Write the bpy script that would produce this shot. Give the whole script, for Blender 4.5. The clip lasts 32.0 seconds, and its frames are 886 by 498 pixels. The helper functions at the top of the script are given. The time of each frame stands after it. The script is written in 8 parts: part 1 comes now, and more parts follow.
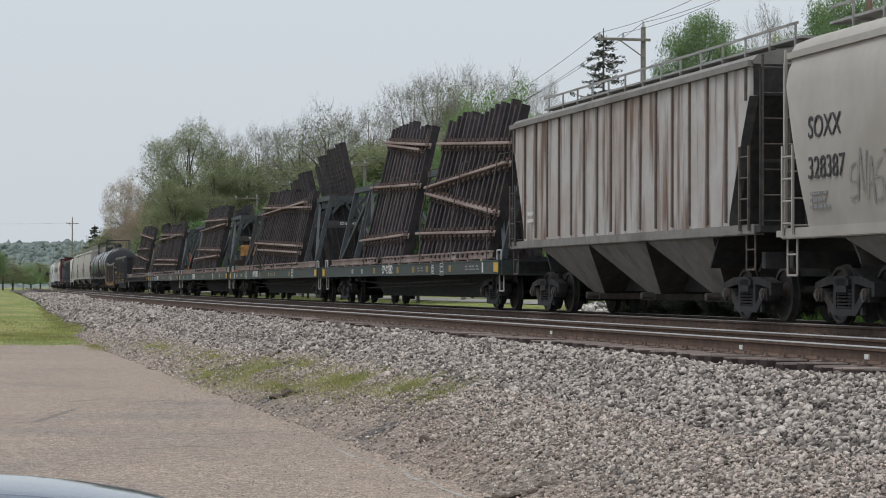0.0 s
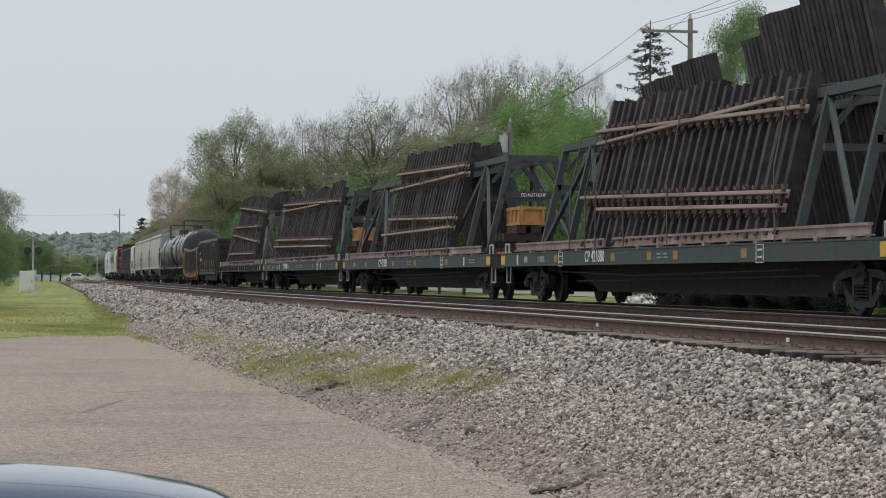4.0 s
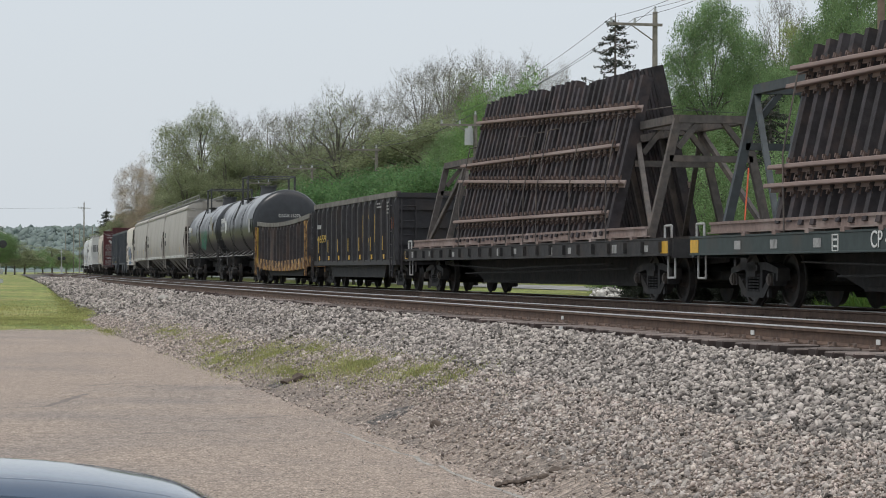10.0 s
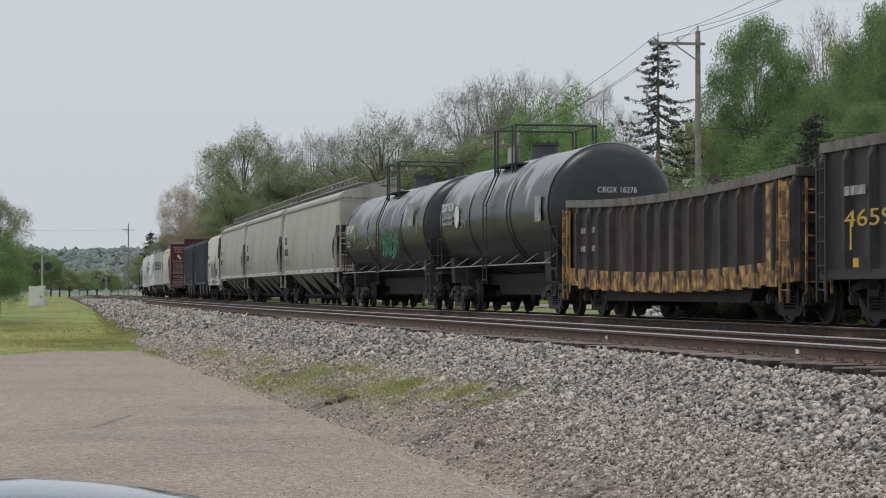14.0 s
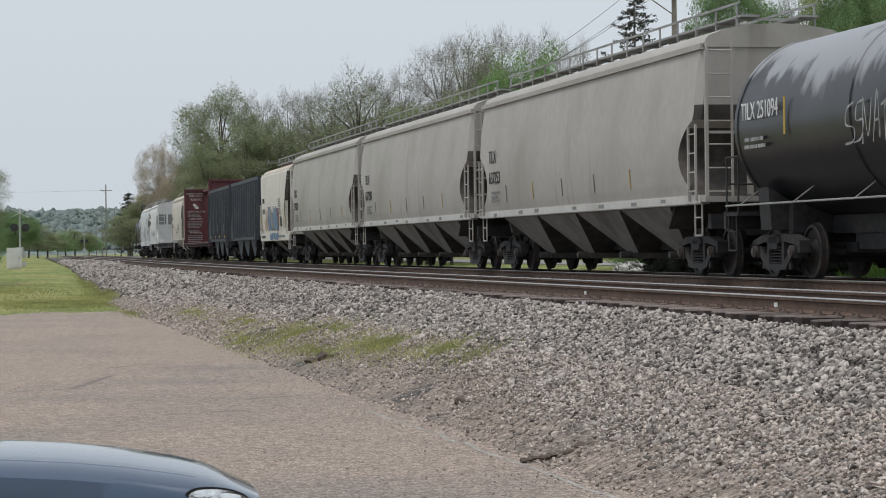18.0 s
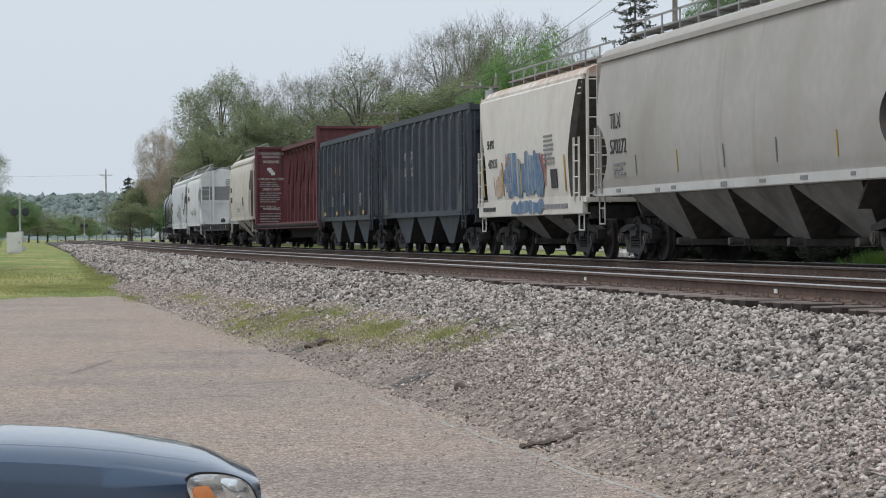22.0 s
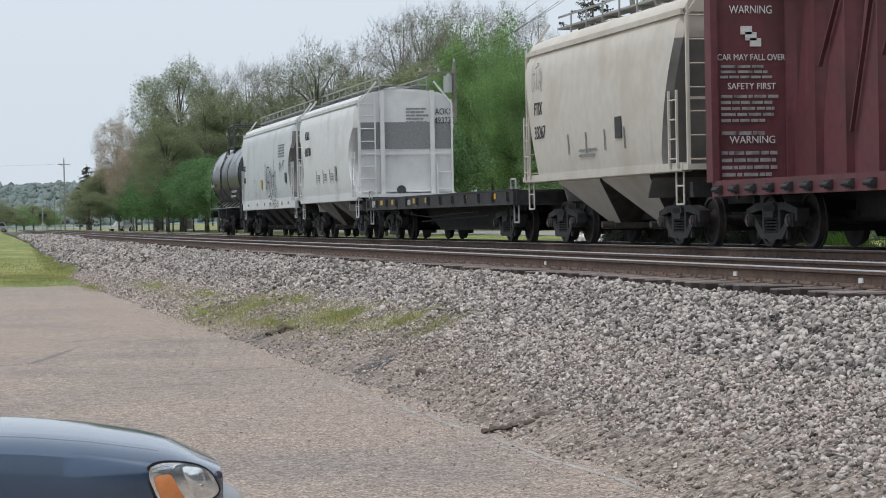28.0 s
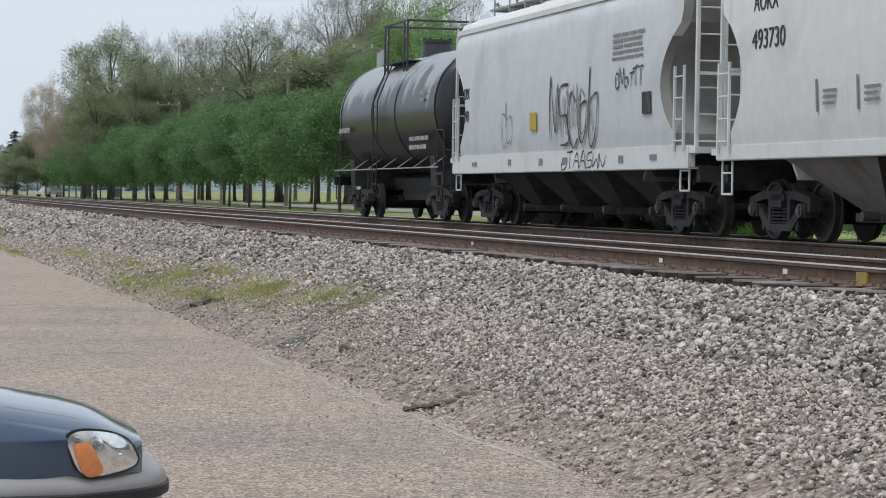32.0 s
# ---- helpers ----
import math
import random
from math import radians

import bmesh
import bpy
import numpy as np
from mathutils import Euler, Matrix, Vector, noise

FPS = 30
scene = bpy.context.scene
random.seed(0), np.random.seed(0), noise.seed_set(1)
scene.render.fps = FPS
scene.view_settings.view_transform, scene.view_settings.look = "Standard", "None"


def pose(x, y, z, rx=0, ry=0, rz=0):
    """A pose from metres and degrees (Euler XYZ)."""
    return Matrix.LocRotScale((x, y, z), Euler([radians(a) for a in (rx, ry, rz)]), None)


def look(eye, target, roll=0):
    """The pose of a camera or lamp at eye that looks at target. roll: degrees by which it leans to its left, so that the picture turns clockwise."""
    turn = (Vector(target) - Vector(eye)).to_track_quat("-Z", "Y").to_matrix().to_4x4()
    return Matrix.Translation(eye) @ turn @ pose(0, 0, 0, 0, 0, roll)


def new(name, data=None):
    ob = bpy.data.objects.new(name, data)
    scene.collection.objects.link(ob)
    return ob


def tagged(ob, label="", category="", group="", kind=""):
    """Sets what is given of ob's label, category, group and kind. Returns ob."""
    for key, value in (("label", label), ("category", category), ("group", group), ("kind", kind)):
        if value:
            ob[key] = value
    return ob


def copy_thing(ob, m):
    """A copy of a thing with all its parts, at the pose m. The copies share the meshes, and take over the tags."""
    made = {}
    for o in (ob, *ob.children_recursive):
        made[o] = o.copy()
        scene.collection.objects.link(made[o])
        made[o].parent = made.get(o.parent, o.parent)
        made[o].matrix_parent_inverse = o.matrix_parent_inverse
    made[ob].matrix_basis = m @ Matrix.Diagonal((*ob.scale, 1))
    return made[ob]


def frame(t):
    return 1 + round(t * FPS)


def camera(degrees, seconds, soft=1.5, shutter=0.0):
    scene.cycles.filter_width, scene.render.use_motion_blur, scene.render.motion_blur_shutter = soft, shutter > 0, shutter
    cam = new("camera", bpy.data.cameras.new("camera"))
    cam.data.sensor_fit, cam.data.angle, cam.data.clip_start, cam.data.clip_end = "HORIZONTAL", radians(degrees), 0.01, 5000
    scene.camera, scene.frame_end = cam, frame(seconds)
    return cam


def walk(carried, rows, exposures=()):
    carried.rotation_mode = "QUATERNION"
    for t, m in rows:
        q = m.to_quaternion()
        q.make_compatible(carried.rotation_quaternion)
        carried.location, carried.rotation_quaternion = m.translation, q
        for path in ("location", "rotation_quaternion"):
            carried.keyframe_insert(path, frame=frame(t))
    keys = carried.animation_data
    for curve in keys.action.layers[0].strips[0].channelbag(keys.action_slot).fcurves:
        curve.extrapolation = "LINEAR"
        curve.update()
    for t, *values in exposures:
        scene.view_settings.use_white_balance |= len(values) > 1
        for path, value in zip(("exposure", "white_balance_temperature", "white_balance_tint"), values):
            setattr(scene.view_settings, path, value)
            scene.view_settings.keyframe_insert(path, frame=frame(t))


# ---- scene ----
# ---------------------------------------------------------------- camera
EYE = (0.0, 0.0, 0.571)
cam = camera(21.92, 32.0, soft=1.0)


def aim(yaw, pitch, roll):
    """A view from the eye, yaw to the right of the track's line."""
    a, b = radians(yaw), radians(pitch)
    way = Vector((math.sin(a) * math.cos(b), math.cos(a) * math.cos(b), math.sin(b)))
    return look(EYE, Vector(EYE) + way * 20, roll)


VIEWS = [
    (0, 12.603, 0.936, 0.165), (0.5, 12.260, 1.546, 0.089), (1, 12.016, 2.139, 0.033), (1.5, 11.991, 1.578, 0.192),
    (2, 11.918, 1.502, 0.400), (2.5, 11.667, 1.469, 0.500), (3, 11.579, 1.097, 0.466), (3.5, 11.468, 0.854, 0.337),
    (5.5, 11.805, 0.476, -0.136), (6, 12.327, 0.361, -0.162), (6.5, 12.442, 0.148, -0.233), (7, 12.501, 0.060, -0.026),
    (7.5, 12.620, 0.162, 0.082), (8, 12.812, 0.298, 0.124), (8.5, 12.727, 0.404, 0.194), (9, 12.562, 0.510, 0.300),
    (9.5, 12.327, 0.590, 0.348), (10, 12.319, 0.559, 0.228), (10.5, 12.177, 0.473, 0.042), (11, 11.958, 0.719, 0.121),
    (11.5, 12.178, 0.897, 0.321), (12, 12.148, 0.889, 0.349), (12.5, 12.119, 1.060, 0.225), (13, 11.889, 1.150, 0.115),
    (13.5, 11.763, 1.080, 0.036), (14, 11.228, 1.065, -0.010), (14.5, 11.605, 1.100, -0.113), (16.5, 12.615, 0.971, -0.672),
    (17, 12.361, 0.612, -0.668), (17.5, 12.042, 0.219, -0.579), (18, 11.764, -0.013, -0.627), (18.5, 11.727, -0.298, -0.691),
    (19, 11.558, -0.550, -0.771), (19.5, 11.377, -0.666, -0.732), (20, 11.213, -0.702, -0.884), (20.5, 11.352, -0.556, -0.951),
    (21, 11.472, -0.407, -0.740), (21.5, 11.620, -0.374, -0.479), (22, 11.761, -0.375, -0.486), (22.5, 11.994, -0.489, -0.555),
    (23, 12.144, -0.583, -0.706), (23.5, 12.371, -0.542, -0.696), (24, 12.435, -0.571, -0.787), (24.5, 12.420, -0.622, -0.957),
    (25, 12.614, -0.582, -0.948), (25.5, 12.670, -0.670, -0.938), (26, 12.487, -0.811, -1.111), (26.5, 12.664, -0.808, -1.245),
    (28.5, 12.908, -0.719, -0.907), (29, 13.094, -0.686, -0.788), (29.5, 12.896, -0.575, -0.625), (30, 12.795, -0.557, -0.544),
    (30.5, 12.979, -0.850, -0.674), (31, 13.046, -1.130, -0.554), (31.5, 13.550, -1.503, 0.079), (32, 14.580, -1.298, 0.906),
]
walk(cam, [(t, aim(*v)) for t, *v in VIEWS], [(0.0, 0.04, 6360, 10), (1.0, -0.22, 6410, 10), (2.0, -0.05, 6410, 10), (3.0, -0.03, 6410, 10), (7.0, 0.14, 6360, 10), (12.0, 0.06, 6410, 10), (14.0, -0.05, 6410, 10), (17.0, 0.02, 6360, 10), (20.0, 0.08, 6210, 10), (26.0, 0.24, 6110, 10), (30.0, 0.19, 6110, 10), (32.0, 0.24, 6110, 10)])

# ---------------------------------------------------------------- light
world = bpy.data.worlds.new("sky")
scene.world = world
world.use_nodes = True
wn = world.node_tree.nodes
sky = wn.new("ShaderNodeTexSky")
sky.sky_type, sky.sun_disc = "NISHITA", False
sky.sun_elevation, sky.sun_rotation = radians(65), radians(110)
sky.air_density, sky.dust_density, sky.ozone_density = 1.0, 6.0, 1.0
grey = wn.new("ShaderNodeMix")
grey.data_type = "RGBA"
grey.inputs[0].default_value = 0.80
grey.inputs[7].default_value = (7.2, 7.7, 8.1, 1)
world.node_tree.links.new(sky.outputs[0], grey.inputs[6])
world.node_tree.links.new(grey.outputs[2], wn["Background"].inputs[0])
wn["Background"].inputs[1].default_value = 0.1
sun = new("sun", bpy.data.lights.new("sun", "SUN"))
sun.data.energy, sun.data.angle, sun.data.color = 1.4, radians(25), (1.0, 0.95, 0.88)
sun.matrix_world = look((0, 0, 50), (22, 8, 0))

# ---------------------------------------------------------------- the line of the tracks
NEAR, FAR = 9.63, 14.197          # middle of the empty track and of the train's track
SPEED = 11.474                    # of the train, m/s, towards -y
CURVE_A, CURVE_B, CURVE_K = 61.64, 137.3, 0.02584


def bend(y):
    """Sideways shift of the tracks at y: straight, a short curve, straight again."""
    e = min(max(y - CURVE_A, 0.0), CURVE_B - CURVE_A)
    return CURVE_K * (e * e / 2 / (CURVE_B - CURVE_A) + max(y - CURVE_B, 0.0))


def slope(y):
    return CURVE_K * min(max((y - CURVE_A) / (CURVE_B - CURVE_A), 0.0), 1.0)


# ---------------------------------------------------------------- mesh helpers
def box(bm, c, s, m=None):
    """A box with middle c and size s, turned by the matrix m about its middle."""
    r = Matrix.Translation(c) @ (m.to_4x4() if m else Matrix()) @ Matrix.Diagonal((*s, 1))
    return bmesh.ops.create_cube(bm, size=1, matrix=r)["verts"]


def bar(bm, a, b, w, h=None, n=4):
    """A straight bar from a to b; n = 4 gives a flat bar w by h, more a round rod of diameter w."""
    a, b = Vector(a), Vector(b)
    d = b - a
    q = d.to_track_quat("Z", "Y").to_matrix().to_4x4()
    m = Matrix.Translation((a + b) / 2) @ q
    if n == 4:
        bmesh.ops.create_cube(bm, size=1, matrix=m @ Matrix.Diagonal((h or w, w, d.length, 1)))
    else:
        bmesh.ops.create_cone(bm, cap_ends=True, segments=n, radius1=w / 2, radius2=(h or w) / 2, depth=d.length, matrix=m)


def rod(bm, pts, w, n=6):
    for a, b in zip(pts, pts[1:]):
        bar(bm, a, b, w, None, n)


def disc(bm, c, axis, r, t, n=24, r2=None):
    """A round plate of radius r and thickness t about an axis through c."""
    q = Vector(axis).to_track_quat("Z", "Y").to_matrix().to_4x4()
    bmesh.ops.create_cone(bm, cap_ends=True, segments=n, radius1=r, radius2=r if r2 is None else r2, depth=t, matrix=Matrix.Translation(c) @ q)


class Soup:
    """Many small pieces in plain lists, for meshes too large to build step by step."""

    def __init__(self):
        self.v, self.f = [], []

    def tube(self, a, b, w0, w1, n=4):
        a, b = Vector(a), Vector(b)
        d = (b - a).normalized()
        p = d.orthogonal().normalized()
        q = d.cross(p)
        i = len(self.v)
        for c, w in ((a, w0 / 2), (b, w1 / 2)):
            self.v += [c + (p * math.cos(2 * math.pi * k / n) + q * math.sin(2 * math.pi * k / n)) * w for k in range(n)]
        self.f += [(i + k, i + (k + 1) % n, i + n + (k + 1) % n, i + n + k) for k in range(n)]
        self.f.append(tuple(range(i + 2 * n - 1, i + n - 1, -1)))

    def block(self, c, s, m=None):
        i = len(self.v)
        c = Vector(c)
        for x in (-0.5, 0.5):
            for y in (-0.5, 0.5):
                for z in (-0.5, 0.5):
                    p = Vector((x * s[0], y * s[1], z * s[2]))
                    self.v.append(c + (m @ p if m else p))
        self.f += [tuple(i + k for k in q) for q in ((0, 1, 3, 2), (4, 6, 7, 5), (0, 4, 5, 1), (2, 3, 7, 6), (0, 2, 6, 4), (1, 5, 7, 3))]

    def part(self, name, mat, parent, smooth=False):
        me = bpy.data.meshes.new(name)
        me.from_pydata(self.v, [], self.f)
        me.materials.append(mat)
        if smooth:
            me.polygons.foreach_set("use_smooth", [True] * len(me.polygons))
        ob = new(name, me)
        ob.parent = parent
        return ob


def prism(bm, pts, y0, y1):
    """The outline pts, of (x, z), drawn out along y."""
    a = [bm.verts.new((x, y0, z)) for x, z in pts]
    b = [bm.verts.new((x, y1, z)) for x, z in pts]
    n = len(pts)
    for i in range(n):
        bm.faces.new((a[i], a[(i + 1) % n], b[(i + 1) % n], b[i]))
    bm.faces.new(a[::-1])
    bm.faces.new(b)


def plate(bm, pts, x0, x1):
    """The outline pts, of (y, z), drawn out along x."""
    a = [bm.verts.new((x0, y, z)) for y, z in pts]
    b = [bm.verts.new((x1, y, z)) for y, z in pts]
    n = len(pts)
    for i in range(n):
        bm.faces.new((a[i], a[(i + 1) % n], b[(i + 1) % n], b[i]))
    bm.faces.new(a[::-1])
    bm.faces.new(b)


def loft(bm, rings, caps=True):
    """Skins a row of equal closed rings of points."""
    vs = [[bm.verts.new(p) for p in r] for r in rings]
    n = len(vs[0])
    for r, s in zip(vs, vs[1:]):
        for i in range(n):
            bm.faces.new((r[i], r[(i + 1) % n], s[(i + 1) % n], s[i]))
    if caps:
        bm.faces.new(vs[0][::-1])
        bm.faces.new(vs[-1])


def mesh_of(name, bm, material, smooth=None):
    bmesh.ops.recalc_face_normals(bm, faces=bm.faces)
    me = bpy.data.meshes.new(name)
    bm.to_mesh(me)
    bm.free()
    if material:
        me.materials.append(material)
    if smooth:
        me.polygons.foreach_set("use_smooth", [True] * len(me.polygons))
        me.set_sharp_from_angle(angle=radians(smooth))
    return me


def part(name, bm, material, parent, label="", smooth=None):
    ob = new(name, mesh_of(name, bm, material, smooth))
    ob.parent = parent
    if label:
        ob["label"] = label
    return ob


def thing(name, label, category, group="", kind="", m=None):
    ob = new(name)
    ob.empty_display_size = 0.3
    tagged(ob, label, category, group, kind)
    if m:
        ob.matrix_basis = m
    return ob


def solid(name, bm, material, label, category, group="", kind="", smooth=None):
    return tagged(new(name, mesh_of(name, bm, material, smooth)), label, category, group, kind)


def words(text, size, material, parent, m, spread=1.0, width=None):
    """Raised lettering with the built-in font, as one mesh; m puts its lower left corner and turns it."""
    cu = bpy.data.curves.new("lettering", "FONT")
    cu.body, cu.size, cu.extrude, cu.space_character = text, size / 0.73, 0.004, spread
    tmp = bpy.data.objects.new("lettering", cu)
    scene.collection.objects.link(tmp)
    bpy.context.view_layer.update()
    me = bpy.data.meshes.new_from_object(tmp.evaluated_get(bpy.context.evaluated_depsgraph_get()))
    bpy.data.objects.remove(tmp)
    me.materials.clear()
    me.materials.append(material)
    ob = new("lettering", me)
    if width:
        w = max(v.co.x for v in me.vertices)
        me.transform(Matrix.Diagonal((width / w, 1, 1, 1)))
    ob.parent = parent
    ob.matrix_basis = m
    return ob

# ---------------------------------------------------------------- materials
def material(name, base, rough=0.8, metal=0.0, grain=0.15, scale=6.0, bump=0.1, other=None, amount=0.5, patch=1.2, streak=None, spec=None, vary=0.0, bscale=None, speck=None, fade=None):
    """A surface with fine grain, patches of another colour at a second scale, streaks that run down, and relief."""
    ma = bpy.data.materials.new(name)
    ma.use_nodes = True
    nt = ma.node_tree
    bsdf = nt.nodes["Principled BSDF"]
    co = nt.nodes.new("ShaderNodeTexCoord").outputs["Object"]

    def noise_at(sc, detail=5.0, stretch=None):
        n = nt.nodes.new("ShaderNodeTexNoise")
        n.inputs["Scale"].default_value, n.inputs["Detail"].default_value = sc, detail
        if stretch:
            mp = nt.nodes.new("ShaderNodeMapping")
            mp.inputs["Scale"].default_value = stretch
            nt.links.new(co, mp.inputs[0])
            nt.links.new(mp.outputs[0], n.inputs["Vector"])
        else:
            nt.links.new(co, n.inputs["Vector"])
        return n.outputs["Fac"]

    def ramp(f, lo, hi):
        r = nt.nodes.new("ShaderNodeMapRange")
        r.inputs["From Min"].default_value, r.inputs["From Max"].default_value = lo, hi
        nt.links.new(f, r.inputs["Value"])
        return r.outputs[0]

    def blend(f, a, b, mode="MIX"):
        m = nt.nodes.new("ShaderNodeMix")
        m.data_type, m.blend_type = "RGBA", mode
        for s, v in ((0, f), (6, a), (7, b)):
            if isinstance(v, (int, float)):
                m.inputs[s].default_value = v
            elif isinstance(v, tuple):
                m.inputs[s].default_value = (*v, 1)
            else:
                nt.links.new(v, m.inputs[s])
        return m.outputs[2]

    fine = noise_at(scale, 8)
    dark, lite = tuple(c * (1 - grain) for c in base), tuple(min(1, c * (1 + grain)) for c in base)
    col = blend(ramp(fine, 0.3, 0.7), dark, lite)
    if other:
        col = blend(ramp(noise_at(patch, 6), 0.62 - amount * 0.3, 0.85 - amount * 0.3), col, other)
    if streak:
        colour, lo, sc = streak
        col = blend(ramp(noise_at(sc, 6, (1, 1, 0.12)), lo, lo + 0.16), col, colour)
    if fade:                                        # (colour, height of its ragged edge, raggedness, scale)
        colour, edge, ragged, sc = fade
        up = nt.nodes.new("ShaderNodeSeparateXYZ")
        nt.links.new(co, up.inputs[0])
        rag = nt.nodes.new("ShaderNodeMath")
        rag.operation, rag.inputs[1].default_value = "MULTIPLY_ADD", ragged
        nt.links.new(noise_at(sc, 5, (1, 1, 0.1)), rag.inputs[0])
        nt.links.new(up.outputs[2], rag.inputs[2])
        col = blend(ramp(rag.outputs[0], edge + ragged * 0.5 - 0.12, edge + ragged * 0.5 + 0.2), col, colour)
    if speck:
        sc, lo, hi = speck
        for k in (1.0, 0.37):
            r = nt.nodes.new("ShaderNodeMapRange")
            r.inputs["From Min"].default_value, r.inputs["From Max"].default_value = 0.36, 0.64
            r.inputs["To Min"].default_value, r.inputs["To Max"].default_value = (lo, hi) if k == 1.0 else (0.5 + lo / 2, 0.5 + hi / 2)
            nt.links.new(noise_at(sc * k, 3), r.inputs["Value"])
            col = blend(1.0, col, r.outputs[0], "MULTIPLY")
    if vary:
        rnd = nt.nodes.new("ShaderNodeObjectInfo").outputs["Random"]
        hsv = nt.nodes.new("ShaderNodeHueSaturation")
        nt.links.new(col, hsv.inputs["Color"])
        r = nt.nodes.new("ShaderNodeMapRange")
        r.inputs["To Min"].default_value, r.inputs["To Max"].default_value = 1 - vary, 1 + vary
        nt.links.new(rnd, r.inputs["Value"])
        nt.links.new(r.outputs[0], hsv.inputs["Value"])
        col = hsv.outputs[0]
    nt.links.new(col, bsdf.inputs["Base Color"])
    bsdf.inputs["Roughness"].default_value, bsdf.inputs["Metallic"].default_value = rough, metal
    if spec is not None:
        bsdf.inputs["Specular IOR Level"].default_value = spec
    if bump:
        b = nt.nodes.new("ShaderNodeBump")
        b.inputs["Strength"].default_value, b.inputs["Distance"].default_value = bump, 0.02
        nt.links.new(noise_at(bscale or scale * 2, 6), b.inputs["Height"])
        nt.links.new(b.outputs[0], bsdf.inputs["Normal"])
    return ma


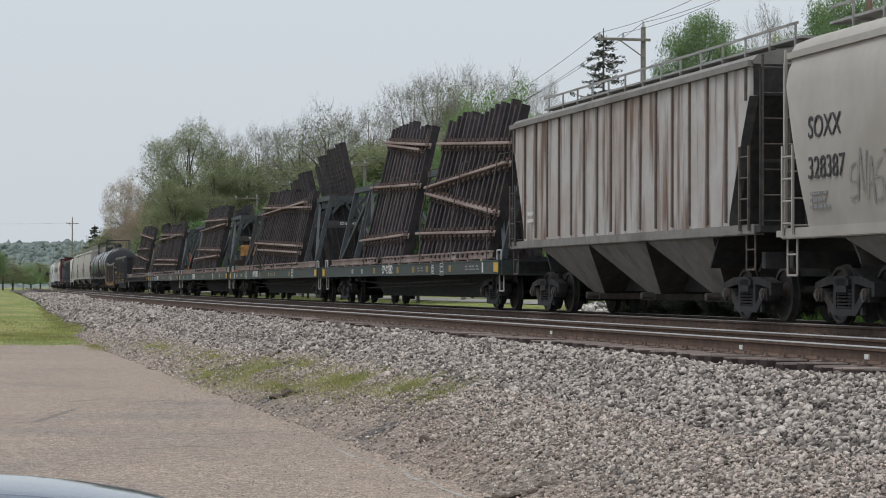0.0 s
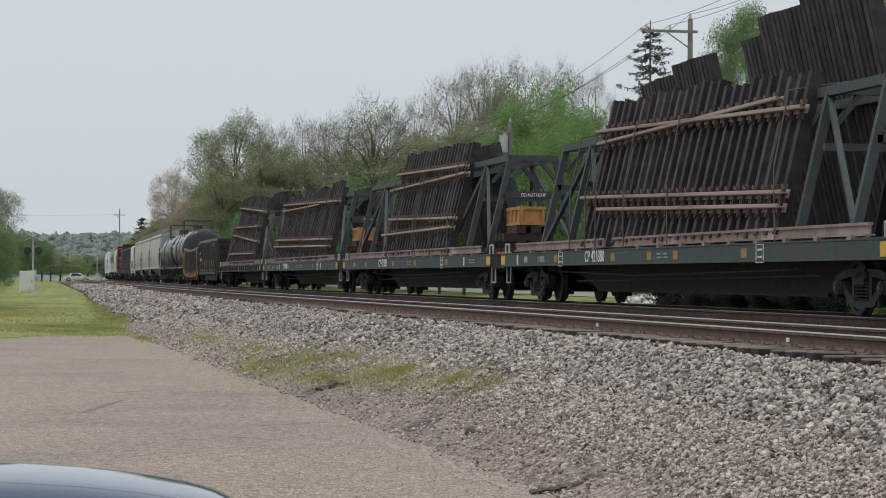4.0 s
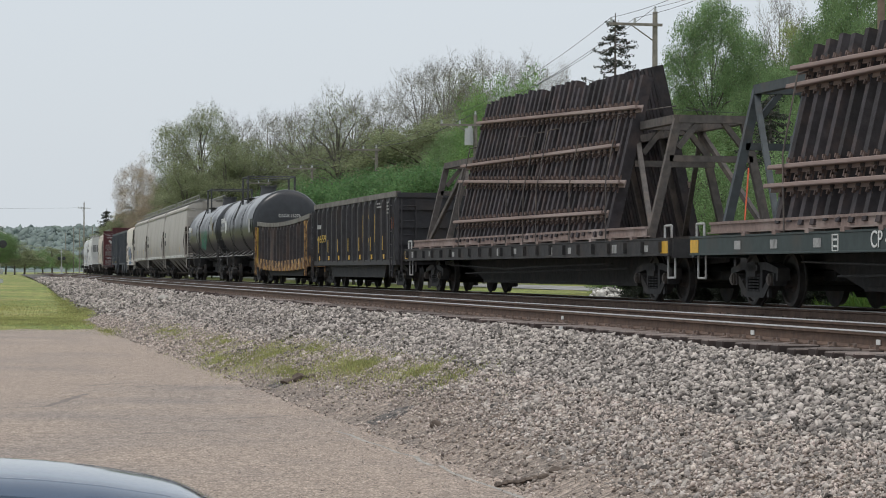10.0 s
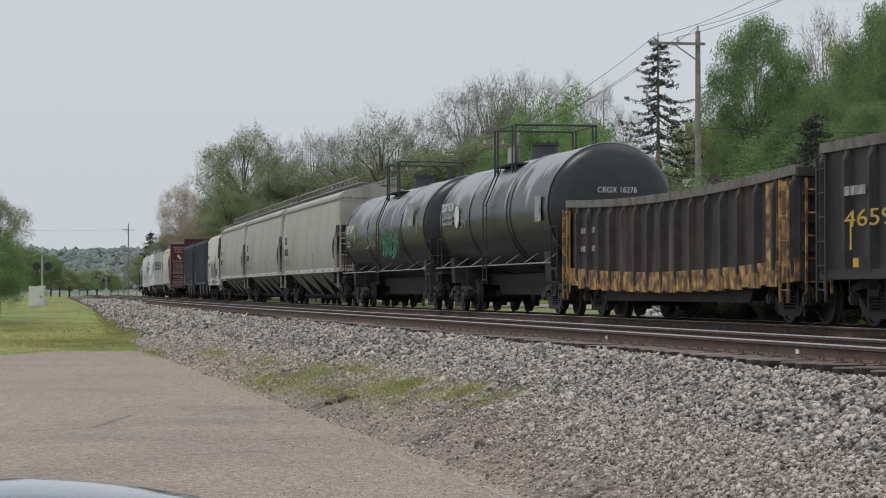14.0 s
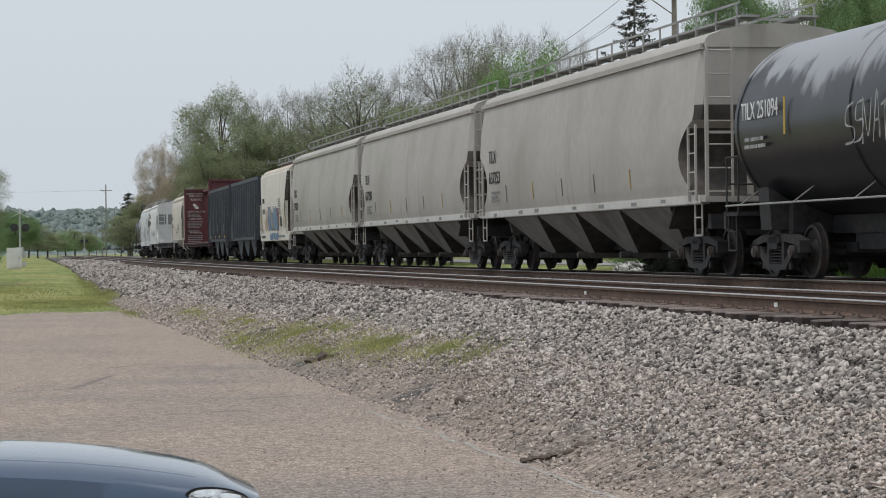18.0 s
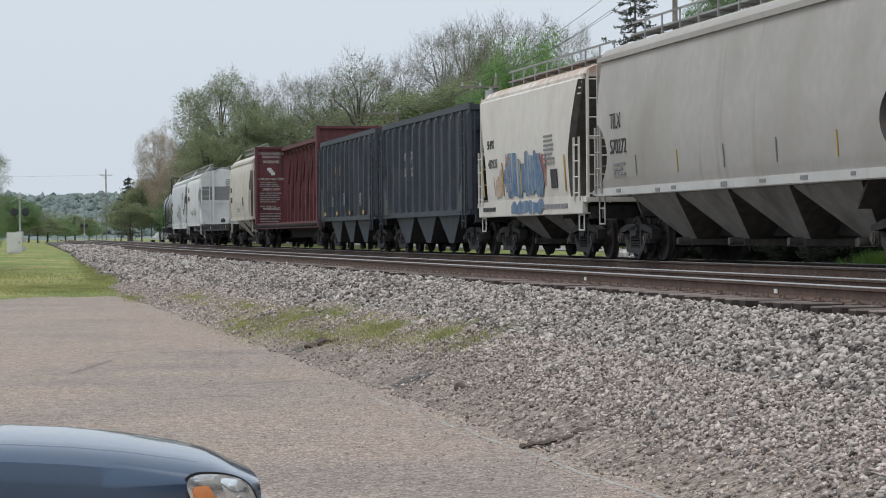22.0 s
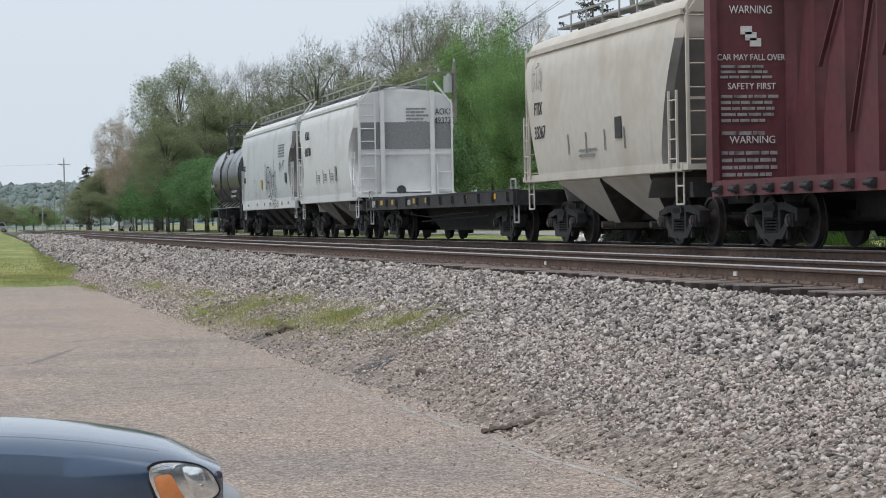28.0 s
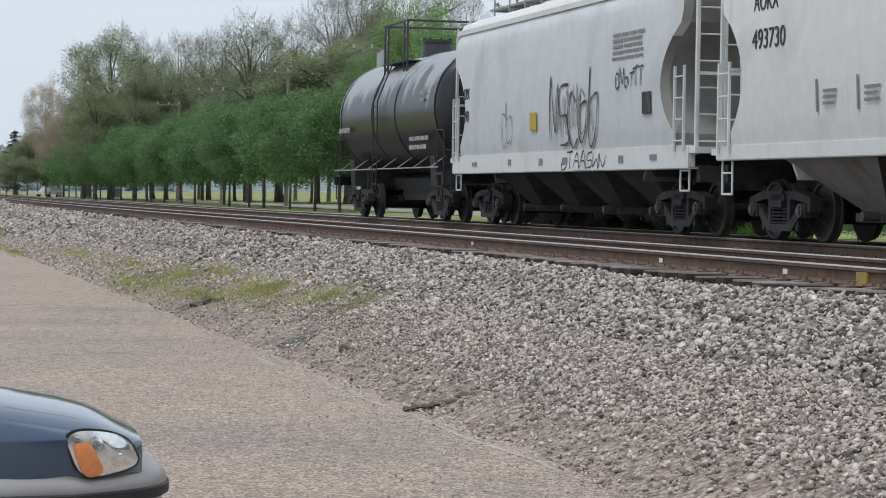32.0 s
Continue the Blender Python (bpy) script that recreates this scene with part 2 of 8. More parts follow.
M = dict(
    asphalt=material("asphalt", (0.355, 0.285, 0.233), 0.92, 0, 0.42, 42, 0.9, (0.275, 0.233, 0.205), 0.5, 0.3, speck=(34, 0.5, 1.5)),
    # shade of the gaps between loose stones put into this dark sheet
    gravel=material("gravel", (0.1, 0.09, 0.083), 0.95, 0, 0.5, 25, 1.0, (0.07, 0.064, 0.06), 0.4, 0.5, speck=(8, 0.4, 1.6)),
    bed=material("bed", (0.035, 0.032, 0.031), 0.95, 0, 0.5, 18, 1.0, (0.05, 0.046, 0.045), 0.45, 0.6),
    grass=material("grass", (0.155, 0.2, 0.045), 0.95, 0, 0.4, 4, 0.6, (0.29, 0.27, 0.09), 0.7, 0.22, speck=(5, 0.6, 1.35)),
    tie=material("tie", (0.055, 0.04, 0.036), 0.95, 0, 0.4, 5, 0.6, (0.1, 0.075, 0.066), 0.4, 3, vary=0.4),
    tie_lit_top=material("tie_lit_top", (0.15, 0.122, 0.11), 0.95, 0, 0.4, 5, 0.6, (0.24, 0.2, 0.18), 0.4, 3, vary=0.4),
    railside=material("railside", (0.11, 0.07, 0.052), 0.85, 0.1, 0.25, 8, 0.25, (0.16, 0.10, 0.07), 0.4, 2),
    railtop=material("railtop", (0.42, 0.41, 0.4), 0.45, 0.5, 0.1, 8, 0),
    grey_paint=material("grey_paint", (0.41, 0.385, 0.355), 0.62, 0, 0.06, 4, 0.03, (0.32, 0.295, 0.26), 0.55, 0.4, ((0.29, 0.26, 0.225), 0.6, 1.6)),
    white_paint=material("white_paint", (0.66, 0.66, 0.65), 0.55, 0, 0.05, 4, 0.03, (0.5, 0.49, 0.47), 0.3, 0.8, ((0.45, 0.43, 0.4), 0.66, 2.0)),
    cream_paint=material("cream_paint", (0.58, 0.53, 0.46), 0.6, 0, 0.06, 4, 0.03, (0.48, 0.42, 0.35), 0.4, 0.8, ((0.38, 0.3, 0.23), 0.66, 2.2)),
    black_paint=material("black_paint", (0.035, 0.036, 0.04), 0.5, 0, 0.2, 5, 0.05, (0.05, 0.05, 0.052), 0.4, 1.0),
    dark_steel=material("dark_steel", (0.036, 0.035, 0.036), 0.8, 0.1, 0.3, 8, 0.2, (0.062, 0.052, 0.046), 0.35, 2),
    cap_steel=material("cap_steel", (0.10, 0.085, 0.075), 0.7, 0.2, 0.2, 10, 0.1),
    wheel_steel=material("wheel_steel", (0.042, 0.039, 0.038), 0.6, 0.3, 0.25, 10, 0.1, (0.08, 0.06, 0.05), 0.4, 3),
    galvanised=material("galvanised", (0.33, 0.33, 0.32), 0.6, 0.3, 0.12, 10, 0.05, (0.22, 0.2, 0.19), 0.4, 1.5),
    gate_steel=material("gate_steel", (0.09, 0.08, 0.075), 0.8, 0.1, 0.25, 8, 0.15, (0.15, 0.12, 0.1), 0.4, 2),
    deck_wood=material("deck_wood", (0.07, 0.055, 0.045), 0.95, 0, 0.3, 6, 0.4, (0.04, 0.035, 0.03), 0.4, 2),
    amber_tape=material("amber_tape", (0.28, 0.19, 0.045), 0.6, 0, 0.15, 12, 0.05, (0.22, 0.15, 0.05), 0.3, 4),
    yellow_tape=material("yellow_tape", (0.62, 0.36, 0.03), 0.5, 0, 0.12, 12, 0.05, (0.35, 0.2, 0.04), 0.25, 4),
    orange_tape=material("orange_tape", (0.6, 0.16, 0.05), 0.5, 0, 0.1, 12, 0.05),
    pale_steel=material("pale_steel", (0.42, 0.42, 0.41), 0.6, 0.1, 0.12, 10, 0.05, (0.25, 0.22, 0.2), 0.35, 3),
    white_mark=material("white_mark", (0.68, 0.68, 0.66), 0.7, 0, 0.08, 20, 0.02, (0.45, 0.44, 0.42), 0.3, 3),
    dim_mark=material("dim_mark", (0.34, 0.34, 0.33), 0.75, 0, 0.2, 20, 0.02, (0.12, 0.12, 0.12), 0.4, 5),
    black_mark=material("black_mark", (0.035, 0.035, 0.04), 0.7, 0, 0.2, 20, 0.02, (0.1, 0.1, 0.1), 0.3, 4),
    grey_mark=material("grey_mark", (0.22, 0.22, 0.22), 0.75, 0, 0.2, 20, 0.02),
    yellow_mark=material("yellow_mark", (0.5, 0.34, 0.06), 0.7, 0, 0.12, 12, 0.04, (0.2, 0.13, 0.05), 0.35, 3),
    tie_old=material("tie_old", (0.036, 0.031, 0.035), 0.85, 0, 0.35, 6, 0.6, (0.075, 0.053, 0.05), 0.42, 2.5, vary=0.45),
    rail_rust=material("rail_rust", (0.235, 0.175, 0.155), 0.85, 0.1, 0.2, 8, 0.2, (0.36, 0.3, 0.275), 0.4, 1.2),
    rack_green=material("rack_green", (0.05, 0.06, 0.066), 0.65, 0.1, 0.2, 6, 0.1, (0.07, 0.06, 0.055), 0.3, 2),
    flat_green=material("flat_green", (0.032, 0.048, 0.048), 0.6, 0, 0.2, 6, 0.08, (0.05, 0.045, 0.04), 0.35, 1.5, ((0.06, 0.05, 0.042), 0.66, 3.0)),
    red_paint=material("red_paint", (0.125, 0.037, 0.042), 0.7, 0, 0.15, 5, 0.05, (0.085, 0.034, 0.037), 0.45, 1.0, ((0.17, 0.085, 0.085), 0.64, 2.5)),
    gondola_black=material("gondola_black", (0.028, 0.027, 0.031), 0.6, 0, 0.25, 5, 0.08, (0.04, 0.03, 0.027), 0.42, 0.9, ((0.07, 0.055, 0.047), 0.66, 3.0)),
    gondola_rust=material("gondola_rust", (0.036, 0.031, 0.034), 0.75, 0, 0.3, 5, 0.15, (0.075, 0.05, 0.043), 0.42, 1.0, ((0.15, 0.115, 0.1), 0.57, 3.0)),
    scabby=material("scabby", (0.13, 0.07, 0.04), 0.85, 0, 0.3, 8, 0.2, (0.55, 0.34, 0.12), 0.62, 4.5, ((0.05, 0.035, 0.03), 0.6, 3.5)),
    weathered_rim=material("weathered_rim", (0.17, 0.16, 0.145), 0.85, 0, 0.25, 7, 0.15, (0.09, 0.08, 0.07), 0.45, 2),
    coal_black=material("coal_black", (0.033, 0.041, 0.056), 0.6, 0, 0.2, 5, 0.05, (0.055, 0.058, 0.066), 0.42, 0.9, ((0.085, 0.088, 0.096), 0.65, 2.5)),
    rib_grey=material("rib_grey", (0.45, 0.435, 0.425), 0.7, 0, 0.08, 5, 0.05, (0.33, 0.27, 0.235), 0.52, 0.5, ((0.15, 0.085, 0.06), 0.49, 3.2)),
    pale_blue=material("pale_blue", (0.57, 0.585, 0.6), 0.55, 0, 0.05, 4, 0.03, (0.45, 0.455, 0.46), 0.4, 0.7, ((0.4, 0.39, 0.375), 0.64, 2.0)),
    shp_white=material("shp_white", (0.66, 0.62, 0.56), 0.6, 0, 0.05, 4, 0.03, (0.56, 0.5, 0.43), 0.4, 0.7, ((0.42, 0.25, 0.15), 0.66, 1.8), fade=((0.4, 0.26, 0.18), 3.98, 0.9, 3.0)),
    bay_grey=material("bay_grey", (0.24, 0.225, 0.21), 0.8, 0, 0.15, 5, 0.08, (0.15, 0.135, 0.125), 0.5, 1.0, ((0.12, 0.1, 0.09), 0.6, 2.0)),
    # darker grey; on recessed ends and bays it puts shade into the colour
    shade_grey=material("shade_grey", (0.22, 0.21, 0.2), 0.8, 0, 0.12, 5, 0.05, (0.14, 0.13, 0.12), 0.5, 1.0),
    # pale upper side: sky sheen and faded paint both put into the colour
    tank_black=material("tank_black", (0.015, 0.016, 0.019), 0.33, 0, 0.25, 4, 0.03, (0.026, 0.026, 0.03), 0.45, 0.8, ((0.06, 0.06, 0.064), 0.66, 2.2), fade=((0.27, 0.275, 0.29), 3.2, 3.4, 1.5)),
    tank_plain=material("tank_plain", (0.02, 0.022, 0.026), 0.28, 0, 0.25, 4, 0.03, (0.035, 0.036, 0.04), 0.4, 0.8, ((0.05, 0.052, 0.056), 0.66, 3.0)),
    spray_blue=material("spray_blue", (0.1, 0.17, 0.27), 0.7, 0, 0.25, 5, 0.02, (0.2, 0.26, 0.33), 0.5, 2.5, ((0.42, 0.42, 0.4), 0.54, 4)),
    spray_deep=material("spray_deep", (0.05, 0.1, 0.19), 0.7, 0, 0.25, 5, 0.02, (0.1, 0.16, 0.24), 0.4, 2.5),
    rust_wash=material("rust_wash", (0.45, 0.33, 0.24), 0.8, 0, 0.25, 8, 0.02, (0.52, 0.45, 0.38), 0.5, 3),
    spray_red=material("spray_red", (0.32, 0.13, 0.11), 0.7, 0, 0.25, 8, 0.02, (0.5, 0.42, 0.36), 0.5, 3),
    spray_green=material("spray_green", (0.03, 0.2, 0.13), 0.7, 0, 0.25, 8, 0.02),
    crate_wood=material("crate_wood", (0.4, 0.2, 0.07), 0.8, 0, 0.2, 5, 0.15, (0.3, 0.15, 0.06), 0.4, 2),
    brown_wood=material("brown_wood", (0.035, 0.023, 0.02), 0.9, 0, 0.25, 5, 0.3),
    strap_orange=material("strap_orange", (0.55, 0.09, 0.03), 0.7, 0, 0.15, 8, 0.05),
    pale_gravel=material("pale_gravel", (0.36, 0.34, 0.31), 0.95, 0, 0.3, 12, 0.6, (0.25, 0.24, 0.22), 0.4, 0.8),
    road_grey=material("road_grey", (0.3, 0.295, 0.285), 0.9, 0, 0.15, 10, 0.2, (0.24, 0.235, 0.225), 0.4, 0.4),
    plate_rust=material("plate_rust", (0.21, 0.16, 0.135), 0.85, 0.1, 0.25, 8, 0.2, (0.14, 0.1, 0.085), 0.4, 3),
    clamp_yellow=material("clamp_yellow", (0.34, 0.24, 0.06), 0.7, 0, 0.2, 12, 0.1, (0.2, 0.14, 0.06), 0.45, 6),
    # dark ribs: rust, with their shadow lines also put into the colour
    rib_rust_shade=material("rib_rust_shade", (0.13, 0.105, 0.092), 0.75, 0, 0.2, 6, 0.1, (0.15, 0.1, 0.08), 0.5, 1.2, ((0.36, 0.34, 0.32), 0.64, 3.0)),
    # paler copy of coal_black: highlights along the ribs put into the colour
    coal_rib=material("coal_rib", (0.042, 0.05, 0.064), 0.6, 0, 0.18, 5, 0.05, (0.075, 0.078, 0.086), 0.45, 0.9, ((0.085, 0.09, 0.095), 0.62, 2.5)),
    clip_rust=material("clip_rust", (0.15, 0.105, 0.09), 0.85, 0.1, 0.25, 8, 0.2, (0.085, 0.06, 0.052), 0.4, 3),
    # dark brown for open ends and bay faces: shade put into the colour
    end_shade=material("end_shade", (0.085, 0.074, 0.066), 0.9, 0, 0.3, 6, 0.15, (0.05, 0.044, 0.04), 0.5, 1.2),
    soil=material("soil", (0.11, 0.085, 0.068), 0.95, 0, 0.3, 14, 0.6),
)


def by_island(ma, lo, hi, tint=None):
    """Lets each piece of a joined mesh have a tone of its own."""
    nt = ma.node_tree
    bsdf = nt.nodes["Principled BSDF"]
    old = bsdf.inputs["Base Color"].links[0].from_socket
    geo = nt.nodes.new("ShaderNodeNewGeometry").outputs["Random Per Island"]
    r = nt.nodes.new("ShaderNodeMapRange")
    r.inputs["To Min"].default_value, r.inputs["To Max"].default_value = lo, hi
    nt.links.new(geo, r.inputs["Value"])
    h = nt.nodes.new("ShaderNodeHueSaturation")
    nt.links.new(old, h.inputs["Color"])
    nt.links.new(r.outputs[0], h.inputs["Value"])
    if tint:
        q = nt.nodes.new("ShaderNodeMath")
        q.operation = "FRACT"
        w = nt.nodes.new("ShaderNodeMath")
        w.operation, w.inputs[1].default_value = "MULTIPLY", 37.7
        nt.links.new(geo, w.inputs[0])
        nt.links.new(w.outputs[0], q.inputs[0])
        t = nt.nodes.new("ShaderNodeMapRange")
        t.inputs["To Min"].default_value, t.inputs["To Max"].default_value = tint
        nt.links.new(q.outputs[0], t.inputs["Value"])
        nt.links.new(t.outputs[0], h.inputs["Hue"])
    nt.links.new(h.outputs[0], bsdf.inputs["Base Color"])
    return ma


def leaf(name, base, lo=0.75, hi=1.28, tint=(0.485, 0.52), rough=0.7):
    ma = by_island(material(name, base, rough, 0, 0.3, 0.55, 0), lo, hi, tint)
    nt = ma.node_tree
    bsdf = nt.nodes["Principled BSDF"]
    thin = nt.nodes.new("ShaderNodeBsdfTranslucent")
    both = nt.nodes.new("ShaderNodeMixShader")
    both.inputs[0].default_value = 0.5
    nt.links.new(bsdf.inputs["Base Color"].links[0].from_socket, thin.inputs["Color"])
    nt.links.new(bsdf.outputs[0], both.inputs[1])
    nt.links.new(thin.outputs[0], both.inputs[2])
    nt.links.new(both.outputs[0], nt.nodes["Material Output"].inputs[0])
    return ma


M["stone"] = by_island(material("stone", (0.36, 0.321, 0.292), 0.92, 0, 0.3, 30, 0.3), 0.2, 1.6, (0.49, 0.512))
M["rubble"] = by_island(material("rubble", (0.5, 0.49, 0.46), 0.95, 0, 0.3, 12, 0.3), 0.2, 1.5, (0.495, 0.505))
M["grit"] = by_island(material("grit", (0.43, 0.365, 0.325), 0.95, 0, 0.25, 40, 0.3), 0.38, 1.5, (0.49, 0.515))
M["blade"] = leaf("blade", (0.36, 0.38, 0.15), 0.65, 1.35, (0.46, 0.52))
M["weed"] = leaf("weed", (0.09, 0.16, 0.03))
M["leaf_green"] = leaf("leaf_green", (0.2, 0.295, 0.13))
M["leaf_bright"] = leaf("leaf_bright", (0.215, 0.335, 0.12))
M["leaf_dark"] = leaf("leaf_dark", (0.125, 0.22, 0.085))
# leaf colour darkened to stand for the shade beyond the train
M["leaf_shaded"] = leaf("leaf_shaded", (0.038, 0.048, 0.036))
M["leaf_olive"] = leaf("leaf_olive", (0.265, 0.295, 0.165), 0.75, 1.25)
M["leaf_yellow"] = leaf("leaf_yellow", (0.26, 0.3, 0.12))
M["leaf_tan"] = leaf("leaf_tan", (0.42, 0.345, 0.255), 0.7, 1.3, (0.49, 0.51))
M["leaf_grey"] = leaf("leaf_grey", (0.3, 0.29, 0.23), 0.7, 1.3, (0.49, 0.51))
M["needle"] = leaf("needle", (0.06, 0.07, 0.055), 0.7, 1.3)
M["bark"] = material("bark", (0.145, 0.13, 0.115), 0.95, 0, 0.3, 4, 0.5)
M["bark_pale"] = material("bark_pale", (0.26, 0.245, 0.225), 0.95, 0, 0.25, 4, 0.4)
M["pole_wood"] = material("pole_wood", (0.24, 0.22, 0.19), 0.9, 0, 0.2, 5, 0.3, (0.16, 0.14, 0.12), 0.4, 1.0)
M["brown_pole"] = material("brown_pole", (0.19, 0.14, 0.11), 0.9, 0, 0.2, 5, 0.3)
M["wire"] = material("wire", (0.06, 0.06, 0.065), 0.6, 0.3, 0.1, 5, 0)
M["can_grey"] = material("can_grey", (0.45, 0.46, 0.46), 0.5, 0.2, 0.08, 5, 0)
# distance haze is put into these paler, bluer hill colours
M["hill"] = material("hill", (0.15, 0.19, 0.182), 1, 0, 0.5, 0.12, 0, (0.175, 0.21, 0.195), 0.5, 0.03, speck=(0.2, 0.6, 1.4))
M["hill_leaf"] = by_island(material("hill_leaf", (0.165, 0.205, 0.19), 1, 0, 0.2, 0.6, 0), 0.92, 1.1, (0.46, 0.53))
M["brick_brown"] = material("brick_brown", (0.16, 0.085, 0.065), 0.9, 0, 0.25, 6, 0.2, (0.11, 0.06, 0.05), 0.4, 1.0)
M["dark_glass"] = material("dark_glass", (0.02, 0.022, 0.025), 0.08, 0, 0.05, 3, 0)
M["tyre"] = material("tyre", (0.018, 0.018, 0.019), 0.85, 0, 0.15, 12, 0.1)
M["silver_paint"] = material("silver_paint", (0.5, 0.51, 0.5), 0.3, 0.5, 0.03, 6, 0)
M["clear_lamp"] = material("clear_lamp", (0.78, 0.81, 0.8), 0.1, 0.8, 0.15, 20, 0.05)
M["car_blue"] = material("car_blue", (0.055, 0.09, 0.15), 0.26, 0.5, 0.04, 40, 0, (0.06, 0.096, 0.155), 0.3, 1.5)
for key, v in (("Coat Weight", 1.0), ("Coat Roughness", 0.06)):
    M["car_blue"].node_tree.nodes["Principled BSDF"].inputs[key].default_value = v
M["bumper_silver"] = material("bumper_silver", (0.3, 0.295, 0.29), 0.35, 0.2, 0.04, 20, 0, (0.27, 0.265, 0.255), 0.4, 2.0)
M["amber"] = material("amber", (0.66, 0.25, 0.09), 0.15, 0, 0.08, 25, 0.05)
M["lamp_chrome"] = material("lamp_chrome", (0.85, 0.86, 0.85), 0.12, 0.9, 0.12, 30, 0.05)
M["rubber"] = material("rubber", (0.015, 0.015, 0.016), 0.6, 0, 0.1, 20, 0)
M["dirt"] = material("dirt", (0.27, 0.22, 0.183), 0.95, 0, 0.4, 35, 0.9, (0.18, 0.15, 0.128), 0.5, 0.7, speck=(20, 0.55, 1.45))
M["crack"] = material("crack", (0.2, 0.17, 0.15), 0.95, 0, 0.3, 20, 0.3)
M["sill_white"] = material("sill_white", (0.55, 0.54, 0.51), 0.6, 0, 0.06, 4, 0.03, (0.44, 0.42, 0.39), 0.4, 1.0, ((0.35, 0.31, 0.27), 0.64, 2.5))

# ---------------------------------------------------------------- ground
def step(v, pts):
    """Straight lines between (place, height) pairs."""
    for (a, p), (b, q) in zip(pts, pts[1:]):
        if v <= b:
            return p + (q - p) * min(max((v - a) / (b - a), 0), 1)
    return pts[-1][1]


BANK = [(5.1, -1.42), (6.0, -1.30), (8.25, -0.27), (8.5, -0.31), (15.6, -0.31), (15.8, -0.27), (17.0, -0.42), (19.0, -0.34), (24.0, -0.26), (60.0, -0.1), (200.0, 2.5), (900, 4.0)]


def lie(x, y):
    """Height of the ground: a flat lot, the bank of stones with two tracks, a lawn beyond."""
    u = x - bend(y)
    left = step(y, [(70, -1.42), (95, -1.15), (150, -0.45), (260, -0.3), (900, -0.3)])
    if u <= 5.1:
        return left
    base = step(u, BANK)
    if u < 8.25:
        f = (u - 5.1) / 3.15
        return max(base, left * (1 - f) - 0.27 * f)
    return base


def sheet(name, xs, ys, mat, lift=0.0, rough=0.0, along=False, label="", category="", seed=3, keep_if=None):
    """A sheet over the ground. along: xs follow the tracks."""
    bm = bmesh.new()
    rows = []
    for y in ys:
        row = []
        for x in xs:
            xx = x + (bend(y) if along else 0)
            z = lie(xx, y) + lift
            if name == "dirt_strip" and x < 5.15:
                z -= (5.15 - x) * 0.12
            if name == "ground" and 5.4 < x < 16.3:
                z -= 0.12
            if rough:
                z += rough * noise.noise(Vector((xx * 0.9, y * 0.9, seed)))
            row.append(bm.verts.new((xx, y, z)))
        rows.append(row)
    for a, b in zip(rows, rows[1:]):
        for i in range(len(xs) - 1):
            if keep_if is None or keep_if((a[i].co + b[i + 1].co) / 2):
                bm.faces.new((a[i], a[i + 1], b[i + 1], b[i]))
    return solid(name, bm, mat, label, category, kind="structure", smooth=60)


def spread(*runs):
    out = []
    for a, b, d in runs:
        n = max(1, round((b - a) / d))
        out += [a + (b - a) * i / n for i in range(n)]
    return out + [runs[-1][1]]


ground_xs = spread((-1500, -200, 130), (-200, -30, 17), (-30, 3, 3), (3, 9, 0.5), (9, 20, 1.2), (20, 60, 5), (60, 300, 30), (300, 1500, 200))
ground_ys = spread((-400, -40, 40), (-40, 10, 10), (10, 170, 4), (170, 500, 15), (500, 1500, 100), (1500, 3000, 300))
sheet("ground", ground_xs, ground_ys, M["grass"], -0.02, 0.05, True, "green lawn and grass with yellow patches", "ground")

# the worn asphalt lot with its crumbling edge
rnd = random.Random(2)
bm = bmesh.new()
edge = []
y = -14.0
while y < 78:
    edge.append((5.12 + step(y, [(14, 0.5), (30, 0.28), (42, 0.0)]) + rnd.uniform(-0.12, 0.12) + 0.12 * math.sin(y * 0.9), y))
    y += rnd.uniform(0.25, 0.6) if y < 45 else rnd.uniform(0.8, 1.5)
edge += [(4.6, 78.6), (3.6, 77.9), (2.6, 76.5), (1.6, 74.6), (0.7, 72.3), (-1.5, 69.5), (-6, 67), (-26, 60)]
vs = [bm.verts.new((x, y, -1.385 if i < len(edge) - 8 else -1.38)) for i, (x, y) in enumerate(edge)] + [bm.verts.new((-26, -14, -1.385))]
face = bm.faces.new(vs)
low = bmesh.ops.extrude_face_region(bm, geom=[face])
for v in low["geom"]:
    if isinstance(v, bmesh.types.BMVert):
        v.co.z = -1.46
lot = solid("asphalt_lot", bm, M["asphalt"], "worn grey-brown asphalt lot with a crumbling edge", "pavement", kind="structure")
# pale and dark cracks in it
for k, (x0, y0, x1, y1, dark) in enumerate(((4.72, 27.5, 4.86, 22.5, 0), (4.86, 22.5, 4.95, 15.5, 0), (0.6, 32.7, 1.5, 33.2, 1), (1.5, 33.2, 2.2, 36.5, 1), (2.25, 38.8, 3.1, 39.9, 1), (3.13, 38.5, 4.0, 39.1, 1), (3.24, 55.6, 3.6, 55.5, 1), (2.4, 27.5, 3.2, 27.9, 1), (3.6, 30.0, 4.6, 30.6, 1))):
    bm = bmesh.new()
    pts = [Vector((x0 + (x1 - x0) * i / 9 + rnd.uniform(-0.05, 0.05), y0 + (y1 - y0) * i / 9, -1.3815)) for i in range(10)]
    d = Vector((x1 - x0, y1 - y0, 0)).normalized().cross(Vector((0, 0, 1)))
    for i, (a, b) in enumerate(zip(pts, pts[1:])):
        w0, w1 = ((0.02 + 0.06 * rnd.random()) if dark else (0.012 + 0.022 * rnd.random()) for _ in range(2))
        bm.faces.new([bm.verts.new(p) for p in (a - d * w0, b - d * w1, b + d * w1, a + d * w0)])
    part("crack", bm, M["crack"] if dark else M["pale_gravel"], lot)

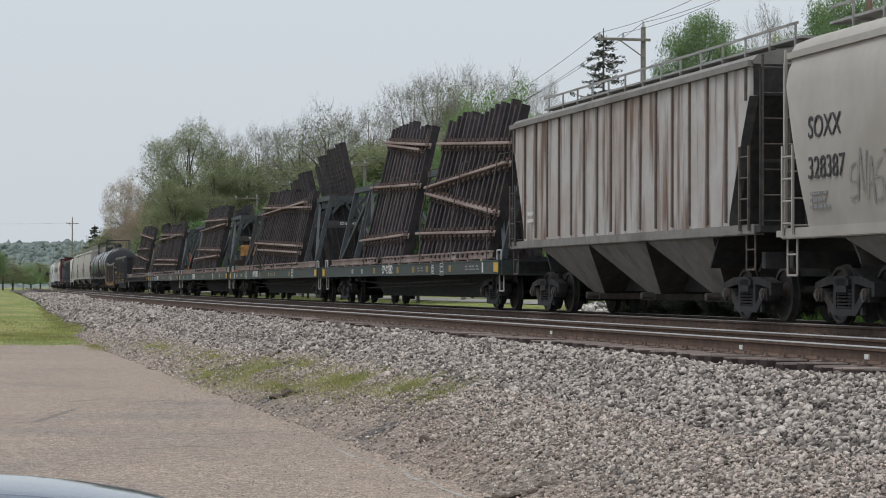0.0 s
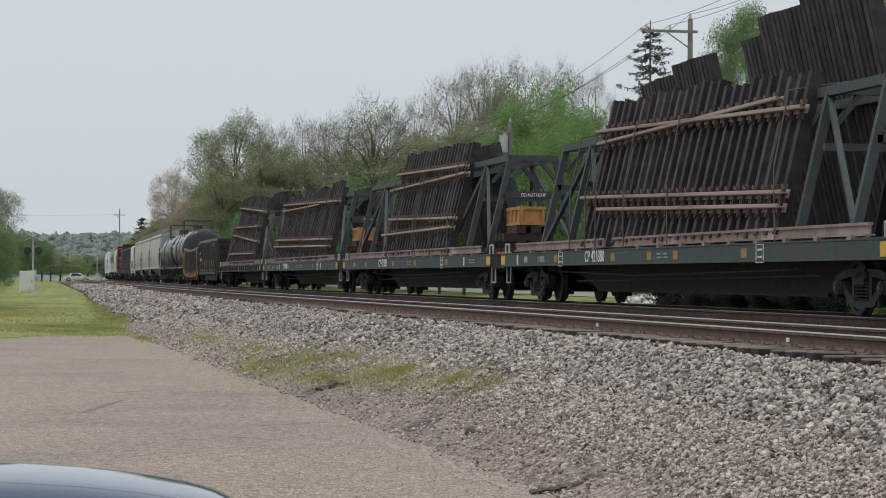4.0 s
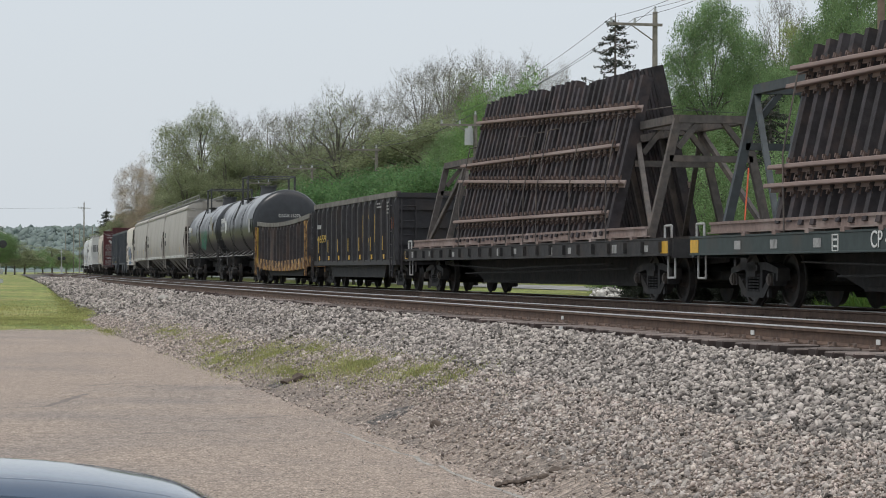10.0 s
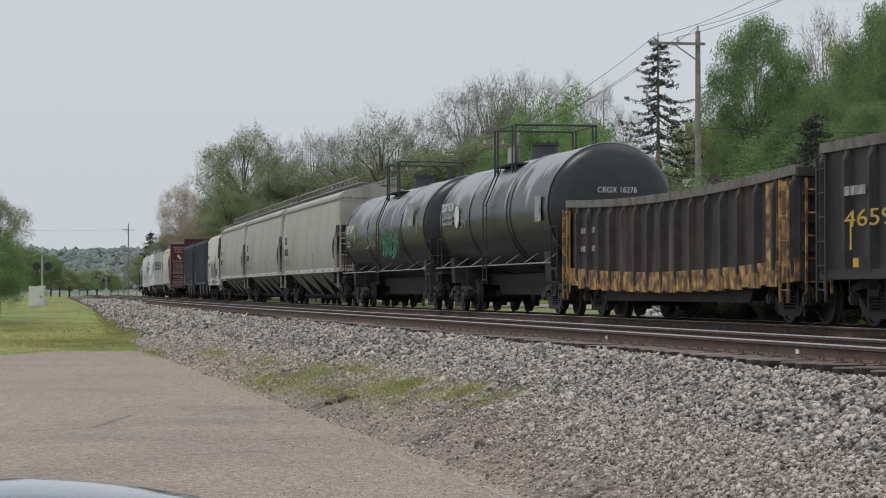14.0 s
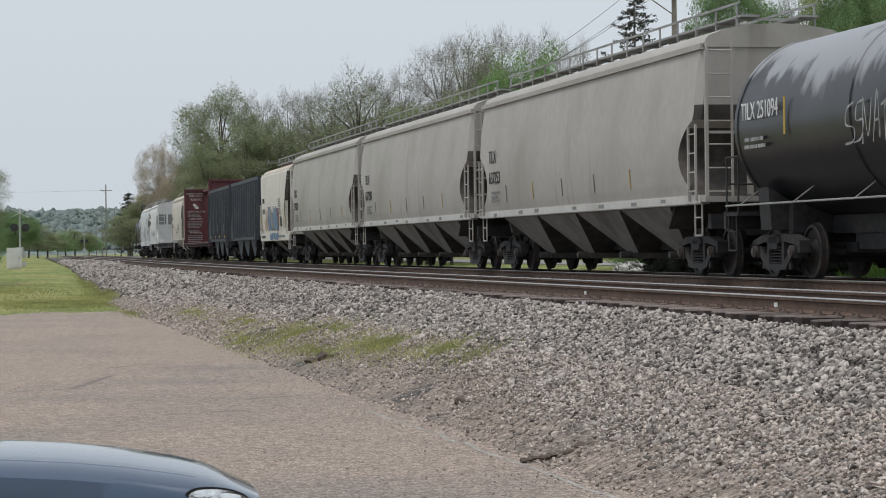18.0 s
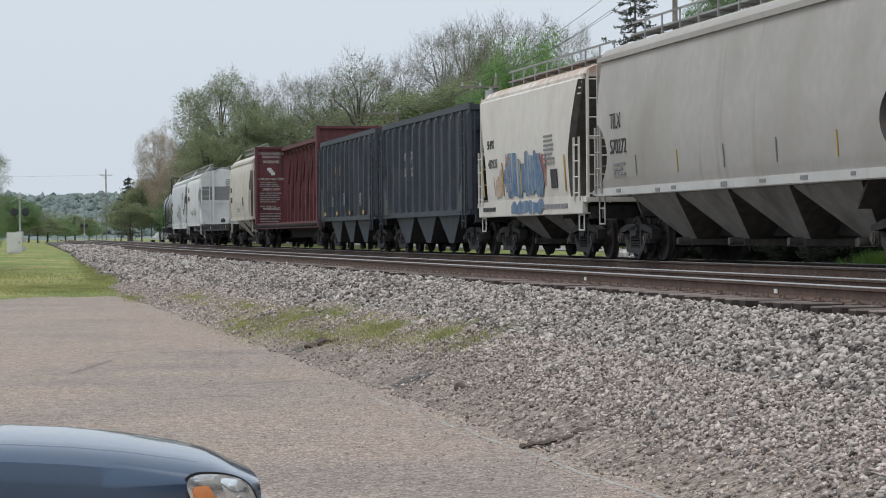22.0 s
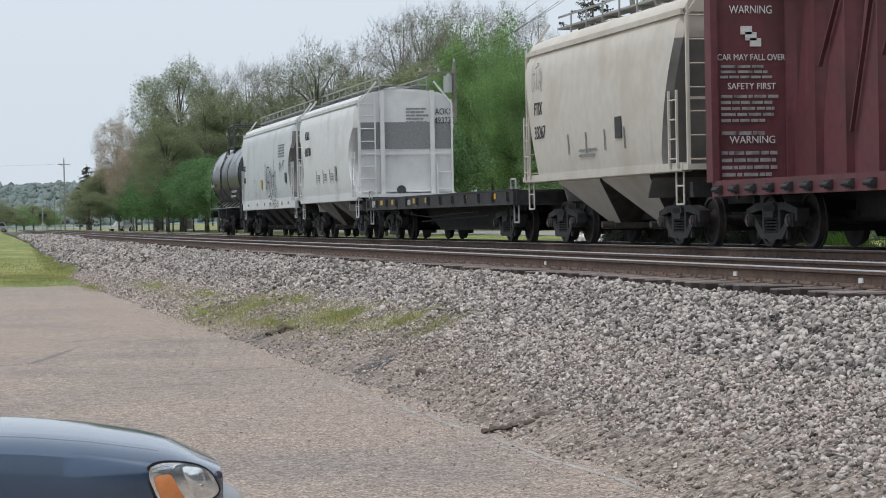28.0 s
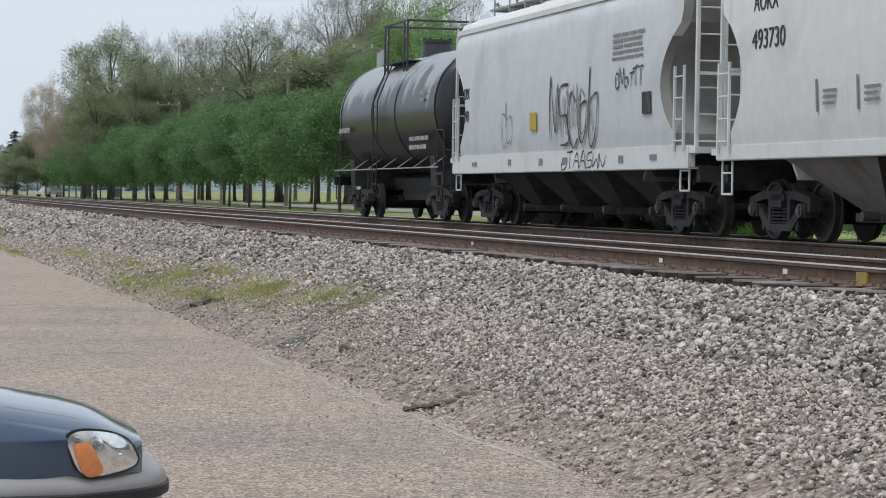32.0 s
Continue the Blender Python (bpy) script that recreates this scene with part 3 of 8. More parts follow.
# the road and the pale gravel beyond the tracks
sheet("gravel_verge", [16.2, 17.0, 18.0, 19.2], spread((-60, 320, 8)), M["pale_gravel"], 0.012, 0, True, "pale gravel strip beside the far track", "ground")
sheet("road", [27.0, 29.0, 31.0, 33.0], spread((-60, 420, 10)), M["road_grey"], 0.012, 0, True, "pale grey street running beyond the tracks", "road")
sheet("crossing_road", [-60, -20, -4, 4, 10, 24, 34], [396, 398, 402, 404], M["road_grey"], 0.03, 0, True, "pale grey street that crosses the tracks", "road")

# the bed of stones under both tracks
sheet("ballast", [5.25, 5.6, 6.0, 6.6, 7.2, 7.8, 8.25, 8.6, 9.6, 10.6, 11.2, 12.0, 12.6, 13.2, 15.2, 15.8, 16.4], spread((-60, 8, 8), (8, 110, 1.5), (110, 420, 6)), M["gravel"], 0.012, 0.05, True, "bank of grey crushed stone under the tracks", "ballast", 5)


# dark bed: shade under the train and between sleepers put into the colour
for a, b in ((8.42, 10.9), (12.85, 15.6)):
    sheet("track_bed", [a, (a + b) / 2, b], spread((-60, 8, 8), (8, 110, 1.5), (110, 420, 6)), M["bed"], 0.026, 0.03, True, "dark stones between the rails with shade put into their colour", "ballast", 5)

sheet("dirt_strip", [4.6, 4.75, 4.9, 5.05, 5.2, 5.4, 5.6, 5.9, 6.2, 6.5], spread((8, 40, 0.5), (40, 84, 1.5)), M["dirt"], 0.026, 0.048, True, "trodden strip of brown dirt and grit beside the asphalt", "ground", 5)


# ---- loose stones: flattened, uneven twenty-sided pieces
def stones(name, count, where, size, mat, label, seed, simple=False):
    rng = np.random.default_rng(seed)
    p = (1 + 5 ** 0.5) / 2
    base = np.array([(-1, p, 0), (1, p, 0), (-1, -p, 0), (1, -p, 0), (0, -1, p), (0, 1, p), (0, -1, -p), (0, 1, -p), (p, 0, -1), (p, 0, 1), (-p, 0, -1), (-p, 0, 1)]) / 1.9
    tri = np.array([(0, 11, 5), (0, 5, 1), (0, 1, 7), (0, 7, 10), (0, 10, 11), (1, 5, 9), (5, 11, 4), (11, 10, 2), (10, 7, 6), (7, 1, 8), (3, 9, 4), (3, 4, 2), (3, 2, 6), (3, 6, 8), (3, 8, 9), (4, 9, 5), (2, 4, 11), (6, 2, 10), (8, 6, 7), (9, 8, 1)])
    if simple:
        base = np.array([(1, 0, 0), (-1, 0, 0), (0, 1, 0), (0, -1, 0), (0, 0, 1), (0, 0, -1)]) * 1.1
        tri = np.array([(0, 2, 4), (2, 1, 4), (1, 3, 4), (3, 0, 4), (2, 0, 5), (1, 2, 5), (3, 1, 5), (0, 3, 5)])
    nv = len(base)
    at = where(rng, count)
    n = len(at)
    s = rng.uniform(size[0], size[1], n) * rng.uniform(0.7, 1.15, n)
    v = base[None] * (1 + rng.uniform(-0.55, 0.4, (n, nv, 1)))
    v = v * (s[:, None] * rng.uniform(0.6, 1.35, (n, 3)))[:, None, :] * np.array([1, 1, 0.55])
    for i, j in ((0, 1), (1, 2), (0, 2)):
        a = rng.uniform(-math.pi, math.pi, n) * (1 if (i, j) == (0, 1) else 0.35)
        c, d = np.cos(a)[:, None], np.sin(a)[:, None]
        v[..., i], v[..., j] = v[..., i] * c - v[..., j] * d, v[..., i] * d + v[..., j] * c
    at[:, 2] += rng.normal(0, 0.3, n) * s
    v += at[:, None, :]
    f = (tri[None] + (np.arange(n) * nv)[:, None, None]).reshape(-1, 3)
    me = bpy.data.meshes.new(name)
    me.vertices.add(n * nv)
    me.vertices.foreach_set("co", v.reshape(-1))
    me.loops.add(len(f) * 3)
    me.loops.foreach_set("vertex_index", f.reshape(-1).astype(np.int32))
    me.polygons.add(len(f))
    me.polygons.foreach_set("loop_start", np.arange(len(f), dtype=np.int32) * 3)
    me.update(calc_edges=True)
    me.materials.append(mat)
    return tagged(new(name, me), label, "stones", kind="stuff")


PATCHES = ((5.05, 72, 0.45, 3.9, 0.05), (5.95, 61, 0.52, 7.8, 0.13), (5.5, 46.5, 0.49, 5.85, 0.13), (6.15, 42.5, 0.85, 4.16, 0.3), (6.5, 40.8, 0.39, 2.08, 0.1), (6.4, 35.5, 0.65, 3.64, 0.2), (6.6, 31, 0.52, 2.86, 0.13), (5.75, 38.5, 0.35, 3.5, 0.08), (6.1, 50.5, 0.4, 4, 0.1))


def grassy(u, y):
    return max(1 - ((u - a) / rx) ** 2 - ((y - b) / ry) ** 2 for a, b, rx, ry, _ in PATCHES)


def on_bank(u0, u1, y0, y1, lift=0.0, foot=False, bare=False):
    """Places spread over the bank; with foot, thinned out over the trodden strip at its foot and in the grass."""
    def where(rng, count):
        out = []
        for u, y, k in zip(u0 + (u1 - u0) * rng.random(count), y0 + (y1 - y0) * rng.random(count), rng.random(count)):
            if foot:
                edge = step(y, [(12, 5.75), (20, 5.85), (30, 6.3), (40, 6.6), (60, 6.25), (85, 5.7), (130, 5.4)]) + 0.25 * noise.noise(Vector((u * 1.3, y * 0.35, 7)))
                if k > min(max((u - edge) / 0.55 + 0.45, 0.03), 1) or (grassy(u, y) > 0.25 and k > 0.3):
                    continue
            if bare and k > step(y, [(20, 0.16), (30, 0.08), (45, 0.05)]) + 0.7 * max(u - 5.6 - 0.3 * noise.noise(Vector((u, y * 0.25, 3))), 0):
                continue
            x = u + bend(y)
            out.append((x, y, lie(x, y) + 0.012 + lift + 0.05 * noise.noise(Vector((x * 0.9, y * 0.9, 5)))))
        return np.array(out)
    return where


def on_lot(rng, count):
    y = 13 + 45 * rng.random(count) ** 1.5
    x = 5.35 - 2.6 * rng.random(count) ** 3
    return np.stack([x, y, np.full(count, -1.383)], 1)


def in_heap(rng, count):
    """A low mound of rubble on the lawn beside the far track."""
    a, r = rng.random(count) * 6.283, np.abs(rng.normal(0, 0.45, count))
    return np.stack([18.0 + r * np.cos(a), 60.8 + 1.6 * r * np.sin(a), lie(18, 60.8) + 0.42 * np.exp(-(r / 0.6) ** 2)], 1)


stones("rubble_heap", 170, in_heap, (0.08, 0.17), M["rubble"], "low heap of pale broken concrete beside the far track", 21)
stones("ballast_stones", 50000, on_bank(5.5, 8.3, 12, 40, 0.008, True), (0.021, 0.042), M["stone"], "loose crushed stones of the track bed", 1)
stones("ballast_stones", 21000, on_bank(5.5, 8.4, 40, 75, 0.012, True), (0.032, 0.058), M["stone"], "loose crushed stones of the track bed", 2, True)
stones("ballast_stones", 5000, on_bank(5.3, 8.4, 140, 220, 0.03), (0.1, 0.16), M["stone"], "loose crushed stones of the track bed", 10, True)
stones("ballast_stones", 14000, on_bank(5.3, 8.4, 75, 140, 0.02, True), (0.055, 0.09), M["stone"], "loose crushed stones of the track bed", 8, True)
stones("ballast_stones", 1500, on_bank(8.4, 8.6, 12, 70, -0.03), (0.022, 0.045), M["stone"], "loose crushed stones round the sleepers", 3)
stones("ballast_stones", 5000, on_bank(11.3, 12.6, 14, 150, 0.02), (0.06, 0.1), M["stone"], "loose crushed stones between the tracks", 4, True)
stones("small_gravel", 60000, on_bank(4.98, 6.9, 12, 45, 0.03, bare=True), (0.009, 0.031), M["grit"], "small trodden gravel beside the asphalt", 6, True)
stones("small_gravel", 14000, on_bank(5.05, 6.7, 45, 84, 0.024), (0.016, 0.04), M["grit"], "small trodden gravel beside the asphalt", 7, True)
stones("small_gravel", 12000, on_lot, (0.004, 0.014), M["grit"], "loose grit on the worn asphalt", 9, True)


# ---- grass: single blades
def blades(name, spots, count, height, mat, label, seed, width=0.012, lift=-0.01):
    rng = np.random.default_rng(seed)
    v = []
    for cx, cy, rx, ry, share in spots:
        for _ in range(int(count * share)):
            r, a = min(abs(rng.normal()) * 0.65, 1.9), rng.random() * 6.283
            x, y = cx + rx * r * math.cos(a), cy + ry * r * math.sin(a)
            x += bend(y)
            z = lie(x, y) + lift
            h = height * rng.uniform(0.4, 1.2) * (1.15 - 0.45 * r)
            q, lx, ly = rng.random() * 6.283, rng.normal() * h * 0.35, rng.normal() * h * 0.35
            w = width * rng.uniform(0.6, 1.3)
            v += [(x - w * math.cos(q), y - w * math.sin(q), z), (x + w * math.cos(q), y + w * math.sin(q), z), (x + lx, y + ly, z + h)]
    me = bpy.data.meshes.new(name)
    me.from_pydata(v, [], [(i, i + 1, i + 2) for i in range(0, len(v), 3)])
    me.materials.append(mat)
    return tagged(new(name, me), label, "grass", kind="stuff")


blades("grass_patch", PATCHES, 27000, 0.055, M["blade"], "thin yellow-green grass growing in the gravel", 1, 0.008, 0.035)
blades("grass_bank", ((2.5, 84, 4.5, 9, 0.45), (1.0, 100, 5.5, 14, 0.3), (5.3, 108, 0.5, 24, 0.25), (5.4, 92, 1.1, 12, 0.5), (4.2, 84, 1.2, 6, 0.3)), 22000, 0.07, M["blade"], "mown grass with yellow tips beside the tracks", 2, 0.016)
blades("weeds", ((17.6, 31, 1.0, 6, 0.6), (17.5, 42.0, 0.6, 2.2, 0.5)), 5000, 0.5, M["weed"], "green weeds along the foot of the far bank", 3, 0.03)

# clods, a flattened branch and a marker in the gravel
for k, (x, y, s) in enumerate(((5.5, 36.9, 0.11), (5.66, 36.6, 0.12), (5.82, 36.5, 0.07), (5.86, 20.25, 0.075), (5.84, 20.37, 0.05), (6.51, 20.95, 0.06), (5.6, 26.0, 0.07), (5.2, 20.4, 0.05), (5.36, 20.2, 0.055), (5.5, 20.28, 0.055), (5.58, 20.2, 0.04), (6.05, 21.0, 0.04))):
    bm = bmesh.new()
    bmesh.ops.create_icosphere(bm, subdivisions=2, radius=s, matrix=Matrix.Translation((x, y, lie(x, y) + s * 0.35)) @ Matrix.Diagonal((1.2, 1, 0.65, 1)))
    for v in bm.verts:
        v.co += Vector((noise.noise(v.co * 9), noise.noise(v.co * 9 + Vector((5, 0, 0))), noise.noise(v.co * 9 + Vector((0, 5, 0))))) * s * 0.5
    solid("clod", bm, M["soil"], "dark clod of earth lying in the gravel", "clod", "clods")
bm = bmesh.new()
rings, at = [], Vector((4.91, 20.20, -1.366))
for i in range(26):
    r = (0.02 + 0.035 * rnd.random()) * (1 if i < 13 else 0.55)
    rings.append([(at.x, at.y + r * math.cos(k * 1.047) * 1.6, at.z + r * math.sin(k * 1.047) * 0.6) for k in range(6)])
    at = at + Vector((0.033, rnd.uniform(-0.06, 0.06), 0.0042))
loft(bm, rings)
solid("flattened_branch", bm, M["soil"], "dark flattened branch lying at the asphalt's edge", "branch")


# ---------------------------------------------------------------- tracks
RAIL = [(-0.07, -0.172), (0.07, -0.172), (0.07, -0.16), (0.012, -0.135), (0.009, -0.05), (0.036, -0.038), (0.036, -0.006), (0.03, 0.0), (-0.03, 0.0), (-0.036, -0.006), (-0.036, -0.038), (-0.009, -0.05), (-0.012, -0.135), (-0.07, -0.16)]
TOP = [(-0.0385, -0.01), (0.0385, -0.01), (0.0385, -0.005), (0.031, 0.003), (-0.031, 0.003), (-0.0385, -0.005)]
GAUGE, TIE_GAP = 0.752, 0.535
rail_ys = spread((-420, 40, 20), (40, 160, 5), (160, 460, 15))


def along_track(bm, outline, middle, ys):
    loft(bm, [[(middle + bend(y) + px, y, pz) for px, pz in outline] for y in ys])


def tie_mesh():
    bm = bmesh.new()
    box(bm, (0, 0, 0), (2.6, 0.23, 0.17))
    bmesh.ops.bevel(bm, geom=bm.edges[:], offset=0.015, segments=1, affect="EDGES")
    me = mesh_of("sleeper", bm, M["tie"])
    # upward faces paler than the sides: light and shade put into the colours
    me.materials.append(M["tie_lit_top"])
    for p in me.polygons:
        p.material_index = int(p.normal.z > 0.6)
    return me


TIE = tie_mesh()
for kind, mid in (("near", NEAR), ("far", FAR)):
    track = thing("track", "railway track with rusty rails on dark timber sleepers", "railway track", "tracks", "structure")
    for s in (-1, 1):
        bm = bmesh.new()
        along_track(bm, RAIL, mid + s * GAUGE, rail_ys)
        rail = part("rail", bm, M["railside"], track, smooth=40)
        bm = bmesh.new()
        along_track(bm, TOP, mid + s * GAUGE, rail_ys)
        part("worn_top", bm, M["railtop"], rail, "bright worn running surface")
    rest, plates = Soup(), Soup()
    for i in range(-40, 560):
        y = 10 + i * TIE_GAP
        x = mid + bend(y) + rnd.uniform(-0.05, 0.05)
        m = pose(x, y, -0.262, 0, rnd.uniform(-0.6, 0.6), rnd.uniform(-1.2, 1.2))
        if 5 <= i < (110 if kind == "near" else 60):
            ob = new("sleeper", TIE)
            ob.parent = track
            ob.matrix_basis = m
        else:
            rest.block(m.translation, (2.6, 0.23, 0.17), m.to_3x3())
        if -10 < i < 200:
            for s in (-1, 1):
                plates.block((mid + bend(y) + s * GAUGE, y, -0.174), (0.36, 0.19, 0.014))
                for q in (-1, 1):
                    plates.block((mid + bend(y) + s * GAUGE + q * 0.085, y + 0.05 * q, -0.15), (0.03, 0.03, 0.05))
                    plates.block((mid + bend(y) + s * GAUGE + q * 0.05, y + 0.15, -0.155), (0.05, 0.025, 0.05))
    rest.part("far_sleepers", M["tie"], track)["kind"] = "stuff"
    plates.part("tie_plates", M["plate_rust"], track)["kind"] = "stuff"
    if kind == "near":
        for y in (32.33, 24.29, 20.76):
            bm = bmesh.new()
            box(bm, (mid - GAUGE - 0.022, y, -0.1), (0.012, 0.1, 0.05))
            part("rail_tag", bm, M["white_mark"], track, "small white tag on the rail")
        bm = bmesh.new()
        box(bm, (mid - GAUGE - 0.03, 18.98, -0.105), (0.03, 0.22, 0.12))
        box(bm, (mid - GAUGE - 0.05, 18.98, -0.16), (0.06, 0.2, 0.02))
        part("yellow_clamp", bm, M["clamp_yellow"], track, "yellow painted clamp on the rail")
bm = bmesh.new()
box(bm, (8.3, 30.4, -0.23), (0.04, 0.06, 0.1))
solid("marker_peg", bm, M["white_mark"], "small white marker peg in the stones", "peg")
bm = bmesh.new()
bmesh.ops.create_icosphere(bm, subdivisions=2, radius=0.22, matrix=Matrix.Translation((7.6, 81, lie(7.6, 81) + 0.08)) @ Matrix.Diagonal((1.0, 1.9, 0.6, 1)))
solid("pale_rock", bm, M["pale_gravel"], "pale flat rock on the bank of stones", "rock")

# ---------------------------------------------------------------- the train
# local axes of a car: y runs back along the train, the near side is -x, z = 0 is the rail's top
SIDE = Matrix(((0, 0, -1, 0), (-1, 0, 0, 0), (0, 1, 0, 0), (0, 0, 0, 1)))      # lettering on the near side
FRONT = Matrix(((1, 0, 0, 0), (0, 0, -1, 0), (0, 1, 0, 0), (0, 0, 0, 1)))      # lettering on a front end
cars, wheelsets, shared = [], [], {}
WHEEL_R, BASE = 0.44, 0.88


def keep(name, make, mat, smooth=None):
    """A mesh that is built once and used again."""
    if name not in shared:
        bm = bmesh.new()
        make(bm)
        shared[name] = mesh_of(name, bm, mat, smooth)
    return shared[name]


def shared_part(name, make, mat, parent, m, key=None, smooth=None, label=""):
    ob = new(name, keep(key or name, make, mat, smooth))
    ob.parent = parent
    ob.matrix_basis = m
    if label:
        ob["label"] = label
    return ob


def make_wheelset(bm):
    r = WHEEL_R
    half = [(0.10, 0.08), (0.60, 0.09), (0.64, 0.15), (0.67, 0.2), (0.672, r - 0.06), (0.675, r + 0.028), (0.705, r + 0.028), (0.715, r), (0.8, r - 0.004), (0.805, r - 0.06), (0.77, r - 0.075), (0.745, 0.2), (0.78, 0.15), (0.86, 0.14), (0.87, 0.085), (1.04, 0.08)]
    turned = [(-x, q) for x, q in half[::-1]] + half
    loft(bm, [[(x, q * math.cos(k * math.pi / 14), q * math.sin(k * math.pi / 14)) for k in range(28)] for x, q in turned])


def make_sideframe(bm):
    w = 0.1
    plate(bm, [(-1.12, 0.42), (-1.12, 0.62), (-0.62, 0.72), (0.62, 0.72), (1.12, 0.62), (1.12, 0.42), (0.98, 0.42), (0.98, 0.54), (0.5, 0.6), (-0.5, 0.6), (-0.98, 0.54), (-0.98, 0.42)], -w, w)
    plate(bm, [(-0.98, 0.54), (-0.78, 0.54), (-0.33, 0.24), (0.33, 0.24), (0.78, 0.54), (0.98, 0.54), (0.45, 0.14), (-0.45, 0.14)], -w, w)
    for s in (-1, 1):
        plate(bm, [(s * 0.3, 0.24), (s * 0.4, 0.24), (s * 0.4, 0.6), (s * 0.3, 0.6)], -w, w)
        box(bm, (-0.02, s * BASE, 0.44), (0.22, 0.26, 0.2))
        box(bm, (-0.06, s * 0.62, 0.3), (0.05, 0.08, 0.3))
    for y in (-0.2, 0.0, 0.2):
        for k in range(6):
            disc(bm, (-0.03, y, 0.26 + k * 0.05), (0, 0, 1), 0.085, 0.026, 10)
    box(bm, (0, 0, 0.63), (0.3, 0.56, 0.1))


def make_cap(bm):
    disc(bm, (0, 0, 0), (1, 0, 0), 0.1, 0.06, 14)
    disc(bm, (-0.04, 0, 0), (1, 0, 0), 0.06, 0.03, 10)
    for k in range(3):
        a = k * 2.094
        disc(bm, (-0.04, 0.07 * math.cos(a), 0.07 * math.sin(a)), (1, 0, 0), 0.015, 0.02, 6)


def make_bolster(bm):
    box(bm, (0, 0, 0.6), (2.3, 0.4, 0.24))
    box(bm, (0, 0, 0.76), (0.9, 0.42, 0.12))
    for s in (-1, 1):
        box(bm, (0, s * 0.34, 0.45), (1.7, 0.1, 0.16))
        box(bm, (s * 0.75, s * 0.42, 0.45), (0.12, 0.1, 0.34))
    box(bm, (0, 0, 0.42), (1.3, 0.8, 0.34))
    box(bm, (0, 0, 0.5), (0.5, 2.9, 0.16))


def make_coupler(bm):
    box(bm, (0, 0.25, 0.86), (0.24, 0.6, 0.2))
    box(bm, (0, -0.1, 0.86), (0.34, 0.26, 0.28))
    box(bm, (-0.13, -0.26, 0.86), (0.12, 0.16, 0.26))
    rod(bm, [(-0.25, 0.1, 0.8), (-0.3, -0.05, 0.5), (-0.2, -0.25, 0.42)], 0.05)
    rod(bm, [(0, 0.25, 1.02), (-0.5, 0.3, 1.05), (-1.3, 0.3, 1.0), (-1.38, 0.3, 0.8)], 0.03)


def truck(car, y):
    for s in (-1, 1):
        ob = shared_part("side_frame", make_sideframe, M["dark_steel"], car, pose(s * 1.0, y, 0, 0, 0, 0 if s < 0 else 180))
        for k in (-1, 1):
            shared_part("bearing_cap", make_cap, M["cap_steel"], ob, pose(-0.14, k * BASE, 0.44), smooth=40)
    shared_part("bolster", make_bolster, M["dark_steel"], car, pose(0, y, 0))
    for k in (-BASE, BASE):
        ob = shared_part("wheelset", make_wheelset, M["wheel_steel"], car, Matrix(), smooth=40)
        ob.matrix_parent_inverse = Matrix.Translation((0, y + k, WHEEL_R))
        wheelsets.append(ob)


def railcar(name, label, category, y0, y1, inset=2.0, group="", sill=True):
    """The running gear of a car that reaches from y0 to y1 of the train."""
    car = thing(name, label, category, group)
    hl = (y1 - y0) / 2
    cars.append((car, (y0 + y1) / 2))
    for s in (-1, 1):
        truck(car, s * (hl - inset))
        shared_part("coupler", make_coupler, M["dark_steel"], car, pose(0, s * (hl - 0.32), 0, 0, 0, 0 if s < 0 else 180))
    bm = bmesh.new()
    if sill:
        box(bm, (0, 0, 0.88), (0.5, 2 * hl - 0.9, 0.3))
        # lower box is added to shut out the bright view under the car
        box(bm, (0, 0, 0.62), (0.42, 2 * (hl - inset) - 2.6, 0.3))
        for s in (-1, 1):
            box(bm, (0, s * (hl - 0.5), 0.98), (2.7, 0.16, 0.26))
        rod(bm, [(0.5, -hl + 3, 0.7), (0.5, hl - 3, 0.7)], 0.05)
        bar(bm, (0.6, 0.6, 0.62), (0.6, 1.7, 0.62), 0.3, None, 10)
        part("centre_sill", bm, M["dark_steel"], car)
    return car, hl


def ladder(car, x, y, z0, z1, mat, along="x", width=0.42, n=None, name="ladder"):
    bm = bmesh.new()
    d = Vector((1, 0, 0)) if along == "x" else Vector((0, 1, 0))
    p = Vector((x, y, 0))
    for s in (-0.5, 0.5):
        bar(bm, p + d * s * width + Vector((0, 0, z0)), p + d * s * width + Vector((0, 0, z1)), 0.05, 0.035)
    n = n or max(2, round((z1 - z0) / 0.4))
    for i in range(n):
        z = z0 + (z1 - z0) * (i + 0.5) / n
        bar(bm, p - d * width / 2 + Vector((0, 0, z)), p + d * width / 2 + Vector((0, 0, z)), 0.028, None, 6)
    return part(name, bm, mat, car)


def step_iron(car, x, y, mat, z=1.05):
    bm = bmesh.new()
    rod(bm, [(x, y - 0.2, z), (x, y - 0.2, z - 0.62), (x, y + 0.2, z - 0.62), (x, y + 0.2, z)], 0.035)
    bar(bm, (x, y - 0.2, z - 0.3), (x, y + 0.2, z - 0.3), 0.03, None, 6)
    part("step", bm, mat, car)


def brake_wheel(car, y, z, mat):
    bm = bmesh.new()
    for k in range(16):
        a, b = k * math.pi / 8, (k + 1) * math.pi / 8
        bar(bm, (0.5 + 0.28 * math.cos(a), y, z + 0.28 * math.sin(a)), (0.5 + 0.28 * math.cos(b), y, z + 0.28 * math.sin(b)), 0.03, None, 5)
    for k in range(4):
        a = k * math.pi / 2
        bar(bm, (0.5, y, z), (0.5 + 0.28 * math.cos(a), y, z + 0.28 * math.sin(a)), 0.025, None, 5)
    bar(bm, (0.5, y, z), (0.5, y + 0.3, z), 0.06, None, 8)
    part("brake_wheel", bm, mat, car)


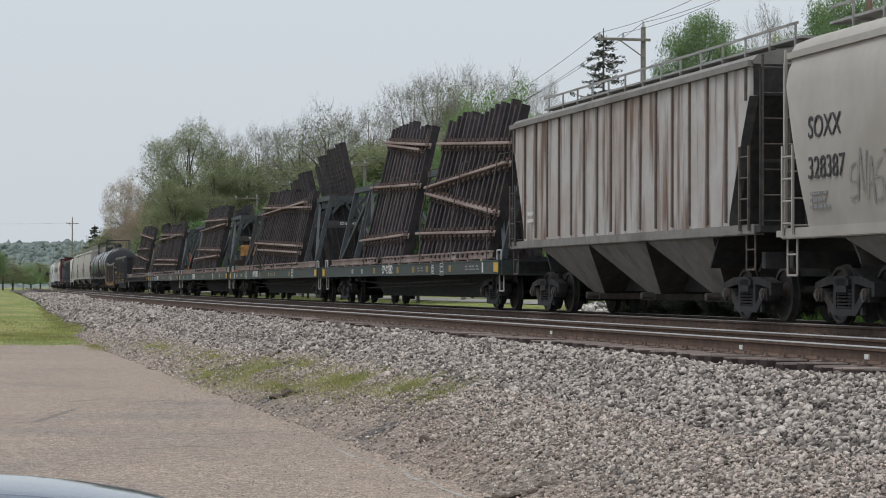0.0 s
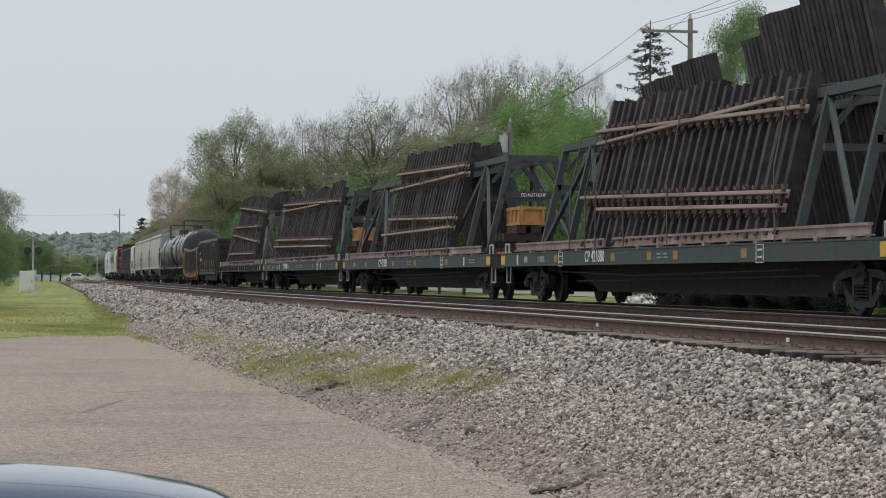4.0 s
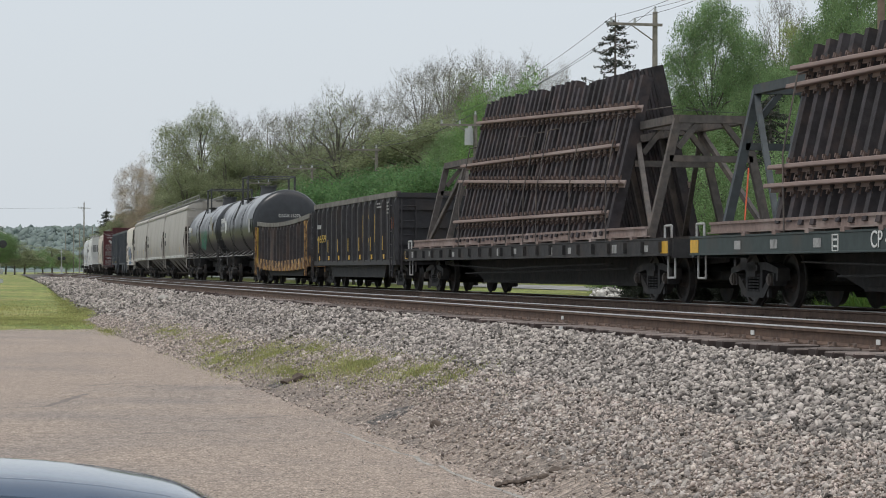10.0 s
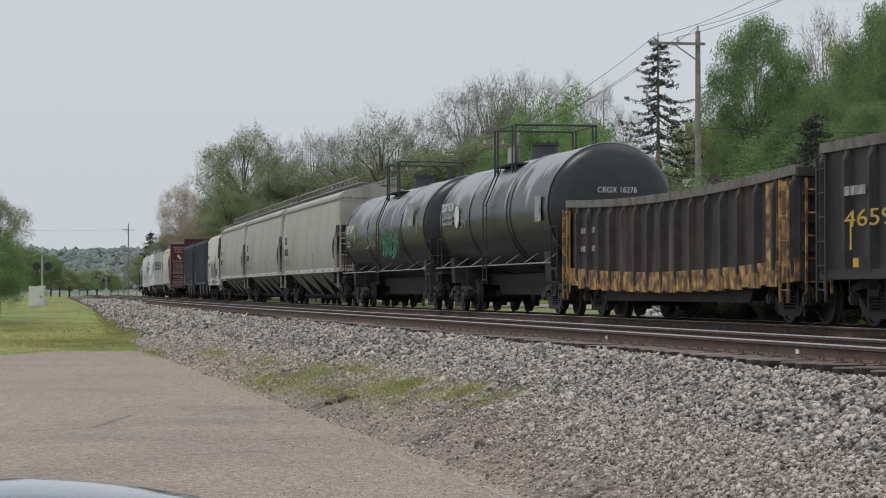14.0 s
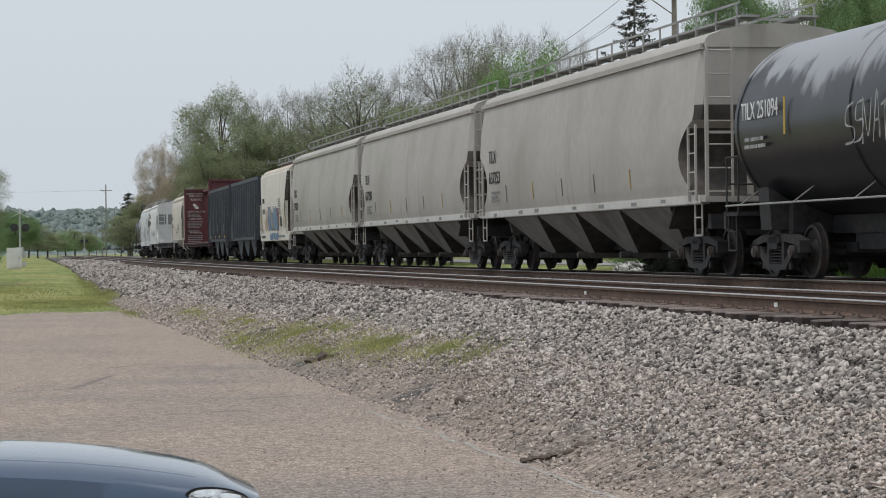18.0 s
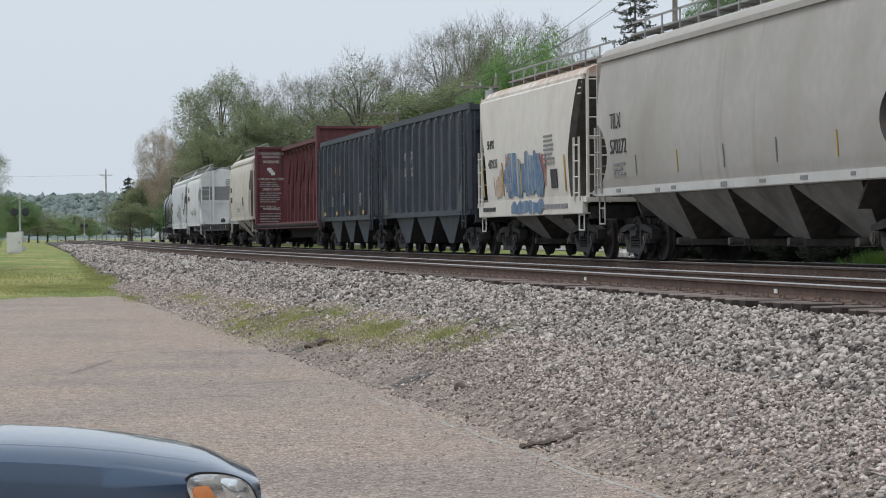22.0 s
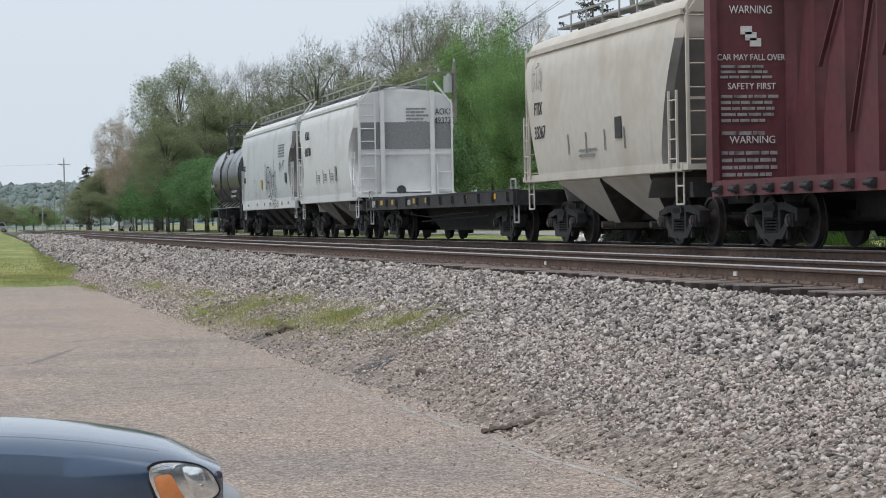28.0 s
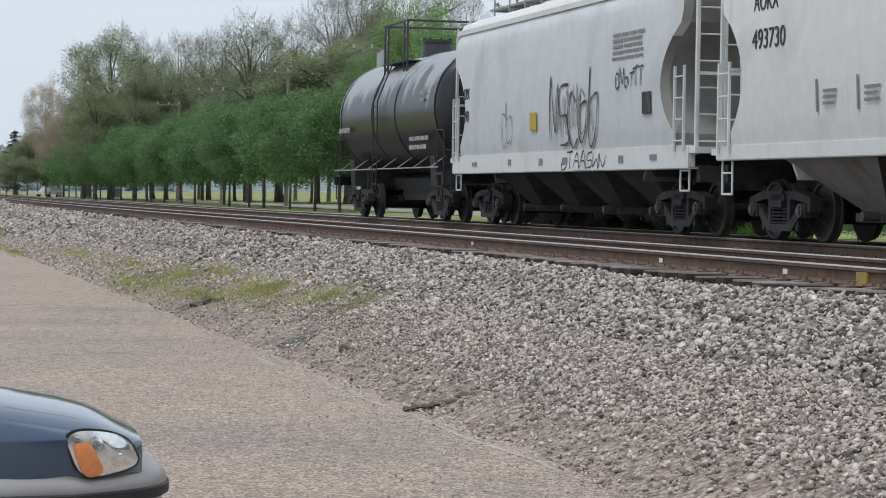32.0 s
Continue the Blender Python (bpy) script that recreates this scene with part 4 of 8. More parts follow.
def bars_of_text(car, x, y, z, w, h, lines, mat, m=None, seed=0):
    """Small print as plain bars: rows of dashes on the near side (or as m says)."""
    rnd = random.Random(seed + round(w * 100) + lines)
    bm = bmesh.new()
    for i in range(lines):
        zz, yy = -(i + 0.5) * h / lines, 0.0
        end = w * rnd.uniform(0.7, 1.0)
        while yy < end - 0.02:
            dash = min(rnd.uniform(0.08, 0.3) * max(w, 0.5), end - yy)
            box(bm, (yy + dash / 2, zz, 0.003), (dash * 0.86, h / lines * 0.5, 0.006))
            yy += dash
    ob = part("small_print", bm, mat, car)
    ob.matrix_basis = m or (Matrix.Translation((wall_x(z - h / 2) if x is None else x, y, z)) @ SIDE)


STROKES = (((0, 0), (0.1, 1), (0.55, 0.1), (0.9, 0.95)), ((0.8, 0.95), (0.15, 0.8), (0.1, 0.5), (0.8, 0.45), (0.75, 0.1), (0.05, 0.0)), ((0.1, 1), (0.2, 0.05), (0.75, 0.2), (0.8, 0.6), (0.2, 0.55)),
           ((0, 0.9), (0.9, 0.98), (0.5, 0.9), (0.45, 0)), ((0.85, 0.85), (0.3, 1), (0.05, 0.5), (0.3, 0), (0.9, 0.2)), ((0.1, 0), (0.45, 1), (0.8, 0.0), (0.65, 0.4), (0.25, 0.4)), ((0.05, 1), (0.1, 0.1), (0.5, 0.6), (0.85, 0.0), (0.9, 1.05)))


def scribble(car, x, y, z, w, h, mat, seed, strokes=5, thick=0.05):
    """Sprayed letters that mean nothing: flat ribbons of uneven width just proud of the side."""
    rnd = random.Random(seed)
    pitch = w / strokes
    bm = bmesh.new()
    for k in range(strokes):
        shape = rnd.choice(STROKES)
        tall, drop, lean = h * rnd.uniform(0.75, 1.05), h * rnd.uniform(-0.06, 0.08), rnd.uniform(-0.12, 0.2)
        knots = [Vector((u + rnd.uniform(-0.08, 0.08), v + rnd.uniform(-0.06, 0.06))) for u, v in shape]
        line = []
        for i in range(len(knots) - 1):                      # smooth curve through the knots
            p0, p1, p2, p3 = knots[max(i - 1, 0)], knots[i], knots[i + 1], knots[min(i + 2, len(knots) - 1)]
            for q in range(6):
                f = q / 6
                line.append(0.5 * (2 * p1 + (p2 - p0) * f + (2 * p0 - 5 * p1 + 4 * p2 - p3) * f * f + (3 * p1 - p0 - 3 * p2 + p3) * f ** 3))
        line.append(knots[-1])
        pts = [Vector(((wall_x(z + drop + p.y * tall) if x is None else x) - 0.006 - 0.0004 * k, y - pitch * (k + p.x * 1.15 + lean * p.y), z + drop + p.y * tall)) for p in line]
        last = None
        for i, p in enumerate(pts):
            d = (pts[min(i + 1, len(pts) - 1)] - pts[max(i - 1, 0)]).normalized()
            g = Vector((0, -d.z, d.y)) * thick / 2 * (0.55 + 0.75 * abs(math.sin(i * 0.4 + k)))
            pair = (bm.verts.new(p + g), bm.verts.new(p - g))
            if last:
                bm.faces.new((last[0], last[1], pair[1], pair[0]))
            last = pair
    part("graffiti", bm, mat, car)


def smears(car, y0, y1, z0, z1, mat, surface, seed, count=14, w=0.16, label=""):
    """Overlapping upright swipes of spray paint that follow the side; surface gives its x at a height."""
    rnd = random.Random(seed)
    bm = bmesh.new()
    for i in range(count):
        y = y0 + (y1 - y0) * (i + rnd.random()) / count
        lo, hi = z0 + rnd.uniform(0, 0.22) * (z1 - z0), z1 - rnd.uniform(0, 0.4) * (z1 - z0)
        ww, lean, last = w * rnd.uniform(0.5, 1.4), rnd.uniform(-0.12, 0.12), None
        for q in range(7):
            f = q / 6
            z = lo + (hi - lo) * f
            g = ww * (0.35 + 0.65 * math.sin(math.pi * (0.12 + 0.8 * f))) / 2 * rnd.uniform(0.8, 1.2)
            x = surface(z) - 0.006 - 0.0006 * i
            pair = (bm.verts.new((x, y + lean * f + g, z)), bm.verts.new((x, y + lean * f - g, z)))
            if last:
                bm.faces.new((last[0], last[1], pair[1], pair[0]))
            last = pair
    part("graffiti", bm, mat, car, label)


def label_row(car, x, hl, z, mat, n, w=0.2, h=0.14, y_from=None, y_to=None, seed=1):
    """Small plates and stencils along a side sill."""
    rnd = random.Random(seed)
    a, b = y_from if y_from is not None else -hl + 1, y_to if y_to is not None else hl - 1
    for i in range(n):
        bm = bmesh.new()
        y = a + (b - a) * (i + rnd.uniform(0.2, 0.8)) / n
        box(bm, (x - 0.004, y, z + rnd.uniform(-0.02, 0.02)), (0.008, w * rnd.uniform(0.6, 1.3), h * rnd.uniform(0.7, 1.1)))
        part("stencil", bm, mat, car)


def shade_ends(ob, mat, top):
    """Gives the faces that look along the train, below top, an end material that holds shade in its colour."""
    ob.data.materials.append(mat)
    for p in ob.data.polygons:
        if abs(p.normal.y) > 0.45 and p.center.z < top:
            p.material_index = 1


# ---- covered hoppers
def hopper_rings(hl, levels):
    """Rings of a hopper's body: levels of (z, half width, half length)."""
    rings = []
    for z, w, e in levels:
        c = min(0.12, w * 0.4)
        rings.append([(-w, -e + c, z), (-w, e - c, z), (-w + c, e, z), (w - c, e, z), (w, e - c, z), (w, -e + c, z), (w - c, -e, z), (-w + c, -e, z)])
    return rings


def covered_hopper(name, label, y0, y1, mat, bays=3, eave=4.1, sill=1.45, roof=4.5, round_side=True, ribs=0, deep_sill=0.15, trim=None, ladder_mat=None, bay_mat=None, group="covered hoppers", recess=0.85, roof_rail=True, end_mat=None, flush=3.12, hand_wheel=True, sill_mat=None, rib_mat=None, flare=0.25, corner_bars=False, low_ladder=False, slant=0.62):
    car, hl = railcar(name, label, "freight car", y0, y1, 1.95, group)
    trim, ladder_mat, bay_mat = trim or mat, ladder_mat or mat, bay_mat or mat
    e = hl - 0.62
    k = 1.0 if round_side else 0.0
    w0 = 1.5
    # the ends of the sides curve in below a full-length top
    lv = [(sill - 0.02, w0, e - recess * flare)]
    for i in range(1, 13):
        f = i / 12
        z = sill + (flush - sill) * f
        bulge = math.sin(math.pi * min(f / 0.84, 1.0)) ** 0.75 if flare < 0.9 else min((1 - f) / slant, 1.0) ** 0.9
        inset = recess * max(bulge, flare * max(1 - f * 2.2, 0))
        lv.append((z, w0 + k * 0.075 * math.sin(math.pi * min(0.06 + f * 0.8, 1)), e - inset))
    lv += [(flush + (eave - flush) * 0.5, w0 - 0.01 * k, e), (eave - 0.08, w0 - 0.09 * k, e), (eave, w0 - 0.11 * k, e)]
    bm = bmesh.new()
    loft(bm, hopper_rings(hl, lv))
    shade_ends(part("body", bm, mat, car, smooth=35), end_mat or mat, flush)
    # the roof: arched, with a lip along the eaves
    bm = bmesh.new()
    pts = []
    wr = w0 - 0.11 * k + 0.03
    for i in range(9):
        a = math.pi * i / 8
        pts.append((-wr * math.cos(a), eave + (roof - eave) * math.sin(a) ** 0.9))
    prism(bm, [(-wr, eave - 0.03)] + pts + [(wr, eave - 0.03)], -e - 0.03, e + 0.03)
    part("roof", bm, trim, car, smooth=40)
    bm = bmesh.new()
    for s in (-1, 1):
        box(bm, (s * (wr + 0.01), 0, eave - 0.02), (0.07, 2 * e + 0.06, 0.1))
    part("eave_rail", bm, trim, car)
    # the running board on its posts
    bm = bmesh.new()
    for s in (-1, 1):
        box(bm, (s * 0.55, 0, roof + 0.12), (0.36, 2 * hl - 1.0, 0.04))
    for i in range(int(e * 2 / 1.15) + 1):
        y = -e + 0.1 + i * 1.15
        for s in (-1, 1):
            bar(bm, (s * 0.73, y, roof - 0.12), (s * 0.73, y, roof + 0.36), 0.04, 0.03)
        box(bm, (0, y, roof + 0.08), (1.5, 0.05, 0.04))
    if roof_rail:
        for s in (-1, 1):
            bar(bm, (s * 0.73, -e, roof + 0.36), (s * 0.73, e, roof + 0.36), 0.04, 0.03)
    part("running_board", bm, M["galvanised"], car, "galvanised roof walkway")
    for i in range(max(3, int(e * 2 / 3.4))):
        bm = bmesh.new()
        n = max(3, int(e * 2 / 3.4))
        y = -e + 2 * e * (i + 0.5) / n
        disc(bm, (0, y, roof + 0.06), (0, 0, 1), 0.36, 0.14, 16)
        disc(bm, (0, y, roof + 0.15), (0, 0, 1), 0.1, 0.06, 8)
        part("hatch", bm, trim, car, smooth=40)
    # sills along both sides
    for s in (-1, 1):
        bm = bmesh.new()
        box(bm, (s * 1.46, 0, sill - deep_sill / 2), (0.12, 2 * hl - 1.0, deep_sill))
        box(bm, (s * 1.42, 0, sill - deep_sill), (0.16, 2 * hl - 1.0, 0.03))
        part("side_sill", bm, sill_mat or trim, car)
    # ribs outside the body
    if ribs:
        for s in (-1, 1):
            for i in range(ribs):
                bm = bmesh.new()
                y = -e + 0.25 + (2 * e - 0.5) * i / (ribs - 1)
                low = sill + 0.02 if abs(y) < e - recess - 0.1 else flush - 0.1
                box(bm, (s * (w0 + 0.012), y, (low + eave) / 2), (0.05, 0.06, eave - low - 0.06))
                part("rib", bm, rib_mat or mat, car)
    # outlet bays
    span = 2 * (e - recess - 1.15)
    for i in range(bays):
        yc = -span / 2 + span * (i + 0.5) / bays
        hw = span / bays / 2
        bm = bmesh.new()
        t, b = sill - 0.1, 0.42
        loft(bm, [[(-1.4, yc - hw, t), (1.4, yc - hw, t), (1.4, yc + hw, t), (-1.4, yc + hw, t)], [(-1.38, yc - hw + 0.1, t - 0.1), (1.38, yc - hw + 0.1, t - 0.1), (1.38, yc + hw - 0.1, t - 0.1), (-1.38, yc + hw - 0.1, t - 0.1)], [(-0.62, yc - 0.34, b), (0.62, yc - 0.34, b), (0.62, yc + 0.34, b), (-0.62, yc + 0.34, b)]])
        bay = part("hopper_bay", bm, bay_mat, car)
        shade_ends(bay, M["end_shade"], t)
        bm = bmesh.new()
        box(bm, (0, yc, b - 0.06), (1.5, 0.86, 0.12))
        for s in (-1, 1):
            bar(bm, (s * 0.75, yc - 0.3, b - 0.04), (s * 1.0, yc - 0.3, b - 0.04), 0.14, None, 10)
        part("outlet_gate", bm, M["gate_steel"], bay)
    # slope sheets and end frames
    for s in (-1, 1):
        bm = bmesh.new()
        ys = [s * (e - 0.05), s * (e - recess - 1.6)]
        loft(bm, [[(-1.35, ys[0], flush + 0.02), (1.35, ys[0], flush + 0.02), (1.35, ys[0], flush - 0.06), (-1.35, ys[0], flush - 0.06)], [(-1.3, ys[1], 0.95), (1.3, ys[1], 0.95), (1.3, ys[1], 0.87), (-1.3, ys[1], 0.87)]])
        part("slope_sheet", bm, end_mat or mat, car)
        if ribs:
            bm = bmesh.new()
            box(bm, (0, s * (e + 0.014), (flush + eave) / 2), (2.96, 0.02, eave - flush))
            part("end_sheet", bm, end_mat or mat, car)
        bm = bmesh.new()
        box(bm, (0, s * (hl - 0.5), sill - 0.08), (3.0, 0.5, 0.1))
        for x in (-0.55, 0.55):
            bar(bm, (x, s * (hl - 0.6), sill), (x, s * (e - 0.1), flush + 0.3), 0.12, 0.08)
        for x in (-1.42, 1.42):
            bar(bm, (x, s * (hl - 0.42), sill - 0.1), (x, s * (hl - 0.42), eave - 0.1), 0.06, 0.05)
            if corner_bars:
                bar(bm, (x, s * (hl - 0.42), eave - 0.1), (x * 0.62, s * (hl - 0.42), roof + 0.22), 0.05)
        bar(bm, (-1.42, s * (hl - 0.42), 2.55), (1.42, s * (hl - 0.42), 2.55), 0.05)
        part("end_frame", bm, end_mat if ribs and end_mat else trim, car)
        ladder(car, -1.18, s * (hl - 0.4), sill - 0.15, eave + 0.1, ladder_mat, "x", 0.46)
        ladder(car, 1.18, s * (hl - 0.4), sill - 0.15, sill + 0.85 if low_ladder else eave + 0.1, ladder_mat, "x", 0.46)
        ladder(car, -1.55, s * (hl - 0.85), sill - 0.1, sill + 1.25, ladder_mat, "y", 0.42, 4)
        step_iron(car, -1.45, s * (hl - 0.8), ladder_mat, sill - 0.1)
    if hand_wheel:
        brake_wheel(car, -hl + 0.35, 2.2, M["dark_steel"])
    return car, hl


def wall_x(z):
    """Just outside the bulging side of a covered hopper at height z."""
    return -1.51 - 0.075 * max(math.sin(math.pi * min(max(0.06 + (z - 1.4) / span * 0.8, 0), 1)) for span in (1.6, 2.4))


# ---- tank cars
def tank_car(name, label, y0, y1, mat, shell_y0, shell_y1, zc=2.52, r=1.5, sag=0.0, bands=(), platform_at=None, frame_mat=None, group="tank cars"):
    car, hl = railcar(name, label, "freight car", y0, y1, 1.95, group)
    mid = (y0 + y1) / 2
    a, b = shell_y0 - mid, shell_y1 - mid
    n, rings = 40, []
    prof = [(a + 0.22, 0.02), (a + 0.235, 0.35), (a + 0.27, 0.62), (a + 0.33, 0.82), (a + 0.41, 0.93), (a + 0.5, 0.98), (a + 0.6, 1.0)]
    prof += [((a + b) / 2, 1.0)] + [(b - (y - a), k) for y, k in prof[::-1]]
    for y, k in prof:
        drop = sag * (1 - abs(2 * (y - (a + b) / 2) / (b - a)))
        rings.append([(r * k * math.cos(2 * math.pi * i / n), y, zc - drop + r * k * math.sin(2 * math.pi * i / n)) for i in range(n)])
    bm = bmesh.new()
    loft(bm, rings[6:-6])
    shell = part("shell", bm, mat, car, smooth=50)
    for ends in (rings[:7], rings[-7:]):
        bm = bmesh.new()
        loft(bm, ends)
        part("tank_head", bm, M["tank_plain"], car, "plain dark dished head", smooth=50)
    for y in (a + 0.62, b - 0.62, *(v - mid for v in bands)):
        bm = bmesh.new()
        ring = [(r + 0.018, -0.06), (r + 0.018, 0.06)]
        loft(bm, [[((r + d) * math.cos(2 * math.pi * i / n), y + o, zc - sag * (1 - abs(2 * (y - (a + b) / 2) / (b - a))) + (r + d) * math.sin(2 * math.pi * i / n)) for i in range(n)] for d, o in ((0.0, -0.07), (0.02, -0.06), (0.02, 0.06), (0.0, 0.07))], caps=False)
        part("band", bm, mat, shell, smooth=50)
    pm = (platform_at if platform_at is not None else (shell_y0 + shell_y1) / 2) - mid
    top = zc - sag + r
    bm = bmesh.new()
    disc(bm, (0, pm, top + 0.1), (0, 0, 1), 0.4, 0.5, 20, 0.34)
    disc(bm, (0, pm, top + 0.36), (0, 0, 1), 0.38, 0.07, 20)
    for k in range(8):
        q = k * math.pi / 4
        disc(bm, (0.35 * math.cos(q), pm + 0.35 * math.sin(q), top + 0.39), (0, 0, 1), 0.035, 0.09, 6)
    part("manway", bm, M["black_paint"], car, smooth=40)
    for s in (-1, 1):
        bm = bmesh.new()
        box(bm, (s * 0.85, pm, top - 0.2), (0.5, 2.5, 0.04))
        part("platform", bm, M["dark_steel"], car)
    rails = []
    for s in (-1, 1):
        rails += [((s * 1.06, pm + y, top - 0.6), (s * 1.06, pm + y, top + 0.78)) for y in (-1.2, -0.85, 0.85, 1.2)]
        rails += [((s * 1.06, pm - 1.23, top + 0.78), (s * 1.06, pm + 1.23, top + 0.78))]
        rails += [((s * 1.06, pm + k * 0.85, top + 0.35), (s * 1.06, pm + k * 1.2, top + 0.35)) for k in (-1, 1)]
        rails += [((-1.06, pm + s * 1.2, top + 0.78), (1.06, pm + s * 1.2, top + 0.78))]
    for p, q in rails:
        bm = bmesh.new()
        bar(bm, p, q, 0.055, None, 6)
        part("platform_rail", bm, M["black_paint"], car)
    for s in (-1, 1):
        bm = bmesh.new()
        rod(bm, [(s * (r + 0.1), pm - 0.22, 0.75), (s * (r + 0.1), pm - 0.22, zc + 0.3), (s * 1.2, pm - 0.22, top - 0.25)], 0.035)
        rod(bm, [(s * (r + 0.1), pm + 0.22, 0.75), (s * (r + 0.1), pm + 0.22, zc + 0.3), (s * 1.2, pm + 0.22, top - 0.25)], 0.035)
        for i in range(7):
            bar(bm, (s * (r + 0.1), pm - 0.22, 0.85 + i * 0.32), (s * (r + 0.1), pm + 0.22, 0.85 + i * 0.32), 0.03, None, 6)
        part("ladder", bm, M["dark_steel"], car)
        bm = bmesh.new()
        x = s * (r + 0.02)
        bar(bm, (x, -hl + 0.7, 1.22), (x, hl - 0.7, 1.22), 0.035, None, 6)
        for i in range(7):
            y = -hl + 1.4 + (2 * hl - 2.8) * i / 6
            bar(bm, (x, y, 1.22), (s * 1.05, y + 0.25, 1.5), 0.03, None, 6)
        part("handrail", bm, M["galvanised"], car)
    for s in (-1, 1):
        y = s * (hl - 1.95)
        bm = bmesh.new()
        box(bm, (0, y, 1.0), (1.9, 0.9, 0.5))
        prism(bm, [(-1.25, 0.8), (1.25, 0.8), (1.3, 1.5), (0.8, 1.2), (0, 1.05), (-0.8, 1.2), (-1.3, 1.5)], y - 0.25, y + 0.25)
        part("saddle", bm, M["dark_steel"], car)
        bm = bmesh.new()
        box(bm, (0, s * (hl - 0.75), 1.08), (2.9, 0.7, 0.06))
        box(bm, (0, s * (hl - 0.42), 0.98), (2.9, 0.1, 0.3))
        rod(bm, [(-1.42, s * (hl - 1.05), 1.08), (-1.42, s * (hl - 1.05), 2.05), (-1.42, s * (hl - 0.45), 2.05), (-1.42, s * (hl - 0.45), 1.08)], 0.035)
        rod(bm, [(1.42, s * (hl - 1.05), 1.08), (1.42, s * (hl - 1.05), 2.05), (1.42, s * (hl - 0.45), 2.05), (1.42, s * (hl - 0.45), 1.08)], 0.035)
        rod(bm, [(-1.42, s * (hl - 0.45), 1.6), (1.42, s * (hl - 0.45), 1.6)], 0.03)
        part("end_platform", bm, M["dark_steel"], car)
        step_iron(car, -1.42, s * (hl - 0.75), M["dark_steel"], 1.08)
    brake_wheel(car, -hl + 0.4, 1.9, M["dark_steel"])
    return car, hl


# ---- gondolas and open hoppers
def gondola(name, label, y0, y1, mat, top, bottom, ribs, rim_mat, sag=0.0, end_gap=0.55, bay_count=0, patch=None, ladder_mat=None, group="open wagons", rib_mat=None):
    car, hl = railcar(name, label, "freight car", y0, y1, 1.9, group)
    e = hl - end_gap
    zz = lambda y, f: -sag * (1 - (y / e) ** 2) * f

    for s in (-1, 1):
        bm = bmesh.new()
        ys = [-e + 2 * e * i / 12 for i in range(13)]
        out = [(y, top + zz(y, 1)) for y in ys] + [(y, bottom + zz(y, 1)) for y in ys[::-1]]
        plate(bm, out, s * 1.42, s * 1.37)
        part("side_wall", bm, mat, car)
        bm = bmesh.new()
        loft(bm, [[(s * 1.43 + p, y, top + zz(y, 1) + q) for p, q in ((-0.065, -0.08), (0.065, -0.08), (0.065, 0.07), (0.04, 0.08), (-0.065, 0.08))] for y in ys])
        part("top_chord", bm, rim_mat, car)
        bm = bmesh.new()
        loft(bm, [[(s * 1.44 + p, y, bottom + 0.07 + zz(y, 1) + q) for p, q in ((-0.06, -0.075), (0.06, -0.075), (0.06, 0.075 if not patch else 0.3), (-0.06, 0.075 if not patch else 0.3))] for y in ys])
        part("bottom_sill", bm, patch or mat, car)
        for i in range(ribs):
            y = -e + 0.1 + (2 * e - 0.2) * i / (ribs - 1)
            bm = bmesh.new()
            z = zz(y, 1)
            loft(bm, [[(s * 1.42, y - 0.09, h + z), (s * 1.42, y + 0.09, h + z), (s * (1.42 + d), y + 0.05, h + z), (s * (1.42 + d), y - 0.05, h + z)] for h, d in ((bottom + 0.1, 0.09), (bottom + 0.35, 0.12), (top - 0.25, 0.12), (top - 0.08, 0.06))])
            part("rib", bm, rib_mat or mat, car)
    bm = bmesh.new()
    box(bm, (0, 0, bottom + 0.12 - sag * 0.5), (2.76, 2 * e - 0.1, 0.08))
    part("floor", bm, mat, car)
    for s in (-1, 1):
        bm = bmesh.new()
        box(bm, (0, s * e, (top + bottom) / 2), (2.86, 0.06, top - bottom))
        wall = part("end_wall", bm, mat, car)
        for h in (0.3, 0.55, 0.8):
            bm = bmesh.new()
            box(bm, (0, s * (e + 0.06), bottom + (top - bottom) * h), (2.8, 0.1, 0.12))
            part("end_rib", bm, mat, wall)
        bm = bmesh.new()
        box(bm, (0, s * (e + 0.02), top - 0.04), (2.96, 0.14, 0.14))
        part("top_rail", bm, mat, wall)
        lm = ladder_mat or mat
        ladder(car, -1.15, s * (e + 0.14), bottom - 0.2, top - 0.15, lm, "x", 0.42)
        ladder(car, 1.15, s * (e + 0.14), bottom - 0.2, top - 0.15, lm, "x", 0.42)
        ladder(car, -1.58, s * (e - 0.3), bottom - 0.35, top - 0.15, lm, "y", 0.38)
    if bay_count:
        span = 2 * (e - 1.6)
        for i in range(bay_count):
            yc = -span / 2 + span * (i + 0.5) / bay_count
            hw = span / bay_count / 2
            bm = bmesh.new()
            t, b = bottom + 0.12, 0.3
            loft(bm, [[(-1.38, yc - hw, t), (1.38, yc - hw, t), (1.38, yc + hw, t), (-1.38, yc + hw, t)], [(-1.3, yc - 0.3, b), (1.3, yc - 0.3, b), (1.3, yc + 0.3, b), (-1.3, yc + 0.3, b)]])
            shade_ends(part("hopper_bay", bm, mat, car), M["black_paint"], t)
        for s in (-1, 1):
            for x in (-1.2, 1.2):
                bm = bmesh.new()
                bar(bm, (x, s * (e + 0.25), bottom + 0.1), (x, s * (e - 0.1), top - 0.3), 0.1)
                part("end_post", bm, mat, car)
